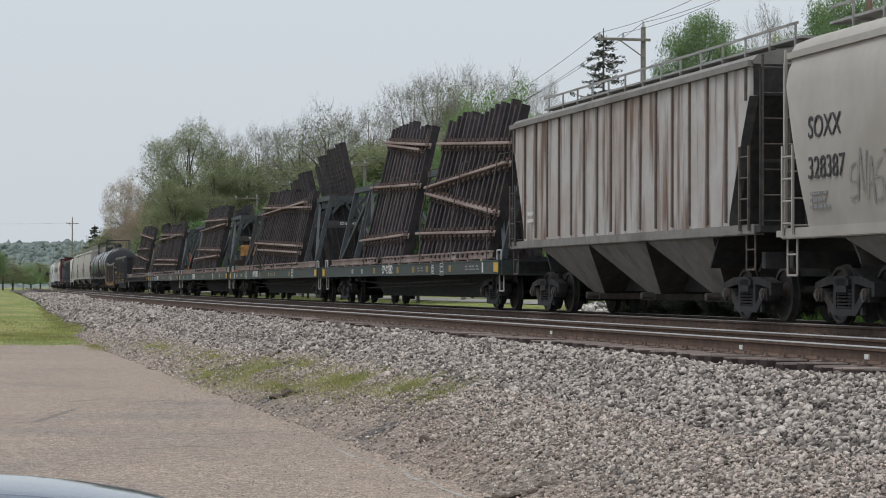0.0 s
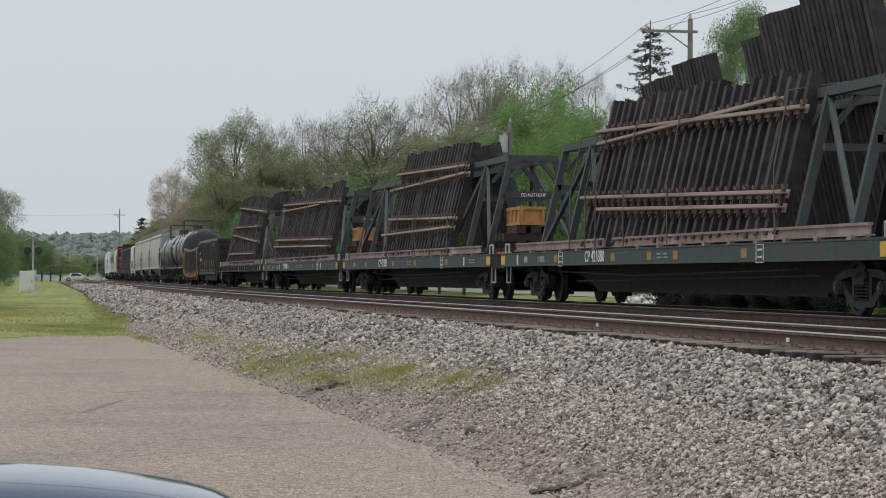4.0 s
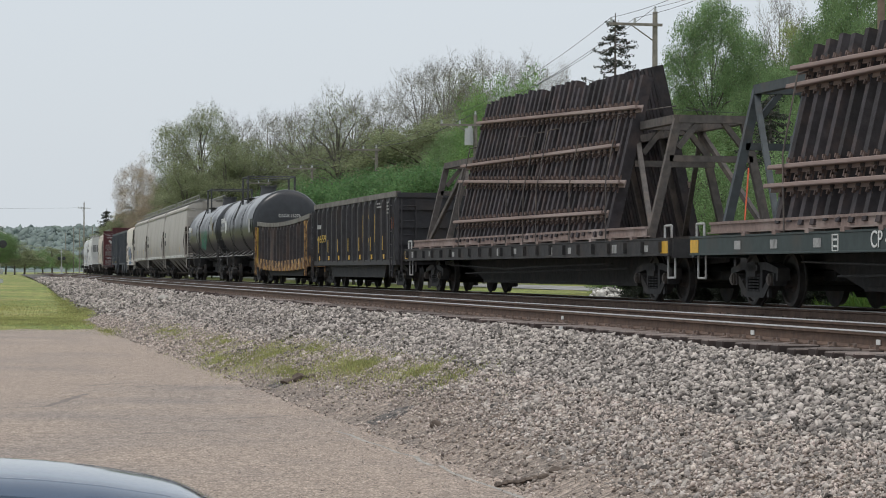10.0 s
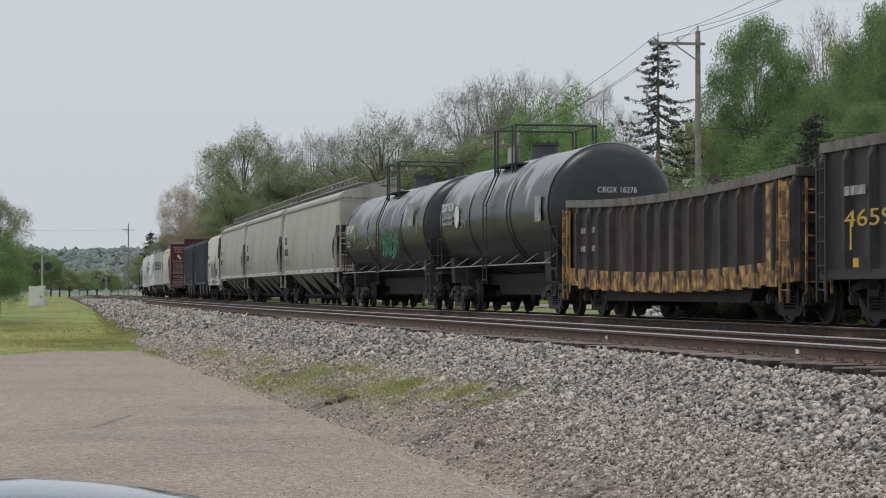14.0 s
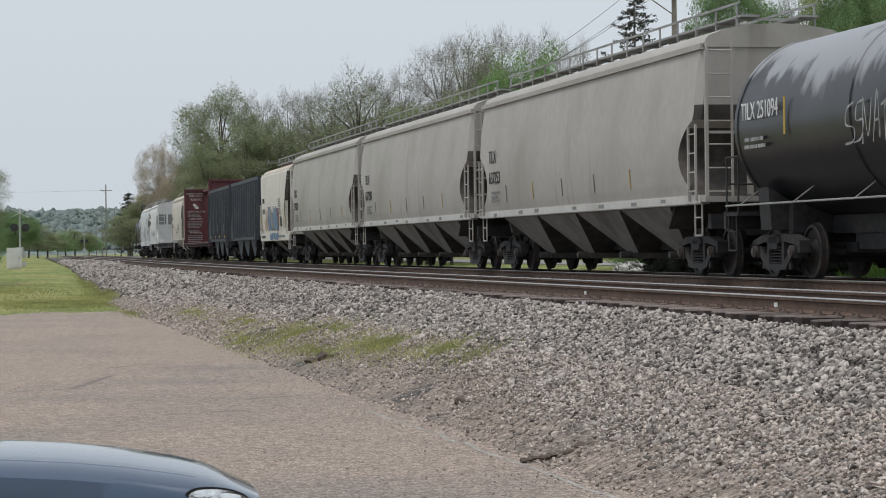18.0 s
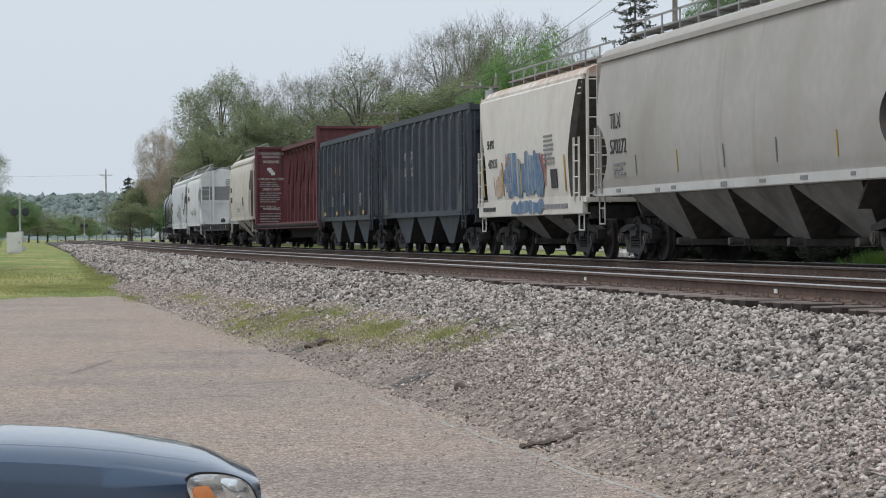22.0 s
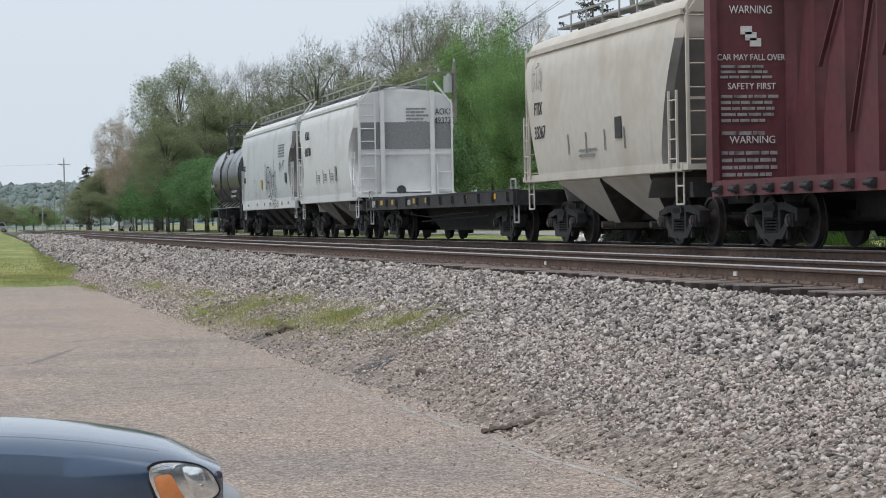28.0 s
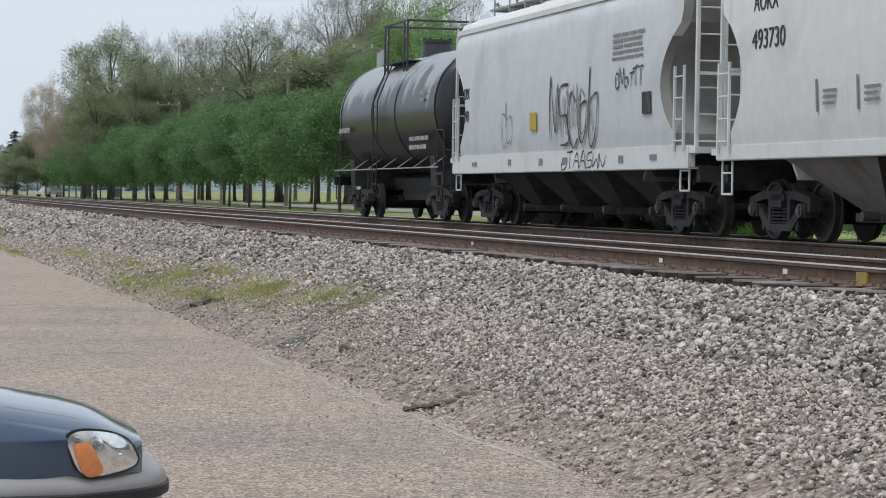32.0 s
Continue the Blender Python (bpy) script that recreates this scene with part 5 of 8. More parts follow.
    if not bay_count:
        for x in (-0.5, 0.42):
            bm = bmesh.new()
            plate(bm, [(-hl + 3.3, 0.95), (hl - 3.3, 0.95), (hl - 4.6, 0.42), (-hl + 4.6, 0.42)], x, x + 0.08)
            part("centre_girder", bm, M["dark_steel"], car)
        bm = bmesh.new()
        box(bm, (0, 0, 0.44), (0.82, 2 * hl - 9.4, 0.05))
        part("girder_flange", bm, M["dark_steel"], car)
        # added dark plates that stand in for the darkness beneath the wagon
        for x in (-1.3, 1.24):
            bm = bmesh.new()
            plate(bm, [(-hl + 3.0, bottom + 0.05), (hl - 3.0, bottom + 0.05), (hl - 3.4, 0.36), (-hl + 3.4, 0.36)], x, x + 0.06)
            part("fish_belly_sill", bm, M["dark_steel"], car)
    brake_wheel(car, -hl + 0.35, bottom + 0.9, M["dark_steel"])
    return car, hl


# ---- flat cars
def flat_car(name, label, y0, y1, mat, top=1.13, deep=0.3, reflectors=0, pockets=0, group="flat cars"):
    car, hl = railcar(name, label, "freight car", y0, y1, 2.6, group, sill=False)
    bm = bmesh.new()
    box(bm, (0, 0, top - 0.04), (2.84, 2 * hl - 0.9, 0.08))
    part("deck", bm, M["deck_wood"], car)
    for s in (-1, 1):
        bm = bmesh.new()
        prism(bm, [(s * px, pz) for px, pz in ((1.35, top + 0.01), (1.35, top + 0.04), (1.5, top + 0.04), (1.5, top + 0.01), (1.49, top), (1.49, top - deep + 0.045), (1.5, top - deep + 0.04), (1.5, top - deep + 0.015), (1.35, top - deep + 0.015), (1.35, top - deep + 0.045), (1.43, top - deep + 0.05), (1.43, top))], -hl + 0.45, hl - 0.45)
        part("side_sill", bm, mat, car)
        bm = bmesh.new()
        box(bm, (0, s * (hl - 0.42), top - 0.15), (2.86, 0.12, 0.34))
        part("end_sill", bm, mat, car)
    for s in (-1, 1):
        bm = bmesh.new()
        plate(bm, [(-hl + 0.6, top - 0.1), (hl - 0.6, top - 0.1), (hl - 0.6, 0.74), (hl - 4.2, 0.6), (hl - 5.6, 0.27), (-hl + 5.6, 0.27), (-hl + 4.2, 0.6), (-hl + 0.6, 0.74)], s * 0.36, s * 0.28)
        part("centre_sill", bm, M["dark_steel"], car)
    for i in range(int(hl * 2 / 3)):
        bm = bmesh.new()
        box(bm, (0, -hl + 2 + i * 3, top - 0.18), (2.8, 0.14, 0.2))
        part("cross_bearer", bm, M["dark_steel"], car)
    bm = bmesh.new()
    box(bm, (0, 0, 0.3), (0.9, 2 * hl - 11.4, 0.06))
    part("sill_flange", bm, M["dark_steel"], car)
    bm = bmesh.new()
    rod(bm, [(-1.2, -hl + 5, 0.72), (-1.2, 1.5, 0.62), (-1.2, hl - 5, 0.72)], 0.03)
    rod(bm, [(-1.0, -hl + 4.6, 0.62), (-1.0, hl - 6, 0.5)], 0.04)
    bar(bm, (0.9, 1, 0.6), (0.9, 2.2, 0.6), 0.34, None, 12)
    part("brake_pipe", bm, M["dark_steel"], car)
    for i in range(pockets):
        bm = bmesh.new()
        y = -hl + 0.9 + (2 * hl - 1.8) * i / (pockets - 1)
        box(bm, (-1.52, y, top - 0.12), (0.08, 0.14, 0.2))
        part("stake_pocket", bm, mat, car)
    for i in range(reflectors):
        bm = bmesh.new()
        y = -hl + 1.4 + (2 * hl - 2.8) * (i + 0.35 + 0.3 * (i % 2)) / reflectors
        box(bm, (-1.494, y, top - 0.1), (0.008, 0.22 if i % 3 else 0.3, 0.13))
        part("reflector", bm, M["yellow_tape"], car, "yellow reflective plate")
    for s in (-1, 1):
        bm = bmesh.new()
        rod(bm, [(-1.4, s * (hl - 0.55), top), (-1.4, s * (hl - 0.55), top + 0.26), (-1.4, s * (hl - 0.95), top + 0.26), (-1.4, s * (hl - 0.95), top)], 0.045)
        part("grab_iron", bm, M["pale_steel"], car)
        bm = bmesh.new()
        rod(bm, [(-1.35, s * (hl - 0.5), top - 0.2), (-1.35, s * (hl - 0.5), 0.45), (-1.35, s * (hl - 0.9), 0.45), (-1.35, s * (hl - 0.9), top - 0.2)], 0.04)
        part("step", bm, M["pale_steel"], car)
    return car, hl


def lean_at(z, d=0.0):
    """Where the leaning face of a rack stands at height z; d is out from it."""
    return -1.3 + (z - 1.3) * 0.235 - d


def rack(car, a, b, top, mat, open_front=0.0, hump=False):
    """A steel A-shaped rack on a flat car from a to b (own y), with the flat top beams."""
    for s in (-1, 1):
        bm = bmesh.new()
        f = lambda z: s * (lean_at(z) + 0.14)
        bar(bm, (f(top), a, top), (f(top), b, top), 0.16, 0.16)
        bar(bm, (f(1.3), a, 1.24), (f(1.3), b, 1.24), 0.14, 0.16)
        part("rack_beam", bm, mat, car)
        n = max(4, round((b - a) / 2.6))
        for i in range(n + 1):
            y = a + (b - a) * i / n
            bm = bmesh.new()
            bar(bm, (f(1.2), y, 1.2), (f(top), y, top), 0.15, 0.12)
            part("rack_post", bm, mat, car)
        for i in range(n):
            if i in (0, n - 1, n - 2, 1):
                p, q = a + (b - a) * i / n, a + (b - a) * (i + 1) / n
                bm = bmesh.new()
                if i % 2:
                    p, q = q, p
                bar(bm, (f(1.3), p, 1.3), (f(top - 0.1), q, top - 0.1), 0.1, 0.09)
                part("rack_brace", bm, mat, car)
    for y in (a, a + 2.2, b - 2.2, b):
        bm = bmesh.new()
        g = lean_at(top) + 0.14
        bar(bm, (g, y, top), (-g, y, top), 0.15, 0.15)
        h = lean_at(2.7) + 0.14
        bar(bm, (h, y, 2.7), (-h, y, 2.7), 0.12, 0.12)
        for s in (-1, 1):
            bar(bm, (s * g, y, top - 0.55), (s * (g + 0.4), y, top - 0.06), 0.1)
        part("rack_frame", bm, mat, car)
    if hump:
        bm = bmesh.new()
        box(bm, (0, a - 0.09, 2.74), (1.5, 0.03, 0.18))
        board = part("warning_board", bm, M["black_paint"], car, "black board with white lettering")
        words("DO NOT HUMP", 0.095, M["white_mark"], board, Matrix.Translation((-0.34, a - 0.108, 2.69)) @ FRONT, 1.0, 0.66)


def make_tie_plate(bm):
    box(bm, (0, 0, 0), (0.03, 0.16, 0.36))
    for s in (-1, 1):
        box(bm, (-0.035, 0.045, s * 0.13), (0.06, 0.05, 0.07))
        box(bm, (-0.035, -0.045, s * 0.1), (0.06, 0.05, 0.06))


def make_rail_piece(bm):
    """One metre of rail, its head towards -x."""
    plate(bm, [(-0.5, -0.075), (0.5, -0.075), (0.5, 0.075), (-0.5, 0.075)], -0.022, 0.0)
    plate(bm, [(-0.5, -0.012), (0.5, -0.012), (0.5, 0.012), (-0.5, 0.012)], -0.125, -0.022)
    prism(bm, [(-0.125, -0.03), (-0.14, -0.038), (-0.16, -0.036), (-0.17, -0.024), (-0.17, 0.024), (-0.16, 0.036), (-0.14, 0.038), (-0.125, 0.03)], -0.5, 0.5)


def track_panel(car_y, car, a, b, z0, tops, rails, seed, out=0.0, gap=0.54, thick=0.16, wide=0.22, far=False):
    """A section of track stood on edge and leaning on the rack: sleepers upright, rails across their face.
    a to b: own y; tops: height of the sleepers' upper ends from a to b, in steps; rails: (height at a, height at b, from, to). far: on the rack's other side."""
    rnd = random.Random(seed)
    label = "dark stack of old sleepers leaning on a steel rack" if far else "rusty section of railway track stood on edge against a steel rack"
    panel = thing("track_panel", label, "track panel", "track panels on the flat cars")
    n = max(2, round((b - a) / gap))
    turn = -1 if far else 1
    for i in range(n):
        f = (i + 0.5) / n
        y = a + (b - a) * f
        k = f * (len(tops) - 1)
        j = min(int(k), len(tops) - 2)
        zt = (tops[j] if k - j < 0.5 else tops[j + 1]) + rnd.uniform(-0.05, 0.05) * (0.3 if far else 1)
        zb = z0 + rnd.uniform(-0.04, 0.04)
        bm = bmesh.new()
        bar(bm, (turn * lean_at(zb, out), y, zb), (turn * lean_at(zt, out), y + rnd.uniform(-0.03, 0.03), zt), wide, thick)
        part("sleeper", bm, M["tie_old"], panel)
    for za, zb, fa, fb in rails:
        pa, pb = a + (b - a) * fa, a + (b - a) * fb
        d = out + thick / 2
        m = Matrix.Translation((turn * lean_at((za + zb) / 2, d), (pa + pb) / 2, (za + zb) / 2)) @ pose(0, 0, 0, 0, 0, 180 if far else 0)
        m = m @ pose(0, 0, 0, turn * math.degrees(math.atan2(zb - za, pb - pa)), 13.2, 0) @ Matrix.Diagonal((1, math.hypot(pb - pa, zb - za), 1, 1))
        shared_part("rail", make_rail_piece, M["rail_rust"], panel, m, "panel_rail")
        for i in range(n if not far else 0):
            f = (i + 0.5) / n
            if fa < f < fb:
                z = za + (zb - za) * (f - fa) / (fb - fa)
                shared_part("tie_plate", make_tie_plate, M["clip_rust"], panel, pose(lean_at(z, d + 0.01), a + (b - a) * f, z, 0, 13.2, 0))
    cars.append((panel, car_y))
    return panel


# ---- the cars in their order, each from and to along the train
def mark(car, text, size, y, z, mat, x=None, width=None):
    return words(text, size, M[mat], car, Matrix.Translation((wall_x(z + size / 2) if x is None else x, y, z)) @ SIDE, 1.0, width)


def patch_of(car, name, x, y, z, w, h, mat, label=""):
    bm = bmesh.new()
    box(bm, (wall_x(z) if x is None else x, y, z), (0.008, w, h), None if x is not None else Matrix.Rotation(math.atan((wall_x(z + h / 2) - wall_x(z - h / 2)) / h), 3, "Y"))
    return part(name, bm, M[mat], car, label)


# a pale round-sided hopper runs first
car, hl = covered_hopper("covered_hopper", "pale grey round-sided covered hopper car with black lettering", -201.6, -184.5, M["grey_paint"], 3, trim=M["grey_paint"], bay_mat=M["bay_grey"], end_mat=M["end_shade"], flare=1.0, flush=3.6, slant=0.95)
mark(car, "SOXX", 0.34, hl - 1.75, 2.75, "black_mark")
mark(car, "328387", 0.34, hl - 1.75, 2.15, "black_mark")
bars_of_text(car, None, hl - 1.8, 1.98, 0.8, 0.3, 3, M["grey_mark"])
scribble(car, None, hl - 3.3, 1.75, 1.5, 0.7, M["grey_mark"], 4, 5, 0.03)

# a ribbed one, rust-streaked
car, hl = covered_hopper("covered_hopper", "grey ribbed covered hopper car streaked with rust", -184.3, -167.7, M["rib_grey"], 3, eave=4.13, sill=1.55, round_side=False, ribs=17, recess=0.95, rib_mat=M["rib_rust_shade"], trim=M["shade_grey"], bay_mat=M["bay_grey"], end_mat=M["dark_steel"], ladder_mat=M["gate_steel"], roof=4.42, flush=3.6, flare=1.0, slant=0.95)
bars_of_text(car, -1.56, hl - 2.2, 2.2, 0.5, 0.3, 2, M["white_mark"])

FLATS = [
    ("flat car loaded with leaning track panels and a steel rack", -167.5, -142.3, -166.3, -144.3, 3.67, "421882", "flat_green"),
    ("dark green flat car with a rack of tall dark track panels", -142.0, -116.2, -139.3, -119.7, 3.63, "421880", "flat_green"),
    ("dark green flat car with a steel rack and a wooden crate", -116.0, -90.7, -113.9, -92.6, 3.7, "421881", "flat_green"),
    ("dark green flat car with rusty track panels and a crate", -90.3, -64.8, -88.4, -66.2, 3.68, "421884", "flat_green"),
    ("old black flat car with stake pockets and leaning track panels", -64.5, -39.6, -62.0, -41.7, 3.45, "", "dark_steel"),
]
# along each green sill: start of the number, yellow plates, grey plates, outlined stencils, white bar, small lettering
SILLS = [
    (1.77, (2.95, -0.51, -2.61, -4.39, -7.13), (6.53, 4.95), ((-5.07, 0.18, 0.22), (-6.15, 0.36, 0.3)), -10.6, (-3.17, -8.78, -9.5)),
    (4.4, (6.93, 2.2, -0.4, -2.1, -6.0), (9.8, 8.2), ((6.5, 0.34, 0.3), (-6.8, 0.36, 0.3)), 10.66, (8.64, -0.9)),
    (4.59, (1.91, -1.82, -6.58), (9.6, 7.16), ((-5.87, 0.36, 0.3),), -8.92, (-0.5, -9.6)),
    (4.34, (2.43, -0.3, -2.05, -5.42), (9.85, 8.18, 6.35), ((5.65, 0.22, 0.24), (-6.81, 0.36, 0.3)), -7.7, (-0.92,)),
]
PANELS = [
    [(-155.7, -149.3, 1.5, (5.0, 5.1, 5.35, 5.3), ((4.45, 4.95, -0.02, 1.05), (4.36, 4.8, 0.1, 0.9), (3.35, 3.55, 0, 1.1), (1.95, 1.9, 0, 1.05)), 0.0, 0.5),
     (-165.8, -157.4, 1.5, (4.9, 5.05, 4.95, 5.1, 5.0), ((3.9, 4.4, 0, 1.02), (3.45, 3.2, 0, 1.05), (2.25, 3.05, 0, 1.02), (1.8, 1.95, 0, 1.02)), 0.0, 0.52),
     (-162.2, -157.0, 1.5, (4.6, 4.6), ((3.0, 3.0, 0, 1),), -0.5, 0.5, 1)],
    [(-136.6, -123.8, 1.5, (4.0, 4.1, 4.25, 4.3, 4.4), ((3.35, 3.75, 0, 1.02), (3.6, 3.45, 0.1, 1), (1.95, 2.3, 0, 1.02), (1.72, 2.0, 0, 0.9)), 0.0, 0.5),
     (-127.6, -122.5, 1.5, (5.16, 5.16, 4.96, 4.9), ((2.6, 2.6, 0, 1),), 0.0, 0.235, 1),
     (-136.4, -129.7, 1.5, (5.76, 5.66, 5.53, 5.2), ((2.4, 2.4, 0, 1),), 0.0, 0.235, 1)],
    [(-109.8, -99.2, 1.5, (4.3, 4.4, 4.45, 4.45, 4.5), ((3.66, 3.87, 0, 1.03), (3.45, 3.36, -0.03, 1.08), (2.2, 2.4, 0, 1), (1.95, 1.9, 0, 1.05)), 0.0, 0.47),
     (-107.2, -101.0, 1.5, (4.5, 4.42), ((2.4, 2.4, 0, 1),), 0.0, 0.235, 1)],
    [(-86.5, -69.0, 1.5, (4.0, 4.25, 4.05, 4.2, 4.1, 4.3, 4.0, 4.2, 4.15), ((3.42, 3.8, 0, 1.02), (3.45, 3.5, 0.3, 1.02), (1.98, 2.2, 0, 1.02), (1.72, 1.9, 0, 1.02)), 0.0, 0.5),
     (-84.4, -78.0, 1.5, (4.1, 4.08, 4.0), ((2.4, 2.4, 0, 1),), 0.0, 0.235, 1)],
    [(-60.0, -46.0, 1.5, (4.45, 4.6, 4.75, 4.85, 4.85), ((3.75, 4.34, -0.02, 1), (3.05, 3.25, 0.05, 1.05), (2.27, 2.85, -0.02, 1.04), (1.7, 1.78, 0.03, 1)), 0.0, 0.43),
     (-57.3, -51.0, 1.5, (4.9, 4.93, 4.85), ((2.4, 2.4, 0, 1),), 0.0, 0.235, 1)],
]
for k, ((label, y0, y1, ra, rb, rt, number, mat), panels) in enumerate(zip(FLATS, PANELS)):
    mid = (y0 + y1) / 2
    car, hl = flat_car("flat_car", label, y0, y1, M[mat], 1.13, 0.3, 0, 22 if k == 4 else 0)
    steel = M["rack_green"] if k < 4 else M["gate_steel"]
    rack(car, ra - mid, rb - mid, rt, steel, hump=k in (1, 2, 3))
    if number:
        at, yellow, grey, boxes, bar_y, text = SILLS[k]
        mark(car, "CP " + number, 0.25, at, 0.91, "white_mark", -1.5, 1.55)
        for y in yellow:
            patch_of(car, "reflector", -1.496, y, 1.0, 0.3, 0.16, "amber_tape", "dull yellow reflective plate")
        for y in grey:
            patch_of(car, "stencil", -1.496, y, 1.0, 0.3, 0.14, "dim_mark")
        for y, w, h in boxes:
            bm = bmesh.new()
            for q in (-1, 1):
                box(bm, (-1.496, y + q * w / 2, 0.99), (0.008, 0.025, h))
                box(bm, (-1.496, y, 0.99 + q * h / 2), (0.008, w, 0.02))
                box(bm, (-1.496, y, 0.99 + q * h * 0.2), (0.008, w * 0.6, 0.03))
            part("stencil", bm, M["white_mark"], car, "white outlined stencil")
        patch_of(car, "stencil", -1.496, bar_y, 1.0, 0.12, 0.24, "white_mark")
        for y in text:
            for q in (0, 0.42):
                bars_of_text(car, -1.496, y - q, 1.07, 0.34, 0.14, 2, M["dim_mark"])
    else:
        label_row(car, -1.49, hl, 1.0, M["dim_mark"], 10, 0.24, 0.16, seed=k)
    for s in (-1, 1):
        patch_of(car, "reflector", -1.496, s * (hl - 0.7), 1.0, 0.42, 0.22, "yellow_tape", "yellow reflective plate")
    # spare rails lie along the deck's edge
    for a, b in (((-hl + 1.6, hl * 0.2), (hl * 0.25, hl - 1.6)) if k in (1, 0) else ((-hl + 2.2, hl - 1.2),)):
        loose = thing("spare_rail", "spare rusty steel rail lying along a flat car's edge", "rail", "spare rails")
        bm = bmesh.new()
        for w, h, z in ((0.15, 0.025, 1.22), (0.025, 0.13, 1.3), (0.075, 0.045, 1.385)):
            box(bm, (-1.36, (a + b) / 2, z), (w, b - a, h))
        part("rail", bm, M["rail_rust"], loose)
        for i in range(int((b - a) / 1.4)):
            bm = bmesh.new()
            box(bm, (-1.36, a + 0.5 + i * 1.4, 1.185), (0.3, 0.16, 0.07))
            part("block", bm, M["rail_rust"], loose)
        cars.append((loose, mid))
    for i, (a, b, z0, tops, rails, out, gap, *far) in enumerate(panels):
        track_panel(mid, car, a - mid, b - mid, z0 - 0.22, tops, rails, 11 * k + i, out, gap, far=bool(far))
    # tie-down chains round the stacks
    for a, b, *_ in panels[:2]:
        for y in (a - mid + 0.4, (a + b) / 2 - mid, b - mid - 0.4):
            bm = bmesh.new()
            rod(bm, [(-1.45, y - 0.3, 1.15), (lean_at(2.4, 0.32), y, 2.4), (lean_at(3.7, 0.3), y + 0.2, 3.7), (0.2, y + 0.3, 3.9)], 0.03, 5)
            part("chain", bm, M["gate_steel"], car)
    if k in (2, 3):
        cy, cx, cz = -hl + 1.05, -0.48, 1.9
        base = thing("timber_stack", "stack of dark timber blocks under a crate", "timber", "timber stacks")
        for i in range(4):
            for j in range(3):
                bm = bmesh.new()
                if i % 2:
                    box(bm, (cx - 0.2 + j * 0.4, cy, 1.13 + 0.095 + i * 0.19), (0.24, 1.1, 0.186))
                else:
                    box(bm, (cx, cy - 0.4 + j * 0.4, 1.13 + 0.095 + i * 0.19), (1.3, 0.24, 0.186))
                part("block", bm, M["brown_wood"], base)
        cars.append((base, mid))
        crate = thing("wooden_crate", "orange-brown plywood crate with a batten frame", "crate", "crates on the flat cars")
        ax, ay, wx, wy = cx + 0.12, cy + 0.35, 0.6, 1.5
        bm = bmesh.new()
        box(bm, (ax, ay, cz + 0.25), (wx, wy, 0.46))
        part("panel", bm, M["crate_wood"], crate)
        for sx, sy in ((0, -1), (0, 1), (-1, 0), (1, 0)):
            for z in (cz + 0.06, cz + 0.45):
                bm = bmesh.new()
                box(bm, (ax + sx * (wx / 2 + 0.015), ay + sy * (wy / 2 + 0.015), z), (0.035 if sx else wx + 0.06, 0.035 if sy else wy + 0.06, 0.08))
                part("batten", bm, M["crate_wood"], crate)
            for d in ((-0.46, 0.46) if not sx else (-0.46, -0.15, 0.15, 0.46)):
                bm = bmesh.new()
                box(bm, (ax + (sx * (wx / 2 + 0.018) or d * wx), ay + (sy * (wy / 2 + 0.018) or d * wy), cz + 0.255), (0.03 if sx else 0.07, 0.03 if sy else 0.07, 0.31))
                part("batten", bm, M["crate_wood"], crate)
        cars.append((crate, mid))
        bm = bmesh.new()
        bar(bm, (-1.3, -hl + 0.5, 1.2), (-1.0, -hl + 0.2, 1.2), 0.05)
        bar(bm, (lean_at(1.3) + 0.1, hl - 2.4, 1.25), (lean_at(2.4) + 0.1, hl - 1.9, 2.3), 0.06, 0.02)
        part("strap", bm, M["strap_orange"], car, "orange tie-down strap")

# gondolas
car, hl = gondola("gondola", "black steel gondola with yellow lettering and worn rim", -39.4, -23.0, M["gondola_black"], 2.78, 0.74, 16, M["weathered_rim"])
for i, y in enumerate((-4.12, -3.1, -2.08)):                       # the owner's sign as plain yellow shapes
    bm = bmesh.new()
    box(bm, (-1.432, y, 2.22), (0.012, 0.5, 0.13))
    box(bm, (-1.432, y, 1.5), (0.012, 0.5, 0.13))
    box(bm, (-1.432, y + (0.17 if i != 1 else 0), 1.86), (0.012, 0.16, 0.62))
    part("sign_mark", bm, M["yellow_mark"], car, "plain yellow painted shape")
    bm = bmesh.new()
    box(bm, (-1.432, y, 1.36), (0.012, 0.4, 0.07))
    part("sign_mark", bm, M["yellow_mark"], car, "plain yellow painted shape")
mark(car, "4659", 0.26, hl - 1.75, 1.52, "yellow_mark", -1.56, 1.9)
bars_of_text(car, -1.56, hl - 1.75, 2.2, 1.2, 0.28, 1, M["dim_mark"])
for i in range(7):
    patch_of(car, "reflector", -1.55, -hl + 2.2 + i * 2.0, 0.98, 0.22, 0.14, "yellow_tape", "yellow reflective plate")
    patch_of(car, "reflector", -1.552, -hl + 2.4 + i * 2.0, 1.38, 0.07, 0.42, "yellow_mark", "yellow reflective strip")
patch_of(car, "sticker", -1.43, -hl + 2.95, 1.45, 0.36, 0.44, "white_mark")
patch_of(car, "sticker", -1.435, -hl + 2.95, 1.48, 0.22, 0.2, "black_mark")
patch_of(car, "sticker", -1.43, -hl + 1.5, 1.95, 0.34, 0.34, "orange_tape")
bars_of_text(car, -1.56, -hl + 3.3, 2.6, 0.8, 0.2, 2, M["dim_mark"])
bars_of_text(car, -1.56, -hl + 1.7, 2.6, 0.4, 0.4, 4, M["dim_mark"])

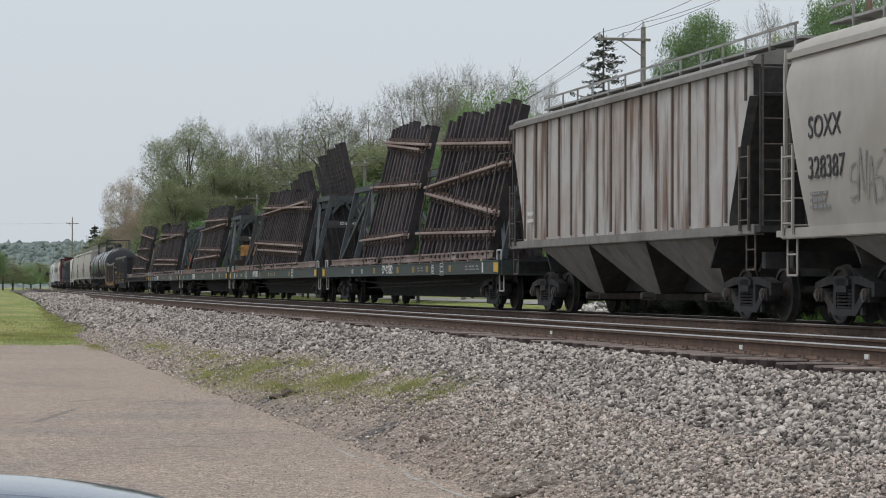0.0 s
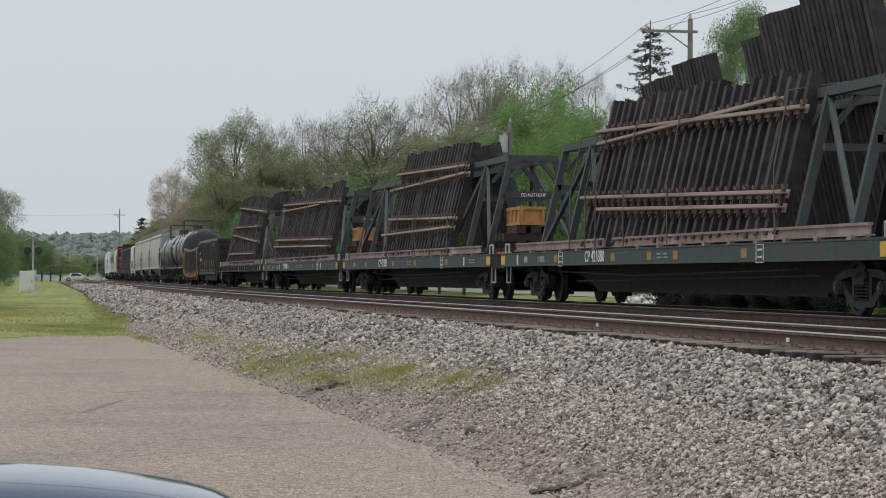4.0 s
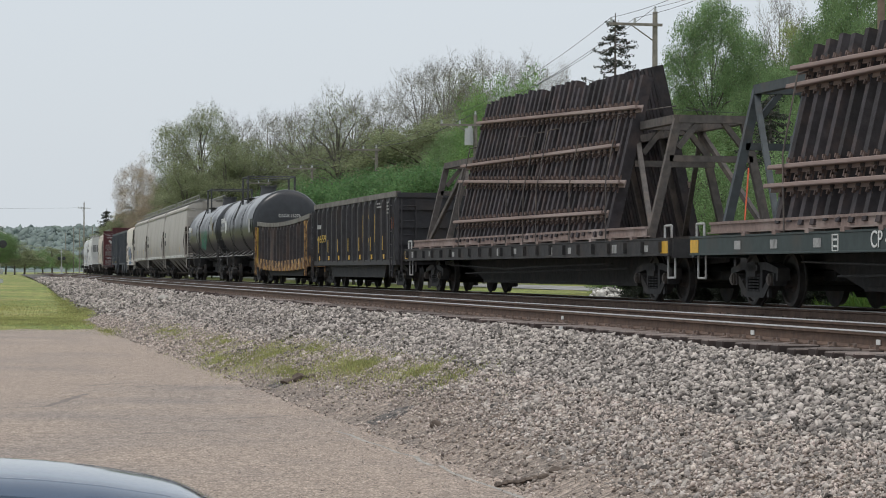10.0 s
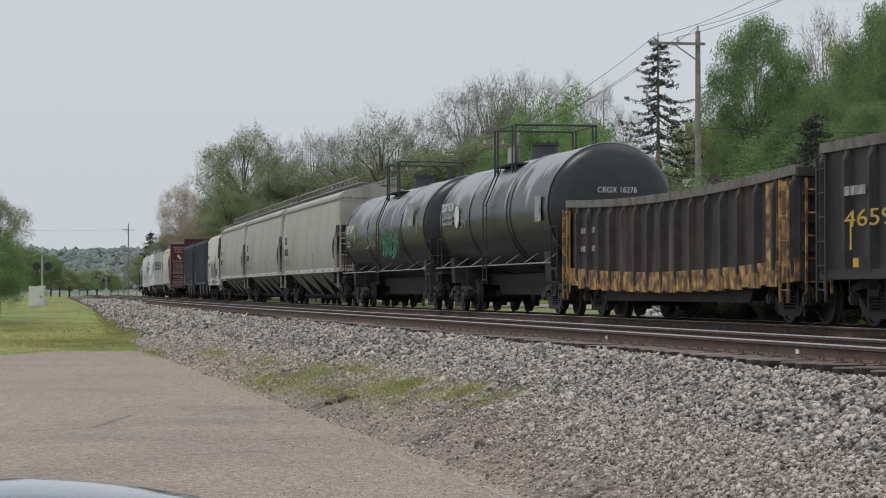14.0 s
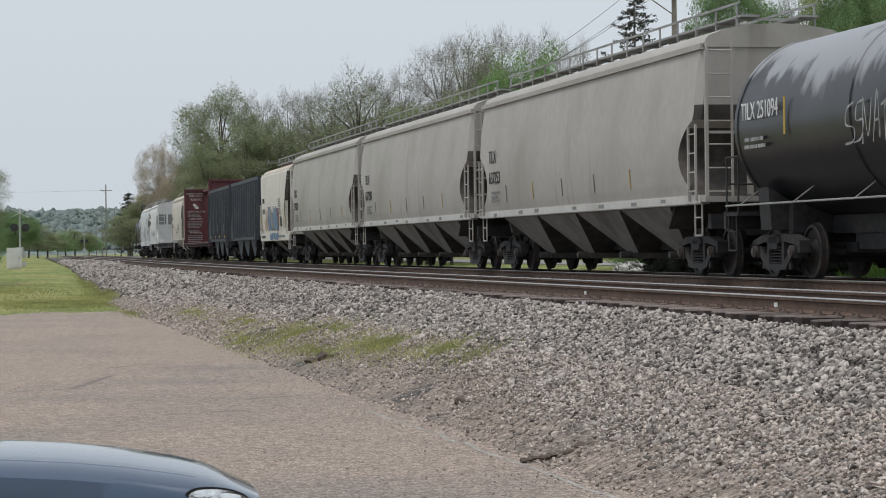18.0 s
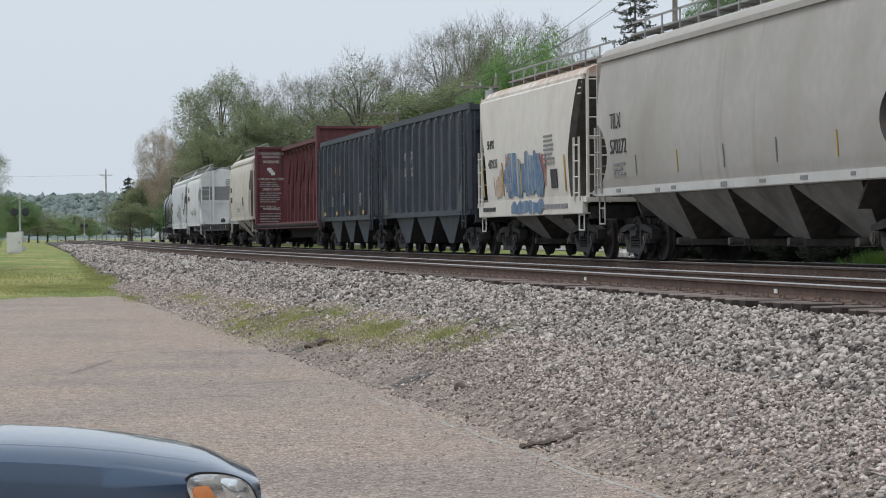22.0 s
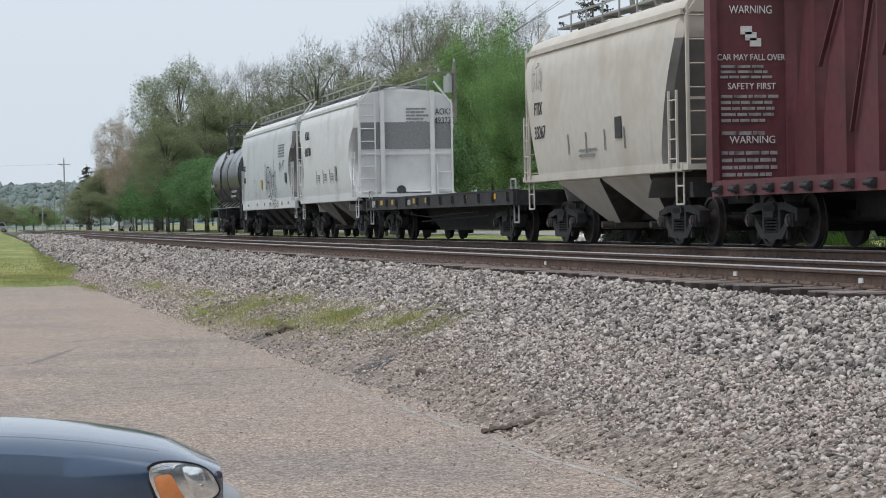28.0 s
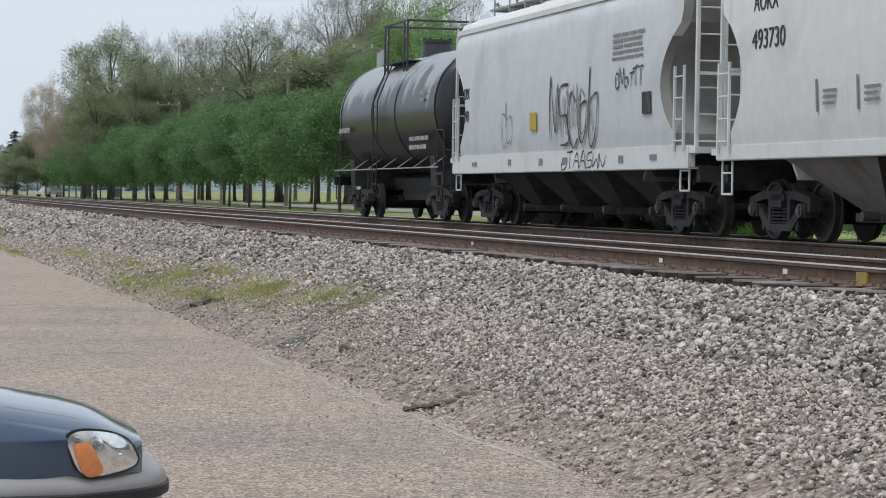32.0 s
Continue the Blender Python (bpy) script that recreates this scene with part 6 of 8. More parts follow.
car, hl = gondola("gondola", "sagging rusty gondola with peeling orange lower edge", -23.0, -7.0, M["gondola_rust"], 2.52, 0.72, 17, M["weathered_rim"], sag=0.16, patch=M["scabby"], ladder_mat=M["scabby"])
for i in range(2):
    bm = bmesh.new()
    box(bm, (-1.47, -hl + 1.0 + i * 0.75, 1.6), (0.02, 0.55, 1.5))
    part("rusty_panel", bm, M["scabby"], car, "peeling rust and yellow paint")
bm = bmesh.new()
box(bm, (-1.5, hl - 0.75, 1.6), (0.05, 0.3, 1.5))
part("corner_post", bm, M["yellow_mark"], car, "yellow painted corner")
bars_of_text(car, -1.43, hl - 1.5, 2.0, 1.5, 0.24, 1, M["dim_mark"])
bars_of_text(car, -1.43, hl - 1.5, 1.6, 1.6, 0.24, 1, M["dim_mark"], seed=2)
for i in range(14):
    bm = bmesh.new()
    y = -hl + 1.6 + i * 0.95
    box(bm, (-1.5, y, 0.82 - 0.16 * (1 - (y / hl) ** 2)), (0.06, 0.5, 0.26))
    part("rust_patch", bm, M["scabby"], car)

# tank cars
car, hl = tank_car("tank_car", "black tank car with pale drips and sky sheen painted on its upper side", -6.9, 8.2, M["tank_black"], -6.45, 7.5, bands=(-1.9, -1.5, 3.0))
mark(car, "CRGX 16276", 0.24, hl - 1.6, 2.8, "white_mark", -1.525, 1.6)
bars_of_text(car, -1.53, hl - 1.6, 2.68, 1.5, 0.3, 2, M["dim_mark"])
words("CRGX 16276", 0.14, M["white_mark"], car, Matrix.Translation((-0.42, -6.45 - 0.65 + 0.18, 2.84)) @ FRONT, 1.0, 0.95)
bm = bmesh.new()
disc(bm, (-1.53, hl - 3.7, 2.6), (1, 0, 0), 0.3, 0.012, 20)
part("sign_mark", bm, M["white_mark"], car)
patch_of(car, "sticker", -1.53, -hl + 1.9, 2.5, 0.6, 0.6, "dim_mark")
scribble(car, -1.53, hl - 4.2, 2.3, 0.9, 0.5, M["dim_mark"], 8, 3, 0.025)
car, hl = tank_car("tank_car", "black tank car with green graffiti, worn patches and painted sky sheen", 8.4, 26.4, M["tank_black"], 9.0, 25.8, bands=(13.5, 20.2), sag=0.0)
mark(car, "TILX 251094", 0.3, hl - 1.55, 2.62, "white_mark", -1.53, 1.75)
bars_of_text(car, -1.53, hl - 1.7, 2.35, 1.1, 0.24, 2, M["dim_mark"])
scribble(car, -1.54, hl - 6.2, 2.0, 2.0, 0.7, M["dim_mark"], 21, 6, 0.03)
scribble(car, -1.54, hl - 9.6, 1.75, 3.2, 1.0, M["spray_green"], 22, 7, 0.055)
scribble(car, -1.545, hl - 9.9, 1.65, 2.7, 0.75, M["spray_green"], 23, 5, 0.06)
patch_of(car, "sticker", -1.53, -hl + 3.2, 2.9, 0.9, 0.7, "dim_mark")
for y in (hl - 3.6, hl - 8.6, -hl + 2.2):
    patch_of(car, "reflector", -1.53, y, 2.6, 0.07, 0.6, "yellow_mark", "yellow reflective strip")

# three long grey hoppers
for k, (a, b, number) in enumerate(((26.6, 45.3, "637253"), (45.3, 63.2, "637250"), (63.2, 80.4, "570272"))):
    car, hl = covered_hopper("covered_hopper", "long grey round-sided covered hopper car with dusty sides", a, b, M["grey_paint"], 4, trim=M["grey_paint"], sill_mat=M["sill_white"], bay_mat=M["bay_grey"], end_mat=M["end_shade"], flush=3.05)
    mark(car, "TILX", 0.32, hl - 1.85, 2.62, "black_mark", None, 0.75)
    mark(car, number, 0.3, hl - 1.85, 2.12, "black_mark", None, 1.15)
    bars_of_text(car, None, hl - 2.0, 1.95, 0.9, 0.28, 3, M["grey_mark"])
    for i in range(5):
        patch_of(car, "reflector", None, hl - 3.6 - i * 2.6, 1.85, 0.04, 0.4, "yellow_mark" if i % 3 == 1 else "grey_mark", "faded reflective strip")
    label_row(car, -1.52, hl, 1.37, M["grey_mark"], 7, 0.3, 0.08, seed=k)

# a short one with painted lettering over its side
car, hl = covered_hopper("covered_hopper", "short white covered hopper car with blue graffiti and rust", 80.4, 91.3, M["shp_white"], 2, eave=3.88, sill=1.33, deep_sill=0.36, roof=4.25, trim=M["shp_white"], bay_mat=M["shade_grey"], end_mat=M["end_shade"], recess=0.75, flare=1.0, flush=3.8)
mark(car, "SHPX", 0.22, hl - 1.75, 2.62, "black_mark", None, 0.75)
mark(car, "432135", 0.22, hl - 1.85, 2.15, "black_mark", None, 0.95)
SHORT_SIDE = lambda z: -1.5 - 0.075 * math.sin(math.pi * min(0.06 + (z - 1.33) / 2.47 * 0.8, 1))
smears(car, 1.75, -1.55, 1.36, 2.45, M["spray_blue"], SHORT_SIDE, 5, 30, 0.5, "blue spray paint in ragged swipes")
smears(car, 1.3, -1.2, 1.4, 2.3, M["spray_deep"], SHORT_SIDE, 6, 16, 0.3)
smears(car, 1.85, 1.35, 1.5, 2.5, M["spray_red"], SHORT_SIDE, 7, 5, 0.2)
smears(car, -1.3, -2.0, 1.45, 2.4, M["spray_red"], SHORT_SIDE, 8, 6, 0.22)
smears(car, 1.3, -1.5, 0.99, 1.32, M["spray_blue"], lambda z: -1.521, 9, 18, 0.45)
smears(car, 3.1, 2.3, 1.4, 2.1, M["rust_wash"], SHORT_SIDE, 10, 7, 0.18)
bars_of_text(car, None, -1.9, 2.75, 1.0, 0.7, 7, M["grey_mark"])
patch_of(car, "sticker", None, -2.75, 1.75, 0.55, 0.42, "black_mark")
for z in (3.5, 3.62, 3.74):
    bm = bmesh.new()
    box(bm, (-1.497 + max(z - 3.6, 0) * 0.3, 0, z), (0.03, 2 * hl - 1.4, 0.03))
    part("crease", bm, M["shp_white"], car)
for y in (hl - 1.25, 2.1, 0.3, -hl + 1.75):
    patch_of(car, "reflector", None, y, 1.85, 0.08, 0.8, "yellow_mark", "yellow reflective strip")
bars_of_text(car, -1.525, -1.6, 1.24, 2.4, 0.2, 1, M["grey_mark"])
bars_of_text(car, -1.525, hl - 1.0, 1.24, 1.6, 0.2, 1, M["black_mark"])

# two black open hoppers
for a, b in ((91.4, 105.3), (105.3, 118.4)):
    car, hl = gondola("open_hopper", "black ribbed open hopper car with sloping outlet bays", a, b, M["coal_black"], 3.86, 1.05, 13, M["coal_black"], bay_count=3, end_gap=0.6, rib_mat=M["coal_rib"])
    pitch = (2 * (hl - 0.6) - 0.2) / 12
    for k, (p, q) in enumerate((("HP", "30"), ("JX", "14" if a > 100 else "20"))):
        mark(car, p, 0.27, pitch * (3 - k) - 0.14, 2.72, "yellow_mark" if a > 100 else "dim_mark", -1.428, 0.34)
        mark(car, q, 0.27, pitch * (3 - k) - 0.14, 2.25, "yellow_mark" if a > 100 else "dim_mark", -1.428, 0.34)
    for i, y in enumerate((2.8, 0.2, -3.2)):
        if a > 100:
            scribble(car, -1.56, y, 1.5, 0.4, 0.5, M["dim_mark"], 40 + i, 3, 0.022)
    for i in range(4 if a > 100 else 0):
        patch_of(car, "reflector", -1.56, -hl + 2.6 + i * 2.8, 1.3, 0.3, 0.12, "yellow_mark", "yellow reflective plate")
    # black plates stand in for the shade of the cut-out corners
    for s in (-1, 1):
        for k in (-1, 1):
            bm = bmesh.new()
            plate(bm, [(s * (hl - 0.65), 3.0), (s * (hl - 1.9), 1.15), (s * (hl - 0.65), 1.15)], k * 1.55, k * 1.426)
            part("corner_recess", bm, M["black_paint"], car)

# the red beam car
car, hl = railcar("centre_beam_car", "empty dark red flat car with a tall central beam", "freight car", 118.5, 139.9, 2.4)
e = hl - 0.55
bm = bmesh.new()
box(bm, (0, 0, 1.03), (2.8, 2 * e, 0.12))
for s in (-1, 1):
    box(bm, (s * 1.38, 0, 0.97), (0.08, 2 * e, 0.26))
part("deck", bm, M["red_paint"], car)
for i in range(26):
    bm = bmesh.new()
    y = -e + 0.4 + (2 * e - 0.8) * i / 25
    box(bm, (-1.42, y, 0.95), (0.12, 0.22, 0.14))
    bar(bm, (-1.5, y - 0.14, 0.95), (-1.5, y + 0.14, 0.95), 0.08, None, 8)
    part("winch", bm, M["dark_steel"], car)
for s in (-1, 1):
    bm = bmesh.new()
    box(bm, (0, s * e, 2.84), (2.84, 0.1, 3.5))
    for x in (-1.4, 1.4):
        box(bm, (x, s * e, 2.84), (0.12, 0.3, 3.52))
    box(bm, (0, s * e, 4.58), (2.9, 0.3, 0.1))
    bulk = part("bulkhead", bm, M["red_paint"], car)
    ladder(car, -1.1, s * (e + 0.2), 0.8, 4.3, M["red_paint"], "x", 0.42)
yb = e - 0.062
for text, size, z, w in (("LOADING & UNLOADING", 0.11, 4.28, 1.22), ("INSTRUCTIONS", 0.11, 4.12, 0.85), ("WARNING", 0.14, 3.88, 0.75), ("CAR MAY FALL OVER", 0.11, 3.1, 1.2), ("SAFETY FIRST", 0.11, 2.62, 0.85), ("WARNING", 0.13, 1.72, 0.8)):
    words(text, size, M["white_mark"], car, Matrix.Translation((-0.72 - w / 2, yb, z)) @ FRONT, 1.0, w)
for i, (z, h, n) in enumerate(((3.04, 0.26, 3), (2.55, 0.5, 5), (1.95, 0.12, 1), (1.62, 0.6, 5))):
    bars_of_text(car, 0, 0, 0, 1.1, h, n, M["dim_mark"], Matrix.Translation((-1.28, yb, z)) @ FRONT, i)
bm = bmesh.new()
for k in range(3):
    box(bm, (-0.72 + 0.08 * (k - 1), yb, 3.6 - 0.1 * k), (0.2, 0.008, 0.14))
part("sign_mark", bm, M["white_mark"], car)
bm = bmesh.new()
box(bm, (0, 0, 4.5), (0.5, 2 * e - 0.1, 0.16))
box(bm, (0, 0, 4.36), (0.16, 2 * e - 0.1, 0.14))
part("top_chord", bm, M["red_paint"], car)
n = 16
d = (2 * e - 0.3) / n
for i in range(n + 1):
    y = -e + 0.15 + d * i
    bm = bmesh.new()
    box(bm, (-0.05, y, 2.72), (0.2, 0.045, 3.3))
    part("post", bm, M["red_paint"], car)
    if i < n:
        # plates that taper upwards leave open slots beside the posts
        bm = bmesh.new()
        plate(bm, [(y + 0.03, 1.07), (y + d - 0.05, 1.07), (y + d * 0.92, 2.1), (y + d * 0.45, 4.34), (y + 0.03, 4.34)], -0.03, 0.03)
        part("web_plate", bm, M["red_paint"], car)
    if 1 < i < n - 1:
        bm = bmesh.new()
        if i < 7:
            bar(bm, (-0.1, y + d * 0.97, 1.6 + 0.5 * (i % 2)), (-0.1, y + d * 0.55, 3.1 + 1.1 * (i % 2)), 0.035, 0.09)
        else:
            bar(bm, (-0.1, y + d * 0.12, 4.2), (-0.1, y + d * 0.9, 2.9 - 1.1 * (i % 2)), 0.035, 0.07)
        part("brace", bm, M["red_paint"], car)

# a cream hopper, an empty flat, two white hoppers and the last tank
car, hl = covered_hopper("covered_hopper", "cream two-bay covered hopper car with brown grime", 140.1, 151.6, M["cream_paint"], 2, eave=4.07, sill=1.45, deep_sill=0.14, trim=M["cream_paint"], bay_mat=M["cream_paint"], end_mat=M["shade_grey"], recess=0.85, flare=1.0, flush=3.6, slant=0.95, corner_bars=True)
mark(car, "FTIX", 0.28, hl - 1.6, 2.7, "black_mark", None, 0.62)
mark(car, "33267", 0.28, hl - 1.6, 2.2, "black_mark", None, 0.85)
for i in range(4):
    patch_of(car, "sticker", None, 1.6 - i * 1.25, 2.0, 0.05, 0.4, "grey_mark")
bars_of_text(car, None, 0.9, 1.9, 1.4, 0.2, 2, M["grey_mark"])
patch_of(car, "sticker", None, -1.8, 2.2, 0.4, 0.4, "black_mark")
scribble(car, None, hl - 1.4, 3.2, 0.8, 0.6, M["grey_mark"], 71, 3, 0.025)
car, hl = flat_car("flat_car", "empty black flat car with yellow reflectors along its sill", 151.8, 170.0, M["dark_steel"], 1.15, 0.32, 7, 13)
label_row(car, -1.495, hl, 1.02, M["dim_mark"], 4, 0.3, 0.18, hl * 0.1, hl - 3.0, 9)
mark(car, "LMIC", 0.2, hl - 1.5, 0.93, "white_mark", -1.5, 0.72)
car, hl = covered_hopper("covered_hopper", "white two-bay covered hopper car with grey end panel", 170.3, 182.1, M["white_paint"], 2, eave=4.15, sill=1.38, deep_sill=0.2, roof=4.5, trim=M["white_paint"], bay_mat=M["bay_grey"], end_mat=M["white_paint"], recess=0.85, hand_wheel=False, flare=0.35, flush=3.75, corner_bars=True, low_ladder=True)
mark(car, "AOKX", 0.3, hl - 2.0, 3.3, "black_mark", None, 0.9)
mark(car, "493730", 0.3, hl - 2.0, 2.75, "black_mark", None, 1.2)
for i, y in enumerate((1.6, 0.3, -1.0)):
    patch_of(car, "sticker", None, y, 2.0, 0.05, 0.45, "grey_mark")
    bars_of_text(car, None, y - 0.2, 2.1, 0.5, 0.25, 3, M["grey_mark"], seed=i)
patch_of(car, "sticker", None, -2.1, 2.05, 0.3, 0.45, "grey_mark")
# its end, seen from the front: a flat wall with a grey band
bm = bmesh.new()
ring = [(-1.44, 1.4), (1.44, 1.4), (1.44, 4.12), (1.2, 4.3), (0.75, 4.43), (-0.75, 4.43), (-1.2, 4.3), (-1.44, 4.12)]
prism(bm, ring, -hl + 0.53, -hl + 0.6)
wall = part("end_wall", bm, M["white_paint"], car)
bm = bmesh.new()
box(bm, (0, -hl + 0.515, 3.1), (2.84, 0.02, 0.8))
part("grey_band", bm, M["grey_mark"], wall, "grey painted band")
for x in (-0.72, 0.82):
    bm = bmesh.new()
    box(bm, (x, -hl + 0.45, 2.9), (0.12, 0.12, 3.1))
    part("end_post", bm, M["white_paint"], wall)
words("AOKX", 0.2, M["black_mark"], wall, Matrix.Translation((0.93, -hl + 0.5, 3.72)) @ FRONT, 1.0, 0.55)
words("493730", 0.2, M["black_mark"], wall, Matrix.Translation((0.9, -hl + 0.5, 3.45)) @ FRONT, 1.0, 0.62)
bars_of_text(car, 0, 0, 0, 0.75, 0.5, 5, M["grey_mark"], Matrix.Translation((0.02, -hl + 0.512, 3.95)) @ FRONT, 3)
bm = bmesh.new()
disc(bm, (-0.15, -hl + 0.5, 1.46), (0, 1, 0), 0.14, 0.04, 20)
part("port", bm, M["black_paint"], wall)
car, hl = covered_hopper("covered_hopper", "white covered hopper car with a deep sill and black graffiti", 182.3, 197.7, M["pale_blue"], 4, eave=4.1, sill=1.43, deep_sill=0.36, roof=4.5, trim=M["white_paint"], bay_mat=M["dark_steel"], end_mat=M["shade_grey"], recess=0.95, flare=0.4, flush=3.75, corner_bars=True)
mark(car, "LDPX", 0.24, hl - 1.5, 2.62, "black_mark", None, 0.55)
mark(car, "1098", 0.24, hl - 1.5, 2.15, "black_mark", None, 0.5)
scribble(car, None, -0.1, 1.52, 2.7, 1.35, M["black_mark"], 31, 5, 0.045)
scribble(car, None, -0.3, 1.75, 2.3, 0.8, M["grey_mark"], 37, 6, 0.03)
scribble(car, None, hl - 4.4, 1.6, 0.8, 0.8, M["grey_mark"], 33, 2, 0.03)
scribble(car, None, -3.8, 2.45, 1.4, 0.32, M["black_mark"], 34, 6, 0.03)
scribble(car, -1.52, -0.6, 1.1, 2.6, 0.3, M["black_mark"], 36, 7, 0.022)
patch_of(car, "sticker", None, 1.0, 2.02, 0.42, 0.34, "yellow_mark")
patch_of(car, "sticker", None, -5.4, 2.15, 0.42, 0.36, "black_mark")
bars_of_text(car, None, -3.6, 3.4, 2.0, 0.5, 5, M["grey_mark"])
label_row(car, -1.525, hl, 1.25, M["grey_mark"], 6, 0.3, 0.12, seed=12)
for z in (3.72, 3.86, 4.0):
    bm = bmesh.new()
    box(bm, (-1.47 + (z - 3.7) * 0.2, 0, z), (0.04, 2 * hl - 1.4, 0.03))
    part("crease", bm, M["white_paint"], car)
car, hl = tank_car("tank_car", "black tank car with pale drips and painted sky sheen at the end of the train", 197.9, 210.4, M["tank_black"], 198.5, 209.8, zc=2.6, r=1.47, bands=(203.0, 205.5), platform_at=204.6)
bars_of_text(car, -1.5, hl - 1.2, 2.4, 1.6, 0.26, 1, M["dim_mark"])
bars_of_text(car, -1.5, -hl + 2.4, 3.2, 0.5, 0.5, 3, M["dim_mark"])
bars_of_text(car, -1.5, -hl + 3.4, 2.0, 2.0, 0.4, 2, M["dim_mark"])

# ---------------------------------------------------------------- beyond the tracks: trees
def leaves_at(rng, centres, count, spread, size, flat=0.75):
    """Small three-cornered leaves strewn round the centres, as points of their corners."""
    c = np.repeat(np.array([tuple(p) for p in centres]), count, axis=0)
    n = len(c)
    d = rng.normal(size=(n, 3))
    d /= np.linalg.norm(d, axis=1)[:, None]
    c = c + d * (spread * rng.random(n) ** 0.45)[:, None] * np.array([1, 1, flat])
    u = rng.normal(size=(n, 3)) * np.array([1, 1, 0.7])
    u /= np.linalg.norm(u, axis=1)[:, None]
    w = np.cross(u, rng.normal(size=(n, 3)))
    w /= np.linalg.norm(w, axis=1)[:, None] + 1e-6
    r = (size * rng.uniform(0.6, 1.4, n))[:, None]
    return np.stack([c + u * r, c - u * r * 0.6 + w * r * 0.7, c - u * r * 0.6 - w * r * 0.7], 1).reshape(-1, 3)


def leaf_mesh(name, corners, mat, root):
    n = len(corners) // 3
    me = bpy.data.meshes.new(name)
    me.vertices.add(n * 3)
    me.vertices.foreach_set("co", corners.reshape(-1))
    me.loops.add(n * 3)
    me.loops.foreach_set("vertex_index", np.arange(n * 3, dtype=np.int32))
    me.polygons.add(n)
    me.polygons.foreach_set("loop_start", np.arange(n, dtype=np.int32) * 3)
    me.update(calc_edges=True)
    me.materials.append(mat)
    ob = new(name, me)
    ob.parent = root
    return ob


def tree(name, label, height, wide, trunk, mat, bark, seed, lobes=22, clumps=11, leaves=260, size=0.07, twigs=0, lobe=0.34, puff=0.2, gauge=1.0):
    """A trunk with limbs to the lobes of the crown; each lobe carries branches, which end in clumps of small leaves or in bare twigs."""
    rng, nrg = random.Random(seed), np.random.default_rng(seed)
    root = thing(name, label, "tree", "trees")
    wood = Soup()
    zc, hz, hr = (trunk + height) / 2, (height - trunk) / 2, wide / 2
    girth = 0.03 * height * gauge
    fork = trunk + 0.28 * (height - trunk)
    bend_at = Vector((rng.uniform(-1, 1), rng.uniform(-1, 1), 0)) * 0.02 * height
    top = Vector((rng.uniform(-1, 1) * 0.06 * wide, rng.uniform(-1, 1) * 0.06 * wide, height * 0.8))
    spine = [Vector((0, 0, -0.3)), Vector((0, 0, trunk * 0.5)) + bend_at * 0.5, Vector((0, 0, fork)) + bend_at, top.lerp(Vector((0, 0, fork)), 0.5) - bend_at * 0.6, top]
    for i, (p, q) in enumerate(zip(spine, spine[1:])):
        wood.tube(p, q, girth * (1 - 0.2 * i), girth * (1 - 0.2 * (i + 1)), 8)
    tips = []
    for k in range(lobes):
        f = (k + 0.5) / lobes
        z = 1 - 1.75 * f
        t = k * 2.39996 + rng.uniform(-0.35, 0.35)
        flat = math.sqrt(max(1 - z * z, 0.0))
        d = Vector((flat * math.cos(t), flat * math.sin(t), z)) * rng.uniform(0.58, 0.78)
        rad = lobe * hr * rng.uniform(0.75, 1.25)
        c = Vector((d.x * hr, d.y * hr, zc + d.z * hz))
        start = spine[2].lerp(spine[4], min(max((c.z - fork) / (height - fork) * 0.75 + rng.uniform(-0.15, 0.1), 0), 0.95))
        if c.z < fork:
            start = spine[1].lerp(spine[2], rng.uniform(0.4, 1))
        away = c - start
        mid = start + away * 0.5 + Vector((rng.gauss(0, 0.05), rng.gauss(0, 0.05), 0.1)) * away.length
        g = girth * rng.uniform(0.22, 0.34)
        wood.tube(start, mid, g, g * 0.7, 5)
        wood.tube(mid, c, g * 0.7, g * 0.4, 5)
        forks = [mid, c, mid.lerp(c, 0.5)]
        for j in range(clumps):
            v = Vector((rng.gauss(0, 1), rng.gauss(0, 1), rng.gauss(0.25, 0.9)))
            v = v.normalized() * rad * rng.uniform(0.55, 1.0)
            p = c + Vector((v.x, v.y, v.z * 0.85))
            j0 = min(forks, key=lambda q: (q - p).length)
            w = j0.lerp(p, 0.5) + Vector((rng.gauss(0, 1), rng.gauss(0, 1), rng.gauss(0.4, 1))) * 0.07 * rad
            h = g * rng.uniform(0.16, 0.26)
            wood.tube(j0, w, h, h * 0.75, 3)
            wood.tube(w, p, h * 0.75, h * 0.4, 3)
            if rng.random() < 0.5:
                forks.append(p)
            tips.append(p)
            out = (p - start).normalized()
            for _ in range(twigs):
                e = (out * 1.1 + Vector((rng.uniform(-1, 1), rng.uniform(-1, 1), rng.uniform(-0.5, 0.75)))).normalized() * puff * hr * rng.uniform(0.6, 1.5)
                m = p + e * 0.5 + Vector((rng.gauss(0, 0.1), rng.gauss(0, 0.1), 0)) * puff * hr
                wood.tube(p, m, h * 0.45, h * 0.34, 3)
                wood.tube(m, p + e, h * 0.34, h * 0.16, 3)
                for s in (0.4, 0.75):
                    b = m.lerp(p + e, s)
                    wood.tube(b, b + Vector((rng.uniform(-1, 1), rng.uniform(-1, 1), rng.uniform(-0.2, 1))) * puff * hr * 0.4, h * 0.24, h * 0.12, 3)
    corners = leaves_at(nrg, tips, leaves, puff * hr, size) if leaves else None
    # fit the crown to its height and width
    pts = corners if corners is not None else np.array([tuple(v) for v in wood.v])
    kz = height / np.quantile(pts[:, 2], 0.9985)
    kx = hr / np.quantile(np.hypot(pts[:, 0], pts[:, 1]), 0.985)
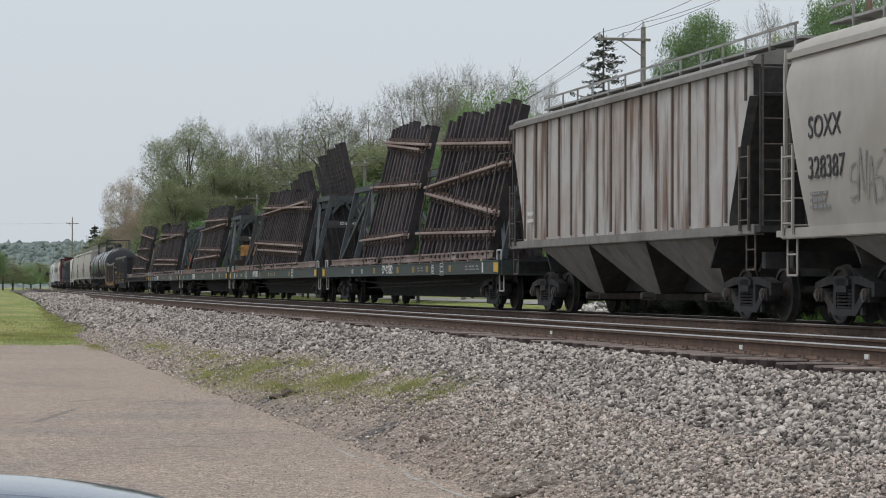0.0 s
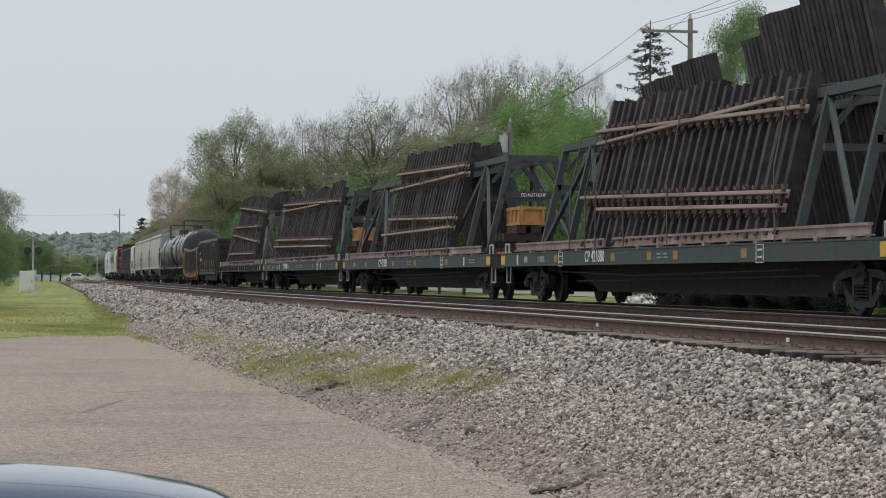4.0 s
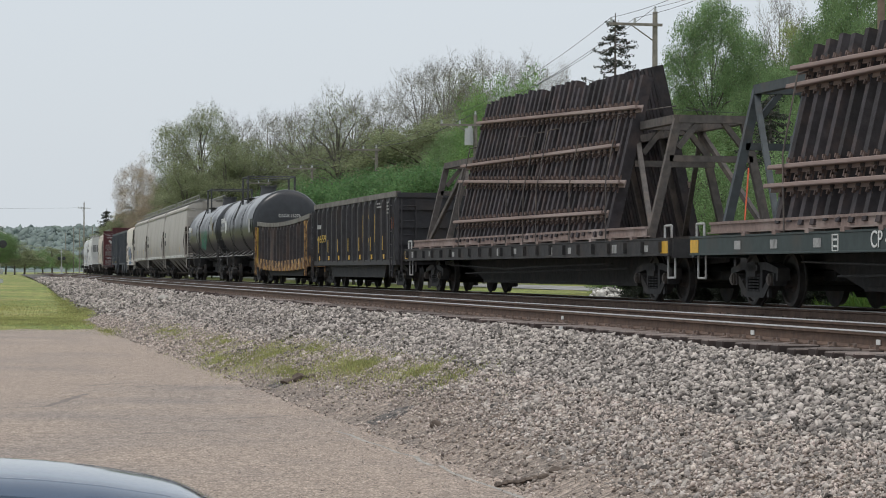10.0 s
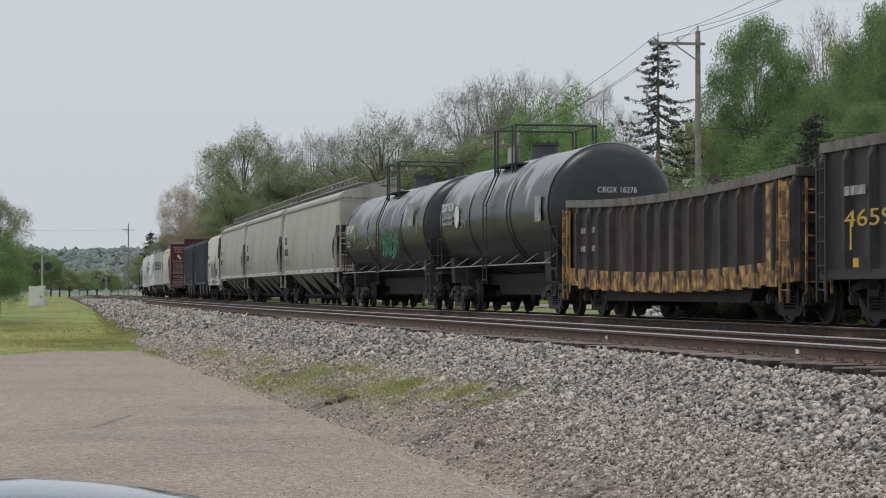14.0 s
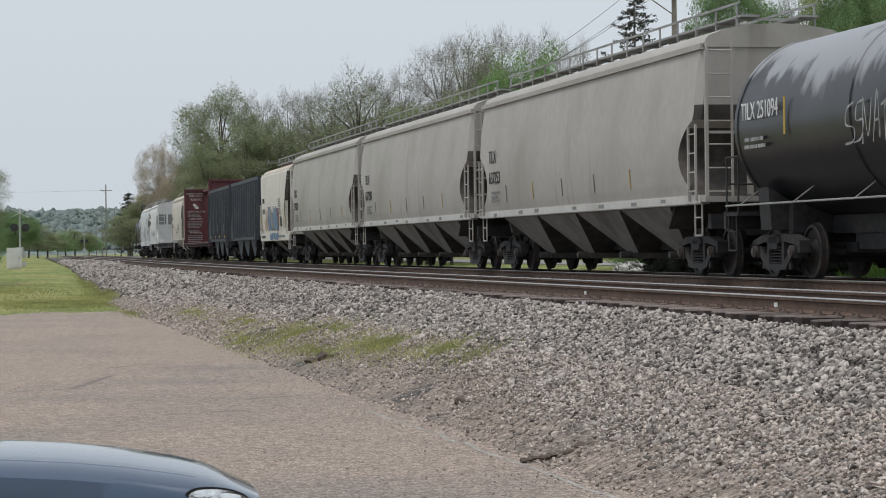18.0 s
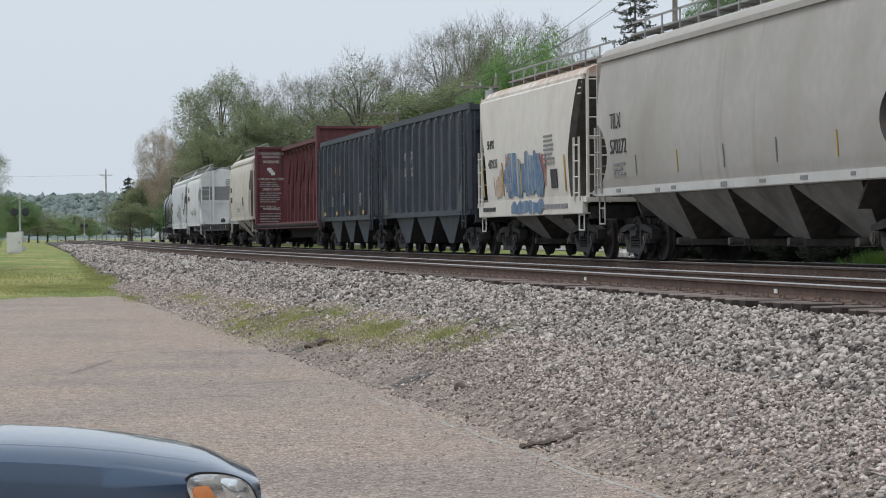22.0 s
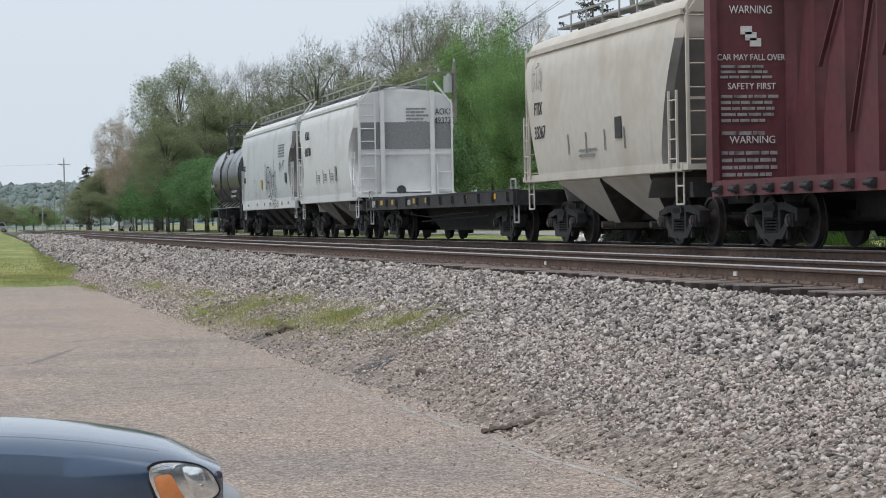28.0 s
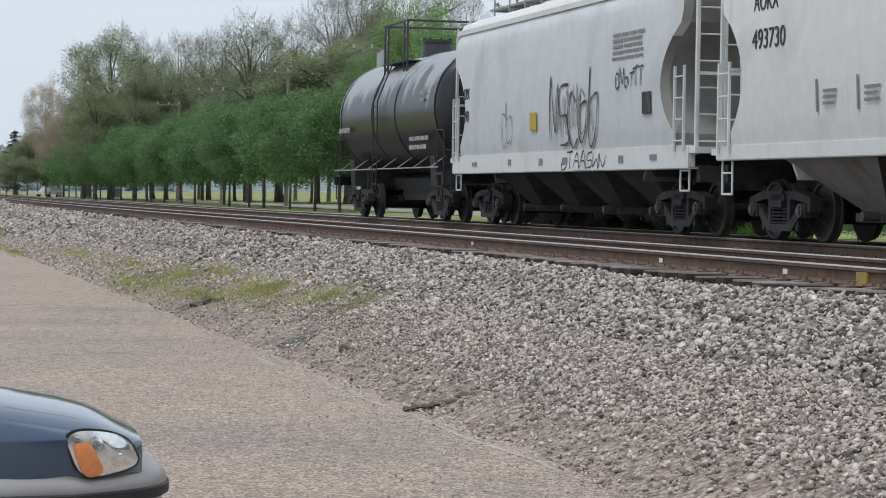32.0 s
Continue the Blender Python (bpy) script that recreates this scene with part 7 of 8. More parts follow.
    if corners is not None:
        corners = corners * np.array([kx, kx, kz])
        leaf_mesh("crown", corners, mat, root)
    wood.v = [Vector((v.x * kx, v.y * kx, v.z * kz)) for v in wood.v]
    wood.part("trunk", bark, root, True)
    return root


def spruce(name, label, height, wide, seed, whorls=18):
    """A ragged spruce: whorls of single boughs that droop and lift at their tips, with sky between them."""
    rng, nrg = random.Random(seed), np.random.default_rng(seed)
    root = thing(name, label, "tree", "trees")
    bm = bmesh.new()
    bar(bm, (0, 0, -0.3), (0, 0, height), 0.4, 0.05, 8)
    part("trunk", bm, M["bark"], root)
    boughs, spots = Soup(), []
    for i in range(whorls):
        depth = height * 0.04 + height * 0.8 * (i / (whorls - 1)) ** 1.05
        reach = 0.2 + wide / 2 * (1 - math.exp(-depth * 3.2 / height))
        for k in range(8):
            a = k * 0.785 + i * 0.4 + rng.uniform(-0.35, 0.35)
            r = reach * rng.uniform(0.5, 1.15)
            d = Vector((math.cos(a), math.sin(a), 0))
            top = Vector((0, 0, height - depth + rng.uniform(-0.25, 0.25)))
            m = top + d * r * 0.55 + Vector((0, 0, -0.2 * r))
            e = top + d * r + Vector((0, 0, -0.2 * r + 0.1 * r))
            boughs.tube(top, m, 0.07, 0.05, 4)
            boughs.tube(m, e, 0.05, 0.02, 4)
            for j in range(int(6 + r * 10)):
                g = rng.uniform(0.18, 1.0)
                q = top.lerp(m, g / 0.55) if g < 0.55 else m.lerp(e, (g - 0.55) / 0.45)
                spots.append(q + Vector((rng.gauss(0, 0.07), rng.gauss(0, 0.07), rng.uniform(-0.1, 0.02))))
    boughs.part("branchwork", M["bark"], root)
    leaf_mesh("needles", leaves_at(nrg, spots, 5, 0.1, 0.055, 1.0), M["needle"], root)
    return root


KINDS = {
    "green": tree("tree", "broad tree in full fresh green leaf", 16, 12, 1.5, M["leaf_green"], M["bark"], 1, 24, 12, 250, 0.075),
    "bright": tree("tree", "rounded tree in bright spring green leaf", 14, 13, 1.2, M["leaf_bright"], M["bark"], 2, 26, 12, 240, 0.075, puff=0.19),
    "oak": tree("tree", "upright domed tree in dense green leaf", 16, 10, 2.5, M["leaf_green"], M["bark"], 12, 24, 13, 250, 0.062, puff=0.19, lobe=0.36),
    "olive": tree("tree", "tall tree in thin olive spring leaf", 17, 10, 1.5, M["leaf_olive"], M["bark"], 3, 22, 12, 160, 0.075, 2, puff=0.2),
    "spring": tree("tree", "spreading tree with bare tips and young olive leaves", 18, 12, 2.0, M["leaf_olive"], M["bark"], 4, 26, 12, 130, 0.078, 3, puff=0.2, gauge=1.3, lobe=0.38),
    "bare": tree("tree", "bare grey tree with a haze of buds", 18, 9.5, 3.0, M["leaf_grey"], M["bark_pale"], 5, 26, 11, 30, 0.06, 5, puff=0.22, gauge=1.25, lobe=0.4),
    "limbed": tree("tree", "half-bare tree with dark spreading limbs", 16, 10.5, 2.5, M["leaf_olive"], M["bark"], 6, 24, 10, 36, 0.07, 5, puff=0.2, gauge=1.5, lobe=0.4),
    "yellow": tree("tree", "slim tree in yellow-green spring leaf", 14, 9, 1.5, M["leaf_yellow"], M["bark"], 7, 18, 10, 170, 0.07, 1),
    "tan": tree("tree", "tree covered in pale brown blossom", 15, 13, 2.0, M["leaf_tan"], M["bark_pale"], 8, 22, 11, 130, 0.07, 2, puff=0.18, gauge=1.2),
    "street": tree("street_tree", "small round dark green tree on a bare trunk", 4.6, 5.6, 1.0, M["leaf_dark"], M["bark"], 9, 22, 9, 150, 0.055, puff=0.2),
    "shade_shrub": tree("evergreen_shrub", "dense shrub with shade painted into its leaves, added beside the tracks", 2.0, 2.6, 0.05, M["leaf_shaded"], M["bark"], 15, 22, 9, 150, 0.032, puff=0.2),
    "shrub": tree("shrub", "dense green leafy shrub", 4.0, 5.0, 0.1, M["leaf_green"], M["bark"], 10, 24, 10, 190, 0.032, puff=0.19),
}
SIZES = {"green": (16, 12), "bright": (14, 13), "oak": (16, 10), "olive": (17, 10), "spring": (18, 12), "bare": (18, 9.5), "limbed": (16, 10.5), "yellow": (14, 9), "tan": (15, 13), "street": (4.6, 5.6), "shrub": (4, 5), "shade_shrub": (2.0, 2.6)}
used = set()


def plant(kind, side, distance, height, width, turn):
    """Sets a tree out: side is its sideways place per metre of distance."""
    y = distance
    x = side * y
    h, w = SIZES[kind]
    m = pose(x, y, lie(x, y) - 0.05, 0, 0, turn) @ Matrix.Diagonal((width / w, width / w, height / h, 1))
    ob = copy_thing(KINDS[kind], m) if kind in used else KINDS[kind]
    used.add(kind)
    ob.matrix_basis = m
    return ob


# kind, sideways per metre, distance, top above the eye per metre of distance, width
WOOD = [
    ("tan", 0.0826, 330, 0.0502, 7.8), ("tan", 0.089, 305, 0.0375, 8), ("tan", 0.0985, 290, 0.043, 8), ("tan", 0.0785, 350, 0.026, 7), ("olive", 0.0745, 345, 0.024, 6),
    ("spring", 0.1105, 260, 0.0715, 11.8), ("olive", 0.104, 245, 0.047, 9), ("olive", 0.121, 248, 0.055, 9), ("limbed", 0.0985, 275, 0.06, 7),
    ("bare", 0.1395, 300, 0.0695, 8.5), ("olive", 0.135, 250, 0.058, 8), ("bare", 0.149, 285, 0.0705, 8), ("olive", 0.1505, 252, 0.056, 8.5), ("bare", 0.126, 290, 0.0675, 7),
    ("limbed", 0.171, 205, 0.0805, 10.5), ("limbed", 0.1595, 238, 0.0745, 8.5), ("olive", 0.165, 240, 0.056, 9), ("bare", 0.178, 262, 0.077, 8), ("olive", 0.183, 225, 0.054, 8),
    ("bare", 0.192, 265, 0.0785, 8.5), ("green", 0.199, 205, 0.053, 8.8), ("bare", 0.207, 246, 0.0915, 8.5), ("bare", 0.219, 240, 0.0957, 9), ("olive", 0.2265, 252, 0.0895, 8.5), ("bare", 0.2395, 255, 0.0978, 8.5), ("limbed", 0.231, 246, 0.093, 8),
    ("olive", 0.212, 225, 0.062, 8), ("bright", 0.2495, 150, 0.0905, 8.8), ("bright", 0.264, 142, 0.074, 7), ("green", 0.225, 180, 0.063, 8.2), ("green", 0.237, 152, 0.056, 7),
    ("bare", 0.2557, 225, 0.0968, 6.5), ("bare", 0.27, 235, 0.093, 6.5), ("green", 0.277, 140, 0.058, 6.1), ("olive", 0.28, 172, 0.067, 6.5), ("bare", 0.284, 228, 0.082, 6),
    ("yellow", 0.3125, 150, 0.08, 5), ("olive", 0.3, 165, 0.055, 6), ("yellow", 0.327, 152, 0.078, 5.5),
    ("oak", 0.3436, 140, 0.1265, 6.9), ("green", 0.364, 148, 0.111, 7), ("bare", 0.378, 165, 0.1285, 5.5), ("yellow", 0.387, 150, 0.117, 6.5), ("green", 0.374, 132, 0.095, 7),
    ("green", 0.4035, 138, 0.1325, 7), ("olive", 0.396, 142, 0.112, 6.3), ("green", 0.42, 120, 0.1385, 7.7),
    ("green", 0.4499, 112, 0.149, 8.5), ("green", 0.4901, 105, 0.149, 8.5), ("yellow", 0.4357, 108, 0.1134, 6), ("green", 0.5251, 100, 0.1486, 8.5), ("olive", 0.4728, 120, 0.1207, 8),
    ("green", 0.345, 160, 0.072, 7), ("green", 0.3992, 105, 0.0878, 6), ("green", 0.43, 100, 0.09, 6.5),
    ("green", -0.004, 112, 0.028, 5.0), ("spring", 0.004, 118, 0.042, 3.4), ("green", 0.021, 260, 0.018, 6.5), ("olive", 0.03, 400, 0.012, 8), ("shrub", 0.0385, 470, 0.009, 9), ("olive", 0.046, 480, 0.010, 10),
    ("shrub", 0.052, 490, 0.008, 8), ("olive", 0.0655, 450, 0.016, 7), ("olive", 0.0705, 430, 0.02, 7), ("olive", 0.042, 520, 0.008, 10),
    ("shrub", -0.0085, 110, 0.03, 5), ("shrub", 0.013, 300, 0.013, 7), ("olive", 0.026, 430, 0.009, 9), ("olive", 0.034, 450, 0.008, 10),
    ("green", -0.03, 160, 0.03, 8), ("green", -0.06, 140, 0.03, 8),
]
for i, (kind, side, far, rise, width) in enumerate(WOOD):
    plant(kind, side, far, rise * far + 0.57 - lie(side * far, far), width, i * 67 % 360)
# a lower storey fills the wood: sideways per metre, rise per metre
SKYLINE = [(0.072, 0.022), (0.083, 0.045), (0.11, 0.068), (0.14, 0.066), (0.18, 0.075), (0.215, 0.092), (0.245, 0.09), (0.28, 0.065), (0.295, 0.055), (0.315, 0.06), (0.33, 0.09), (0.34, 0.11), (0.42, 0.125), (0.6, 0.13)]
rnd = random.Random(31)
side = 0.07
while side < 0.56:
    far = step(side, [(0.07, 340), (0.16, 235), (0.24, 185), (0.33, 150), (0.45, 112), (0.6, 90)]) * rnd.uniform(0.96, 1.2)
    kind = rnd.choice(("olive", "olive", "spring", "bare", "tan") if side < 0.13 else ("olive", "green", "spring", "olive") if side < 0.24 else ("green", "bright", "green", "green", "olive"))
    rise = step(side, SKYLINE) * rnd.uniform(0.55, 0.8)
    plant(kind, side, far, rise * far + 0.8, rise * far * rnd.uniform(0.9, 1.15) + 4, rnd.uniform(0, 360))
    side += rnd.uniform(0.012, 0.018)
# the row of small street trees, and shrubs before the spruce
rnd = random.Random(14)
y = 114.0
while y < 345:
    x = 24.2 + bend(y) + rnd.uniform(-0.6, 0.6)
    big = step(y, [(110, 1.3), (150, 1.48), (345, 1.55)])
    plant("street", x / y, y, 4.6 * big * rnd.uniform(0.9, 1.1), 5.6 * big * rnd.uniform(0.9, 1.15), rnd.uniform(0, 360))
    y += rnd.uniform(7.5, 10)
for k, (x, y, h, w) in enumerate(((25.5, 84, 4.6, 6), (26.5, 78, 5.2, 6), (27.5, 88, 5.6, 6), (28.5, 72, 5.0, 6.5), (29.0, 64, 4.2, 6), (31, 80, 5.5, 7), (33.5, 70, 6, 7), (35, 62, 6.5, 7), (33, 92, 5.0, 7), (36, 54, 6, 7))):
    plant("shrub", x / y, y, h, w, k * 50)
for k in range(16):                     # low brush behind the far track
    y = 38 + k * 2.1 + rnd.uniform(-0.6, 0.6)
    plant("shrub", rnd.uniform(20.0, 22.6) / y, y, rnd.uniform(1.1, 1.9), rnd.uniform(2.6, 3.6), rnd.uniform(0, 360))
for k in range(17):                     # added dark shrubs: shade beyond the train put into the leaf colour
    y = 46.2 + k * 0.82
    plant("shade_shrub", (18.6 + 0.35 * (k % 3) + rnd.uniform(-0.1, 0.1)) / y, y, rnd.uniform(1.2, 1.45), rnd.uniform(2.1, 2.5), rnd.uniform(0, 360))
fir = spruce("spruce", "dark ragged spruce with drooping boughs", 13.9, 6.4, 3)
fir.matrix_basis = pose(32.9, 110.3, lie(32.9, 110.3) - 0.1)
small = spruce("spruce", "small dark spruce beside the street", 7.5, 4.0, 4)
small.matrix_basis = pose(26.6, 386, lie(26.6, 386) - 0.1) @ Matrix.Diagonal((1.3, 1.3, 1.5, 1))
small = spruce("spruce", "dark young spruce among the trees", 8.0, 4.6, 5)
small.matrix_basis = pose(31.7, 85, lie(31.7, 85) - 0.1)

# ---------------------------------------------------------------- poles and wires
def pole(x, y, top, arm_z=None, arm=(-2.2, 0.3), mat="pole_wood", can=False, girth=0.34, label="weathered timber utility pole with a cross-arm"):
    z0 = lie(x, y) - 0.2
    root = thing("utility_pole", label, "pole", "utility poles", m=pose(x, y, z0))
    bm = bmesh.new()
    bar(bm, (0, 0, 0), (0, 0, top - z0), girth, girth * 0.65, 10)
    part("post", bm, M[mat], root, smooth=40)
    if arm_z:
        z = arm_z - z0
        bm = bmesh.new()
        bar(bm, (arm[0], -0.12, z), (arm[1], -0.12, z), 0.12, 0.1)
        bar(bm, (arm[0] * 0.55, -0.12, z), (0, -0.12, z - 0.8), 0.05, 0.04)
        beam = part("cross_arm", bm, M["pole_wood"], root)
        for px in (arm[0] + 0.1, arm[0] * 0.45):
            bm = bmesh.new()
            disc(bm, (px, -0.12, z + 0.16), (0, 0, 1), 0.07, 0.22, 8, 0.05)
            part("insulator", bm, M["can_grey"], beam)
        bm = bmesh.new()
        disc(bm, (0, 0, top - z0 + 0.12), (0, 0, 1), 0.07, 0.26, 8, 0.05)
        part("insulator", bm, M["can_grey"], root)
    if can:
        bm = bmesh.new()
        disc(bm, (-0.42, -0.1, top - z0 - 1.3), (0, 0, 1), 0.26, 1.0, 14)
        disc(bm, (-0.36, -0.1, top - z0 - 0.75), (0, 0, 1), 0.12, 0.2, 8)
        part("transformer", bm, M["can_grey"], root, "grey transformer can")
    return root


POLES = [(31.0, 72.5, 13.0, 12.4), (31.4, 99.0, 12.35, 11.75), (31.0, 133.0, 9.9, 9.3), (31.0, 165.0, 9.6, 9.45), (31.0, 195.0, 9.46, 9.35), (31.0, 222.0, 9.25, 9.1)]
for i, (x, y, top, arm_z) in enumerate(POLES):
    pole(x, y, top, arm_z, mat="brown_pole" if i == 0 else "pole_wood", can=i == 2)
pole(26.7, 450, 13.7, 12.6, (-1.2, 1.2))
for k, (side, y, top) in enumerate(((0.0515, 520, 9), (0.055, 480, 9.5), (0.0575, 440, 8.5), (0.063, 400, 8.0))):
    pole(side * y, y, top, None, mat="pole_wood", label="thin grey pole by the far street", girth=0.22)


def wire(a, b, sag, name="wire", r=0.011):
    bm = bmesh.new()
    a, b = Vector(a), Vector(b)
    side = (b - a).cross(Vector((0, 0, 1))).normalized()
    rings = []
    for i in range(17):
        f = i / 16
        p = a.lerp(b, f) - Vector((0, 0, 4 * sag * f * (1 - f)))
        rings.append([tuple(p + side * r * math.cos(k * 1.2566) + Vector((0, 0, r * math.sin(k * 1.2566)))) for k in range(5)])
    loft(bm, rings)
    return solid(name, bm, M["wire"], "thin dark overhead wire between poles", "wire", "overhead wires")


for (x0, y0, t0, a0), (x1, y1, t1, a1) in zip(POLES, POLES[1:]):
    for dx, dz in ((-2.1, 0.28), (-1.0, 0.28)):
        wire((x0 + dx, y0 - 0.12, a0 + dz), (x1 + dx, y1 - 0.12, a1 + dz), 0.5)
    wire((x0, y0, t0 + 0.2), (x1, y1, t1 + 0.2), 0.5)
for dx, dz in ((-2.1, 0.28), (-1.0, 0.28), (0, 0.8)):
    wire((31.0 + dx, 72.4, 12.4 + dz), (31.0 + dx, 40, 12.6 + dz), 0.5)
wire((31.4, 99, 8.0), (45, 78, 7.6), 0.6)
wire((31.4, 99, 5.6), (48, 84, 5.8), 0.8)
wire((26.7, 450, 12.7), (-40, 455, 14.5), 1.0)
bm = bmesh.new()
bar(bm, (29.3, 71.8, lie(29.3, 71.8)), (29.3, 71.8, lie(29.3, 71.8) + 2.6), 0.09, None, 8)
solid("guard_post", bm, M["yellow_mark"], "slim yellow guard post beside a pole", "post")
# a street lamp on a short pole before the spruce
lamp = thing("street_lamp", "grey street lamp on a curved arm", "street lamp", m=pose(31.0, 104, lie(31, 104)))
bm = bmesh.new()
bar(bm, (0, 0, 0), (0, 0, 7.4), 0.26, 0.2, 8)
part("post", bm, M["brown_pole"], lamp)
bm = bmesh.new()
rod(bm, [(0, 0, 7.0), (-0.4, -0.1, 7.25), (-0.9, -0.2, 7.25)], 0.06)
part("arm", bm, M["can_grey"], lamp)
bm = bmesh.new()
disc(bm, (-1.05, -0.2, 7.02), (0, 0, 1), 0.3, 0.4, 14, 0.16)
part("shade", bm, M["can_grey"], lamp)

# a house among the trees
house = thing("house", "brown brick house with a low dark roof", "house", m=pose(45.5, 138, lie(45.5, 138) - 0.1))
bm = bmesh.new()
box(bm, (0, 0, 2.6), (9, 7, 5.4))
part("wall", bm, M["brick_brown"], house)
bm = bmesh.new()
loft(bm, [[(-5, -4, 5.2), (5, -4, 5.2), (5, 4, 5.2), (-5, 4, 5.2)], [(-3, -0.2, 8.2), (3, -0.2, 8.2), (3, 0.2, 8.2), (-3, 0.2, 8.2)]])
part("roof", bm, M["brown_wood"], house)
bm = bmesh.new()
box(bm, (-2.6, -1.2, 7.6), (0.9, 0.5, 0.5))
part("vent", bm, M["white_paint"], house)
for k in (-2.4, 0.2, 2.6):
    bm = bmesh.new()
    box(bm, (k, -3.52, 3.4), (1.1, 0.08, 1.4))
    win = part("window", bm, M["white_mark"], house)
    bm = bmesh.new()
    box(bm, (k, -3.57, 3.4), (0.9, 0.03, 1.2))
    part("pane", bm, M["dark_glass"], win)

# ---------------------------------------------------------------- the level crossing, far along
box_root = thing("relay_cabinet", "white metal relay cabinet by the level crossing", "cabinet", m=pose(3.0, 150, lie(3, 150)))
bm = bmesh.new()
box(bm, (0, 0, 0.68), (0.95, 0.8, 1.36))
part("body", bm, M["white_paint"], box_root)
bm = bmesh.new()
box(bm, (0.0, -0.42, 0.7), (0.8, 0.03, 1.2))
door = part("door", bm, M["white_paint"], box_root)
bm = bmesh.new()
box(bm, (0.3, -0.45, 0.7), (0.04, 0.04, 0.16))
part("handle", bm, M["dark_steel"], door)
bm = bmesh.new()
box(bm, (0.62, 0, 0.9), (0.28, 0.3, 0.34))
part("meter_box", bm, M["can_grey"], box_root)


def flasher(x, y, gate=True):
    root = thing("crossing_signal", "level crossing signal with lamps and black hoods", "crossing signal", "crossing signals", m=pose(x, y, lie(x, y)))
    bm = bmesh.new()
    bar(bm, (0, 0, 0), (0, 0, 4.4), 0.14, None, 8)
    part("mast", bm, M["can_grey"], root)
    for s in (-1, 1):
        bm = bmesh.new()
        disc(bm, (s * 0.42, -0.1, 2.9), (0, 1, 0), 0.3, 0.06, 14)
        disc(bm, (s * 0.42, -0.22, 2.9), (0, 1, 0), 0.14, 0.2, 12)
        part("lamp_hood", bm, M["black_paint"], root)
        bm = bmesh.new()
        bar(bm, (-0.7, -0.08, 4.0 - s * 0.35), (0.7, -0.08, 4.0 + s * 0.35), 0.03, 0.22)
        part("crossbuck", bm, M["white_paint"], root)
    bm = bmesh.new()
    box(bm, (0, 0, 1.1), (0.5, 0.5, 0.7))
    box(bm, (0, 0, 0.15), (0.9, 0.9, 0.3))
    part("gate_motor", bm, M["can_grey"], root)
    return root


flasher(0.0225 * 175, 175)
flasher(0.072 * 390, 390)
flasher(0.0498 * 410, 410)

# hills that close the valley
def hill_z(x, y):
    k = step(y, [(900, 0.0), (1200, 0.35), (1500, 0.75), (1800, 1.0), (2300, 0.9)])
    return -0.5 + 31 * k * (1 + 0.35 * noise.noise(Vector((x * 0.003, y * 0.002, 1))) + 0.1 * noise.noise(Vector((x * 0.02, y * 0.01, 4)))) * (1 + max(x, 0) * 0.0007)


bm = bmesh.new()
rows = [[bm.verts.new((-1500 + i * 45, y, hill_z(-1500 + i * 45, y))) for i in range(71)] for y in (900, 1050, 1200, 1350, 1500, 1650, 1800, 2050, 2300)]
for a, b in zip(rows, rows[1:]):
    for i in range(70):
        bm.faces.new((a[i], a[i + 1], b[i + 1], b[i]))


def on_hill(rng, count):
    y = 930 + 900 * rng.random(count) ** 0.8
    x = -110 + (0.14 * y + 110) * rng.random(count)
    return np.array([(p, q, hill_z(p, q) + 1.0) for p, q in zip(x, y)])


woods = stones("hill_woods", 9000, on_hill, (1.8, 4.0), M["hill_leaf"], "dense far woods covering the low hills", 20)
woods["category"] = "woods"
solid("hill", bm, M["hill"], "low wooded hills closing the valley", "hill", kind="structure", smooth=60)


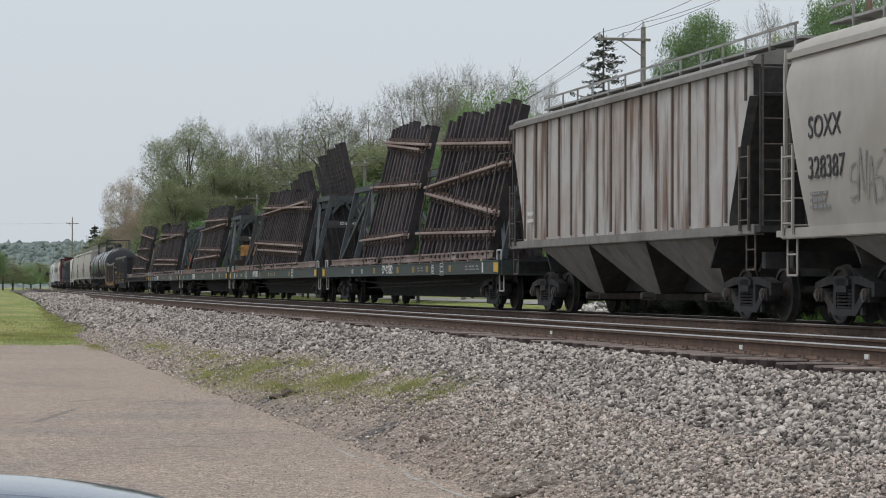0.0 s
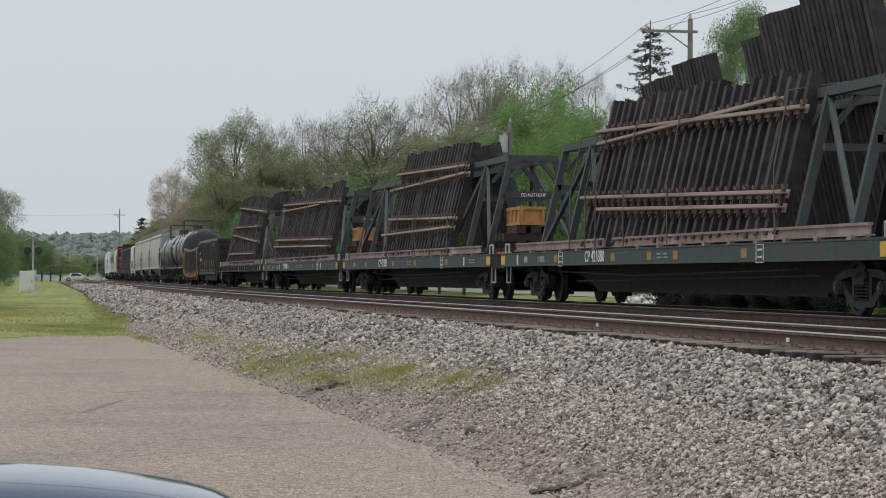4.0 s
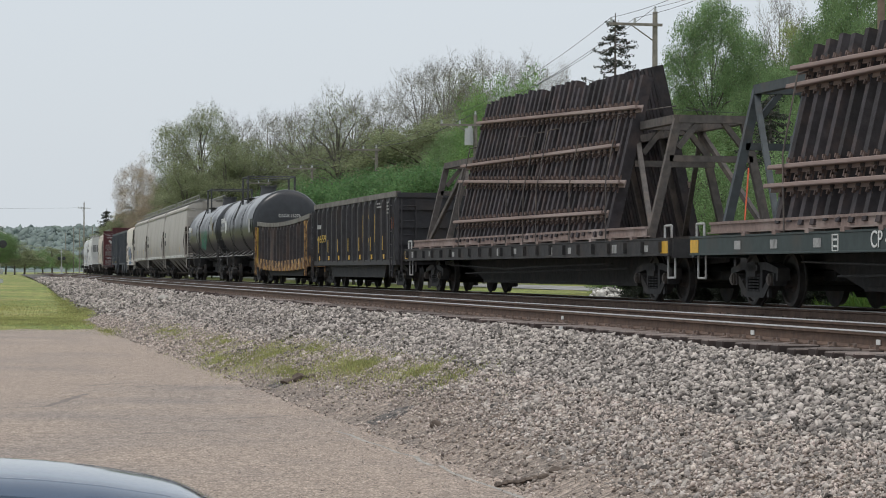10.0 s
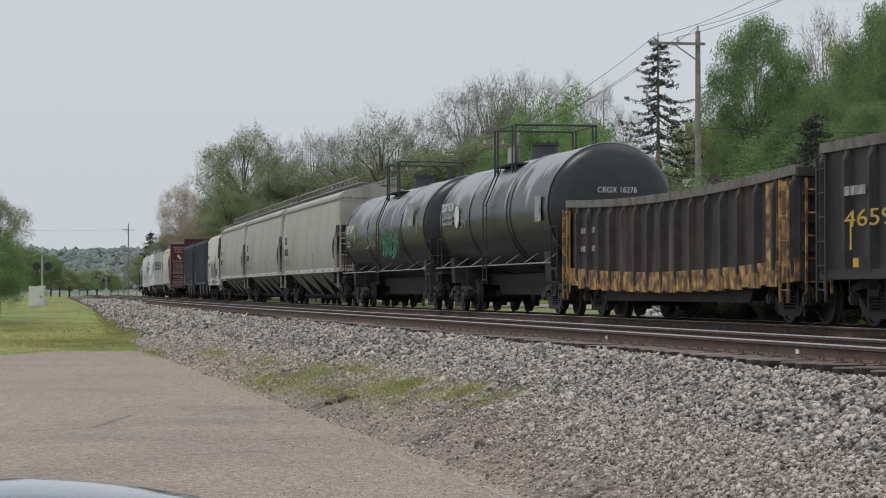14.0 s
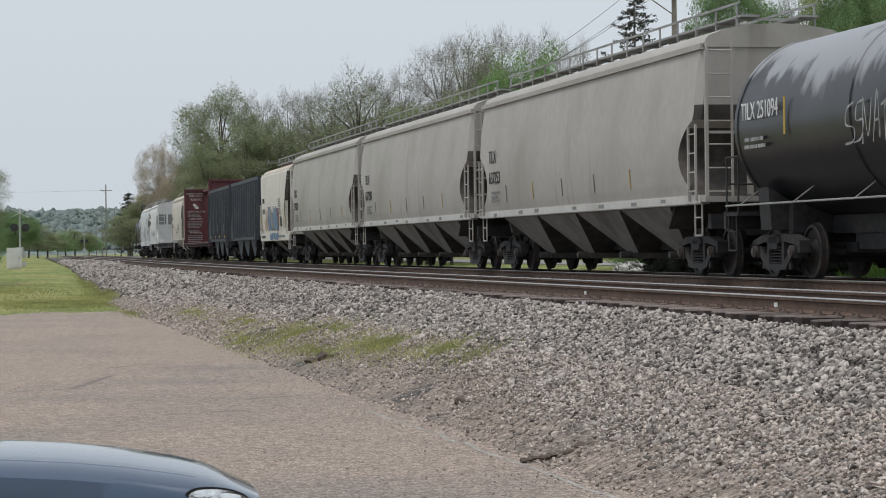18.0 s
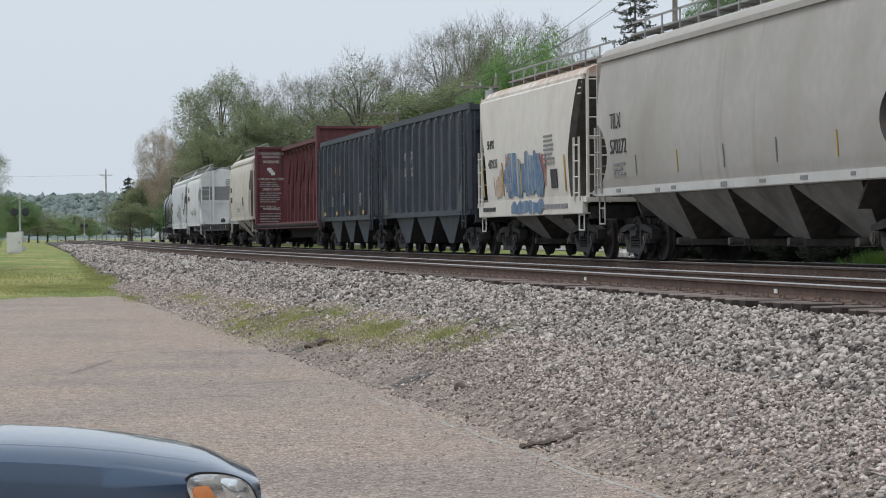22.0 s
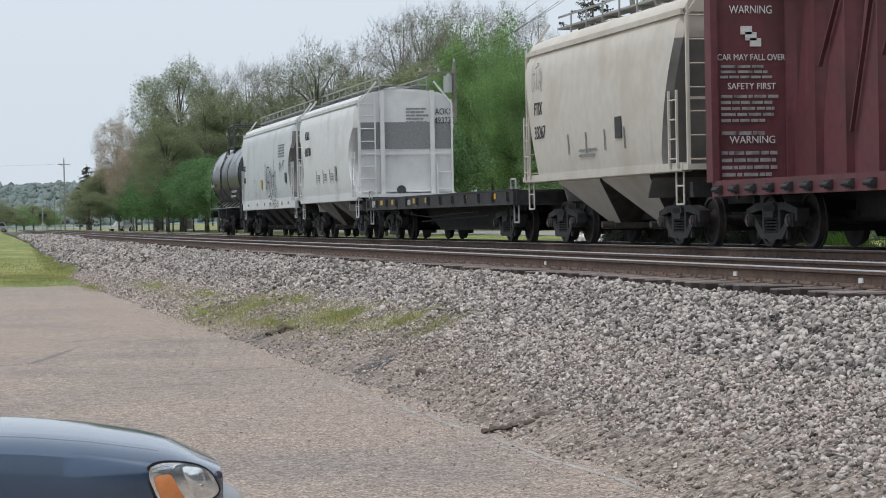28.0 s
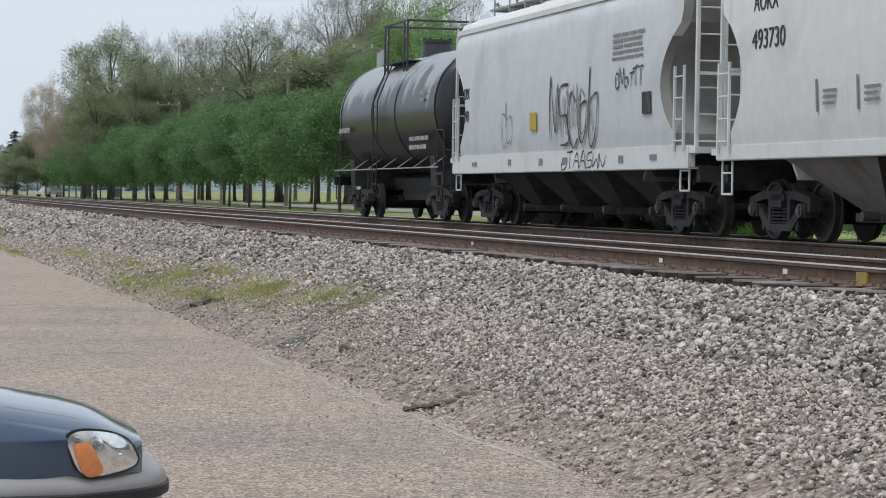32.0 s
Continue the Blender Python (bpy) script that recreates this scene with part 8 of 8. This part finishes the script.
# ---------------------------------------------------------------- cars on the far street
def street_car(name, label, length, wide, tall, mat, suv):
    """A small car of simple shaped parts; its front is at -x."""
    root = thing(name, label, "car", "cars on the street")
    h = length / 2
    bm = bmesh.new()
    out = [(-h, 0.35), (-h + 0.1, 0.7), (-h + 1.1, tall * 0.6), (h - 0.4, tall * 0.62), (h, 0.85), (h, 0.35)]
    loft(bm, [[(x, s * wide / 2, z) for x, z in out] for s in (-1, -0.9, 0.9, 1)])
    part("body", bm, mat, root)
    bm = bmesh.new()
    lo, hi = tall * 0.6, tall
    end = h - (0.25 if suv else 0.9)
    loft(bm, [[(-h + 1.0, -wide * 0.46, lo), (end, -wide * 0.46, lo), (end, wide * 0.46, lo), (-h + 1.0, wide * 0.46, lo)], [(-h + 1.8, -wide * 0.38, hi), (end - 0.5, -wide * 0.38, hi), (end - 0.5, wide * 0.38, hi), (-h + 1.8, wide * 0.38, hi)]])
    part("cabin", bm, mat, root)
    for s in (-1, 1):
        bm = bmesh.new()
        loft(bm, [[(-h + 1.35, s * wide * 0.455, lo + 0.06), (end - 0.25, s * wide * 0.455, lo + 0.06), (end - 0.25, s * wide * 0.465, lo + 0.06), (-h + 1.35, s * wide * 0.465, lo + 0.06)], [(-h + 1.95, s * wide * 0.4, hi - 0.1), (end - 0.6, s * wide * 0.4, hi - 0.1), (end - 0.6, s * wide * 0.41, hi - 0.1), (-h + 1.95, s * wide * 0.41, hi - 0.1)]])
        part("side_window", bm, M["dark_glass"], root)
        for x in (-h + 0.85, h - 0.85):
            bm = bmesh.new()
            disc(bm, (x, s * wide * 0.46, 0.34), (0, 1, 0), 0.34, 0.22, 18)
            wheel = part("tyre", bm, M["tyre"], root)
            bm = bmesh.new()
            disc(bm, (x, s * wide * 0.5 + s * 0.02, 0.34), (0, 1, 0), 0.2, 0.08, 12)
            part("rim", bm, M["can_grey"], wheel)
        bm = bmesh.new()
        box(bm, (-h + 0.04, s * wide * 0.36, 0.68), (0.1, 0.3, 0.14))
        part("headlamp", bm, M["clear_lamp"], root)
    return root


suv = street_car("suv", "pale silver car driving over the level crossing", 4.7, 1.85, 1.7, M["silver_paint"], True)
sedan = street_car("car", "white car driving over the level crossing", 4.6, 1.8, 1.45, M["white_paint"], False)
parked = street_car("parked_car", "white car standing beside the street trees", 4.4, 1.8, 1.5, M["white_paint"], True)
parked.matrix_basis = pose(0.0835 * 340, 340, lie(28.4, 340) + 0.01, 0, 0, 60)

# ---------------------------------------------------------------- the parked blue car
# own axes: x forward, the tip of the front at 0; y across; z from the ground
HALF = 0.84


def plan(x):
    """Half width of the car at x: rounded off towards the front."""
    u = min(max((x + 0.95) / 0.95, 0), 0.999)
    return HALF * (1 - u ** 2.7) ** 0.5


def curve(x, pts):
    """A smooth line through (x, value) pairs."""
    for (a, p), (b, q) in zip(pts, pts[1:]):
        if x <= b:
            f = min(max((x - a) / (b - a), 0), 1)
            return p + (q - p) * f
    return pts[-1][1]


CROWN = [(-4.3, 0.82), (-3.9, 0.93), (-1.95, 0.9), (-1.55, 0.907), (-1.2, 0.884), (-0.9, 0.850), (-0.6, 0.798), (-0.42, 0.755), (-0.3, 0.692), (-0.22, 0.655), (-0.1, 0.6)]
SHOULDER = [(-4.3, 0.78), (-3.9, 0.86), (-1.95, 0.845), (-1.55, 0.825), (-1.2, 0.8), (-0.9, 0.767), (-0.6, 0.718), (-0.42, 0.684), (-0.3, 0.655), (-0.22, 0.62), (-0.1, 0.57)]
car = thing("parked_car", "dark blue saloon car with a silver bumper, parked on asphalt", "car")
bm = bmesh.new()
rings = []
for i in range(44):
    x = -4.3 + 4.12 * (i / 43) ** 0.72
    w = plan(x) if x > -2 else HALF * min(1, 0.82 + 0.18 * min((x + 4.3) / 0.8, 1))
    s, c = curve(x, SHOULDER), curve(x, CROWN)
    low = curve(x, [(-4.3, 0.24), (-0.95, 0.24), (-0.6, 0.45), (0, 0.45)])
    ring = []
    for k, (fy, z) in enumerate(((0.97, low), (0.995, low + (s - low) * 0.45), (1.0, low + (s - low) * 0.75), (0.985, s - 0.03), (0.93, s), (0.8, s + (c - s) * 0.45), (0.62, s + (c - s) * 0.72), (0.3, s + (c - s) * 0.95))):
        ring.append((fy, z))
    pts = [(x, -w * fy, z) for fy, z in ring] + [(x, w * fy, z) for fy, z in ring[::-1]]
    rings.append(pts)
loft(bm, rings)
part("body", bm, M["car_blue"], car, smooth=50)
# shallow crease along the bonnet, and the seam of its lid
for s in (-1, 1):
    for name, fy, fz, w, mat in (("bonnet_crease", 0.74, 0.56, 0.035, "car_blue"),):
        bm = bmesh.new()
        rings = []
        for i in range(25):
            x = -1.85 + i * 0.055
            lo, hi = curve(x, SHOULDER), curve(x, CROWN)
            y, z = s * plan(x) * fy, lo + (hi - lo) * fz
            rings.append([(x, y - w, z - 0.012), (x, y + w, z - 0.012), (x, y + w * 0.3, z + 0.001), (x, y - w * 0.3, z + 0.001)])
        loft(bm, rings)
        part(name, bm, M[mat], car, smooth=60)
# the cabin
bm = bmesh.new()
loft(bm, [[(-1.9, -0.74, 0.93), (-1.9, 0.74, 0.93), (-3.95, 0.72, 0.93), (-3.95, -0.72, 0.93)], [(-2.6, -0.58, 1.38), (-2.6, 0.58, 1.38), (-3.3, 0.56, 1.4), (-3.3, -0.56, 1.4)], [(-2.7, -0.5, 1.42), (-2.7, 0.5, 1.42), (-3.2, 0.5, 1.43), (-3.2, -0.5, 1.43)]])
part("cabin", bm, M["car_blue"], car, smooth=30)
bm = bmesh.new()
loft(bm, [[(-1.9, -0.66, 0.97), (-1.9, 0.66, 0.97), (-1.93, 0.66, 0.97), (-1.93, -0.66, 0.97)], [(-2.55, -0.54, 1.37), (-2.55, 0.54, 1.37), (-2.59, 0.54, 1.37), (-2.59, -0.54, 1.37)]])
part("windscreen", bm, M["dark_glass"], car)
for s in (-1, 1):
    bm = bmesh.new()
    loft(bm, [[(-2.15, s * 0.755, 0.97), (-3.6, s * 0.745, 0.97), (-3.6, s * 0.735, 0.97), (-2.15, s * 0.745, 0.97)], [(-2.65, s * 0.6, 1.35), (-3.25, s * 0.585, 1.35), (-3.25, s * 0.575, 1.35), (-2.65, s * 0.59, 1.35)]])
    part("side_window", bm, M["dark_glass"], car)
    bm = bmesh.new()
    box(bm, (-2.45, s * 0.92, 1.0), (0.14, 0.2, 0.13))
    part("mirror", bm, M["car_blue"], car)
    for x in (-1.4, -3.75):
        bm = bmesh.new()
        disc(bm, (x, s * 0.735, 0.29), (0, 1, 0), 0.29, 0.2, 28)
        wheel = part("tyre", bm, M["tyre"], car, smooth=40)
        bm = bmesh.new()
        disc(bm, (x, s * 0.84, 0.29), (0, 1, 0), 0.2, 0.03, 20)
        part("rim", bm, M["can_grey"], wheel, smooth=40)
# the bumper, wrapped round the front
bm = bmesh.new()


def bumper_edge(a, out=0.0):
    """Point of the bumper's plan at a from -1 to 1."""
    y = a * (HALF + 0.02)
    x = -1.05 * abs(a) ** 3.2 * 0.62 - 0.035
    if abs(a) > 0.95:
        x -= (abs(a) - 0.95) * 6
    return x + out, y


prof = [(-0.1, 0.2), (0.0, 0.24), (0.03, 0.36), (0.03, 0.40), (0.0, 0.44), (-0.04, 0.465), (-0.14, 0.475), (-0.14, 0.2)]
rings = []
for i in range(41):
    a = -1 + 2 * i / 40
    x, y = bumper_edge(a)
    n = Vector((1, 1.6 * a * abs(a), 0)).normalized()
    rings.append([(x + n.x * o, y + n.y * o, z) for o, z in prof])
loft(bm, rings)
part("bumper", bm, M["bumper_silver"], car, "silver plastic bumper", smooth=50)
bm = bmesh.new()
rings = []
for i in range(41):
    a = -1 + 2 * i / 40
    x, y = bumper_edge(a)
    n = Vector((1, 1.6 * a * abs(a), 0)).normalized()
    rings.append([(x + n.x * o, y + n.y * o, z) for o, z in ((0.028, 0.3), (0.045, 0.31), (0.045, 0.36), (0.028, 0.37))])
loft(bm, rings)
part("rubbing_strip", bm, M["rubber"], car)


# the headlamps, set into the corners
def lamp_patch(bm, s, u0, u1, v0, v1, lift, n=10, m=6, bulge=0.0):
    """Part of a headlamp's surface; u runs to the front, v upwards."""
    grid = []
    for i in range(n + 1):
        u = u0 + (u1 - u0) * i / n
        row = []
        for j in range(m + 1):
            v = v0 + (v1 - v0) * j / m
            p, q = 2 * i / n - 1, 2 * j / m - 1
            u = u0 + (u1 - u0) * (1 + p * (1 - 0.3 * q ** 4) ** 0.5) / 2
            v = v0 + (v1 - v0) * (1 + q * (1 - 0.3 * p ** 4) ** 0.5) / 2
            xl, xr = -0.525 - 0.11 * v, -0.175 - 0.085 * v
            x = xl + (xr - xl) * u
            z0, z1 = 0.43 + 0.055 * u, 0.7 + 0.012 * math.sin(u * 3.1) - 0.045 * u * u
            z = z0 + (z1 - z0) * v
            # rounded corners
            k = min(u, 1 - u, v, 1 - v)
            w = plan(x) + lift + bulge * (1 - p * p) * (1 - q * q)
            row.append(bm.verts.new((x, s * w * (1.0 - 0.012 * v), z)))
        grid.append(row)
    for a, b in zip(grid, grid[1:]):
        for j in range(m):
            bm.faces.new((a[j], a[j + 1], b[j + 1], b[j]))


for s in (-1, 1):
    bm = bmesh.new()
    lamp_patch(bm, s, -0.012, 1.012, -0.015, 1.02, 0.004)
    seal = part("headlamp", bm, M["rubber"], car, "headlamp with amber corner", smooth=60)
    for name, mat, u0, u1, v0, v1, lift, bulge in (("reflector", "lamp_chrome", 0.02, 0.98, 0.03, 0.97, 0.009, 0.016), ("indicator", "amber", 0.07, 0.4, 0.05, 0.74, 0.02, 0.012), ("bowl", "clear_lamp", 0.5, 0.92, 0.12, 0.9, 0.016, 0.03), ("bulb", "lamp_chrome", 0.66, 0.78, 0.3, 0.52, 0.036, 0.014)):
        bm = bmesh.new()
        lamp_patch(bm, s, u0, u1, v0, v1, lift, 14, 10, bulge)
        part(name, bm, M[mat], seal, smooth=60)
bm = bmesh.new()
box(bm, (-0.2, 0, 0.56), (0.06, 0.7, 0.1))
part("grille", bm, M["rubber"], car)
car.matrix_basis = pose(1.74, 12.86, -1.385, 0, 0, -1.5)


# ---------------------------------------------------------------- motion
def motions():
    for car, at in cars:
        rows = []
        for i in range(33):
            y = at + (19 - i) * SPEED
            rows.append((float(i), pose(FAR + bend(y), y, 0.02, 0, 0, -math.degrees(math.atan(slope(y))))))
        walk(car, rows)
    # two cars go over the level crossing
    z = lie(20, 398) + 0.05
    walk(sedan, [(t, pose(x, 398, z, 0, 0, 180)) for t, x in ((0.0, 9.2), (1.5, 11.4), (2.5, 13.0), (3.5, 15.3), (5.5, 19.1), (9.0, 27.0), (32.0, 110.0))])
    walk(suv, [(t, pose(x, 402, z)) for t, x in ((0.0, 170.0), (20.0, 58.0), (24.5, 31.4), (25.5, 25.9), (26.5, 20.3), (29.0, 6.0), (32.0, -12.0))])
    # every wheelset turns alike: one set of keys serves them all
    turn = 360 * SPEED / (2 * math.pi * WHEEL_R) / FPS
    first = wheelsets[0]
    walk(first, [(i / FPS, pose(0, 0, 0, i * turn)) for i in range(32 * FPS + 1)])
    keys = first.animation_data
    for w in wheelsets[1:]:
        w.rotation_mode = "QUATERNION"
        own = w.animation_data_create()
        own.action, own.action_slot = keys.action, keys.action_slot


motions()
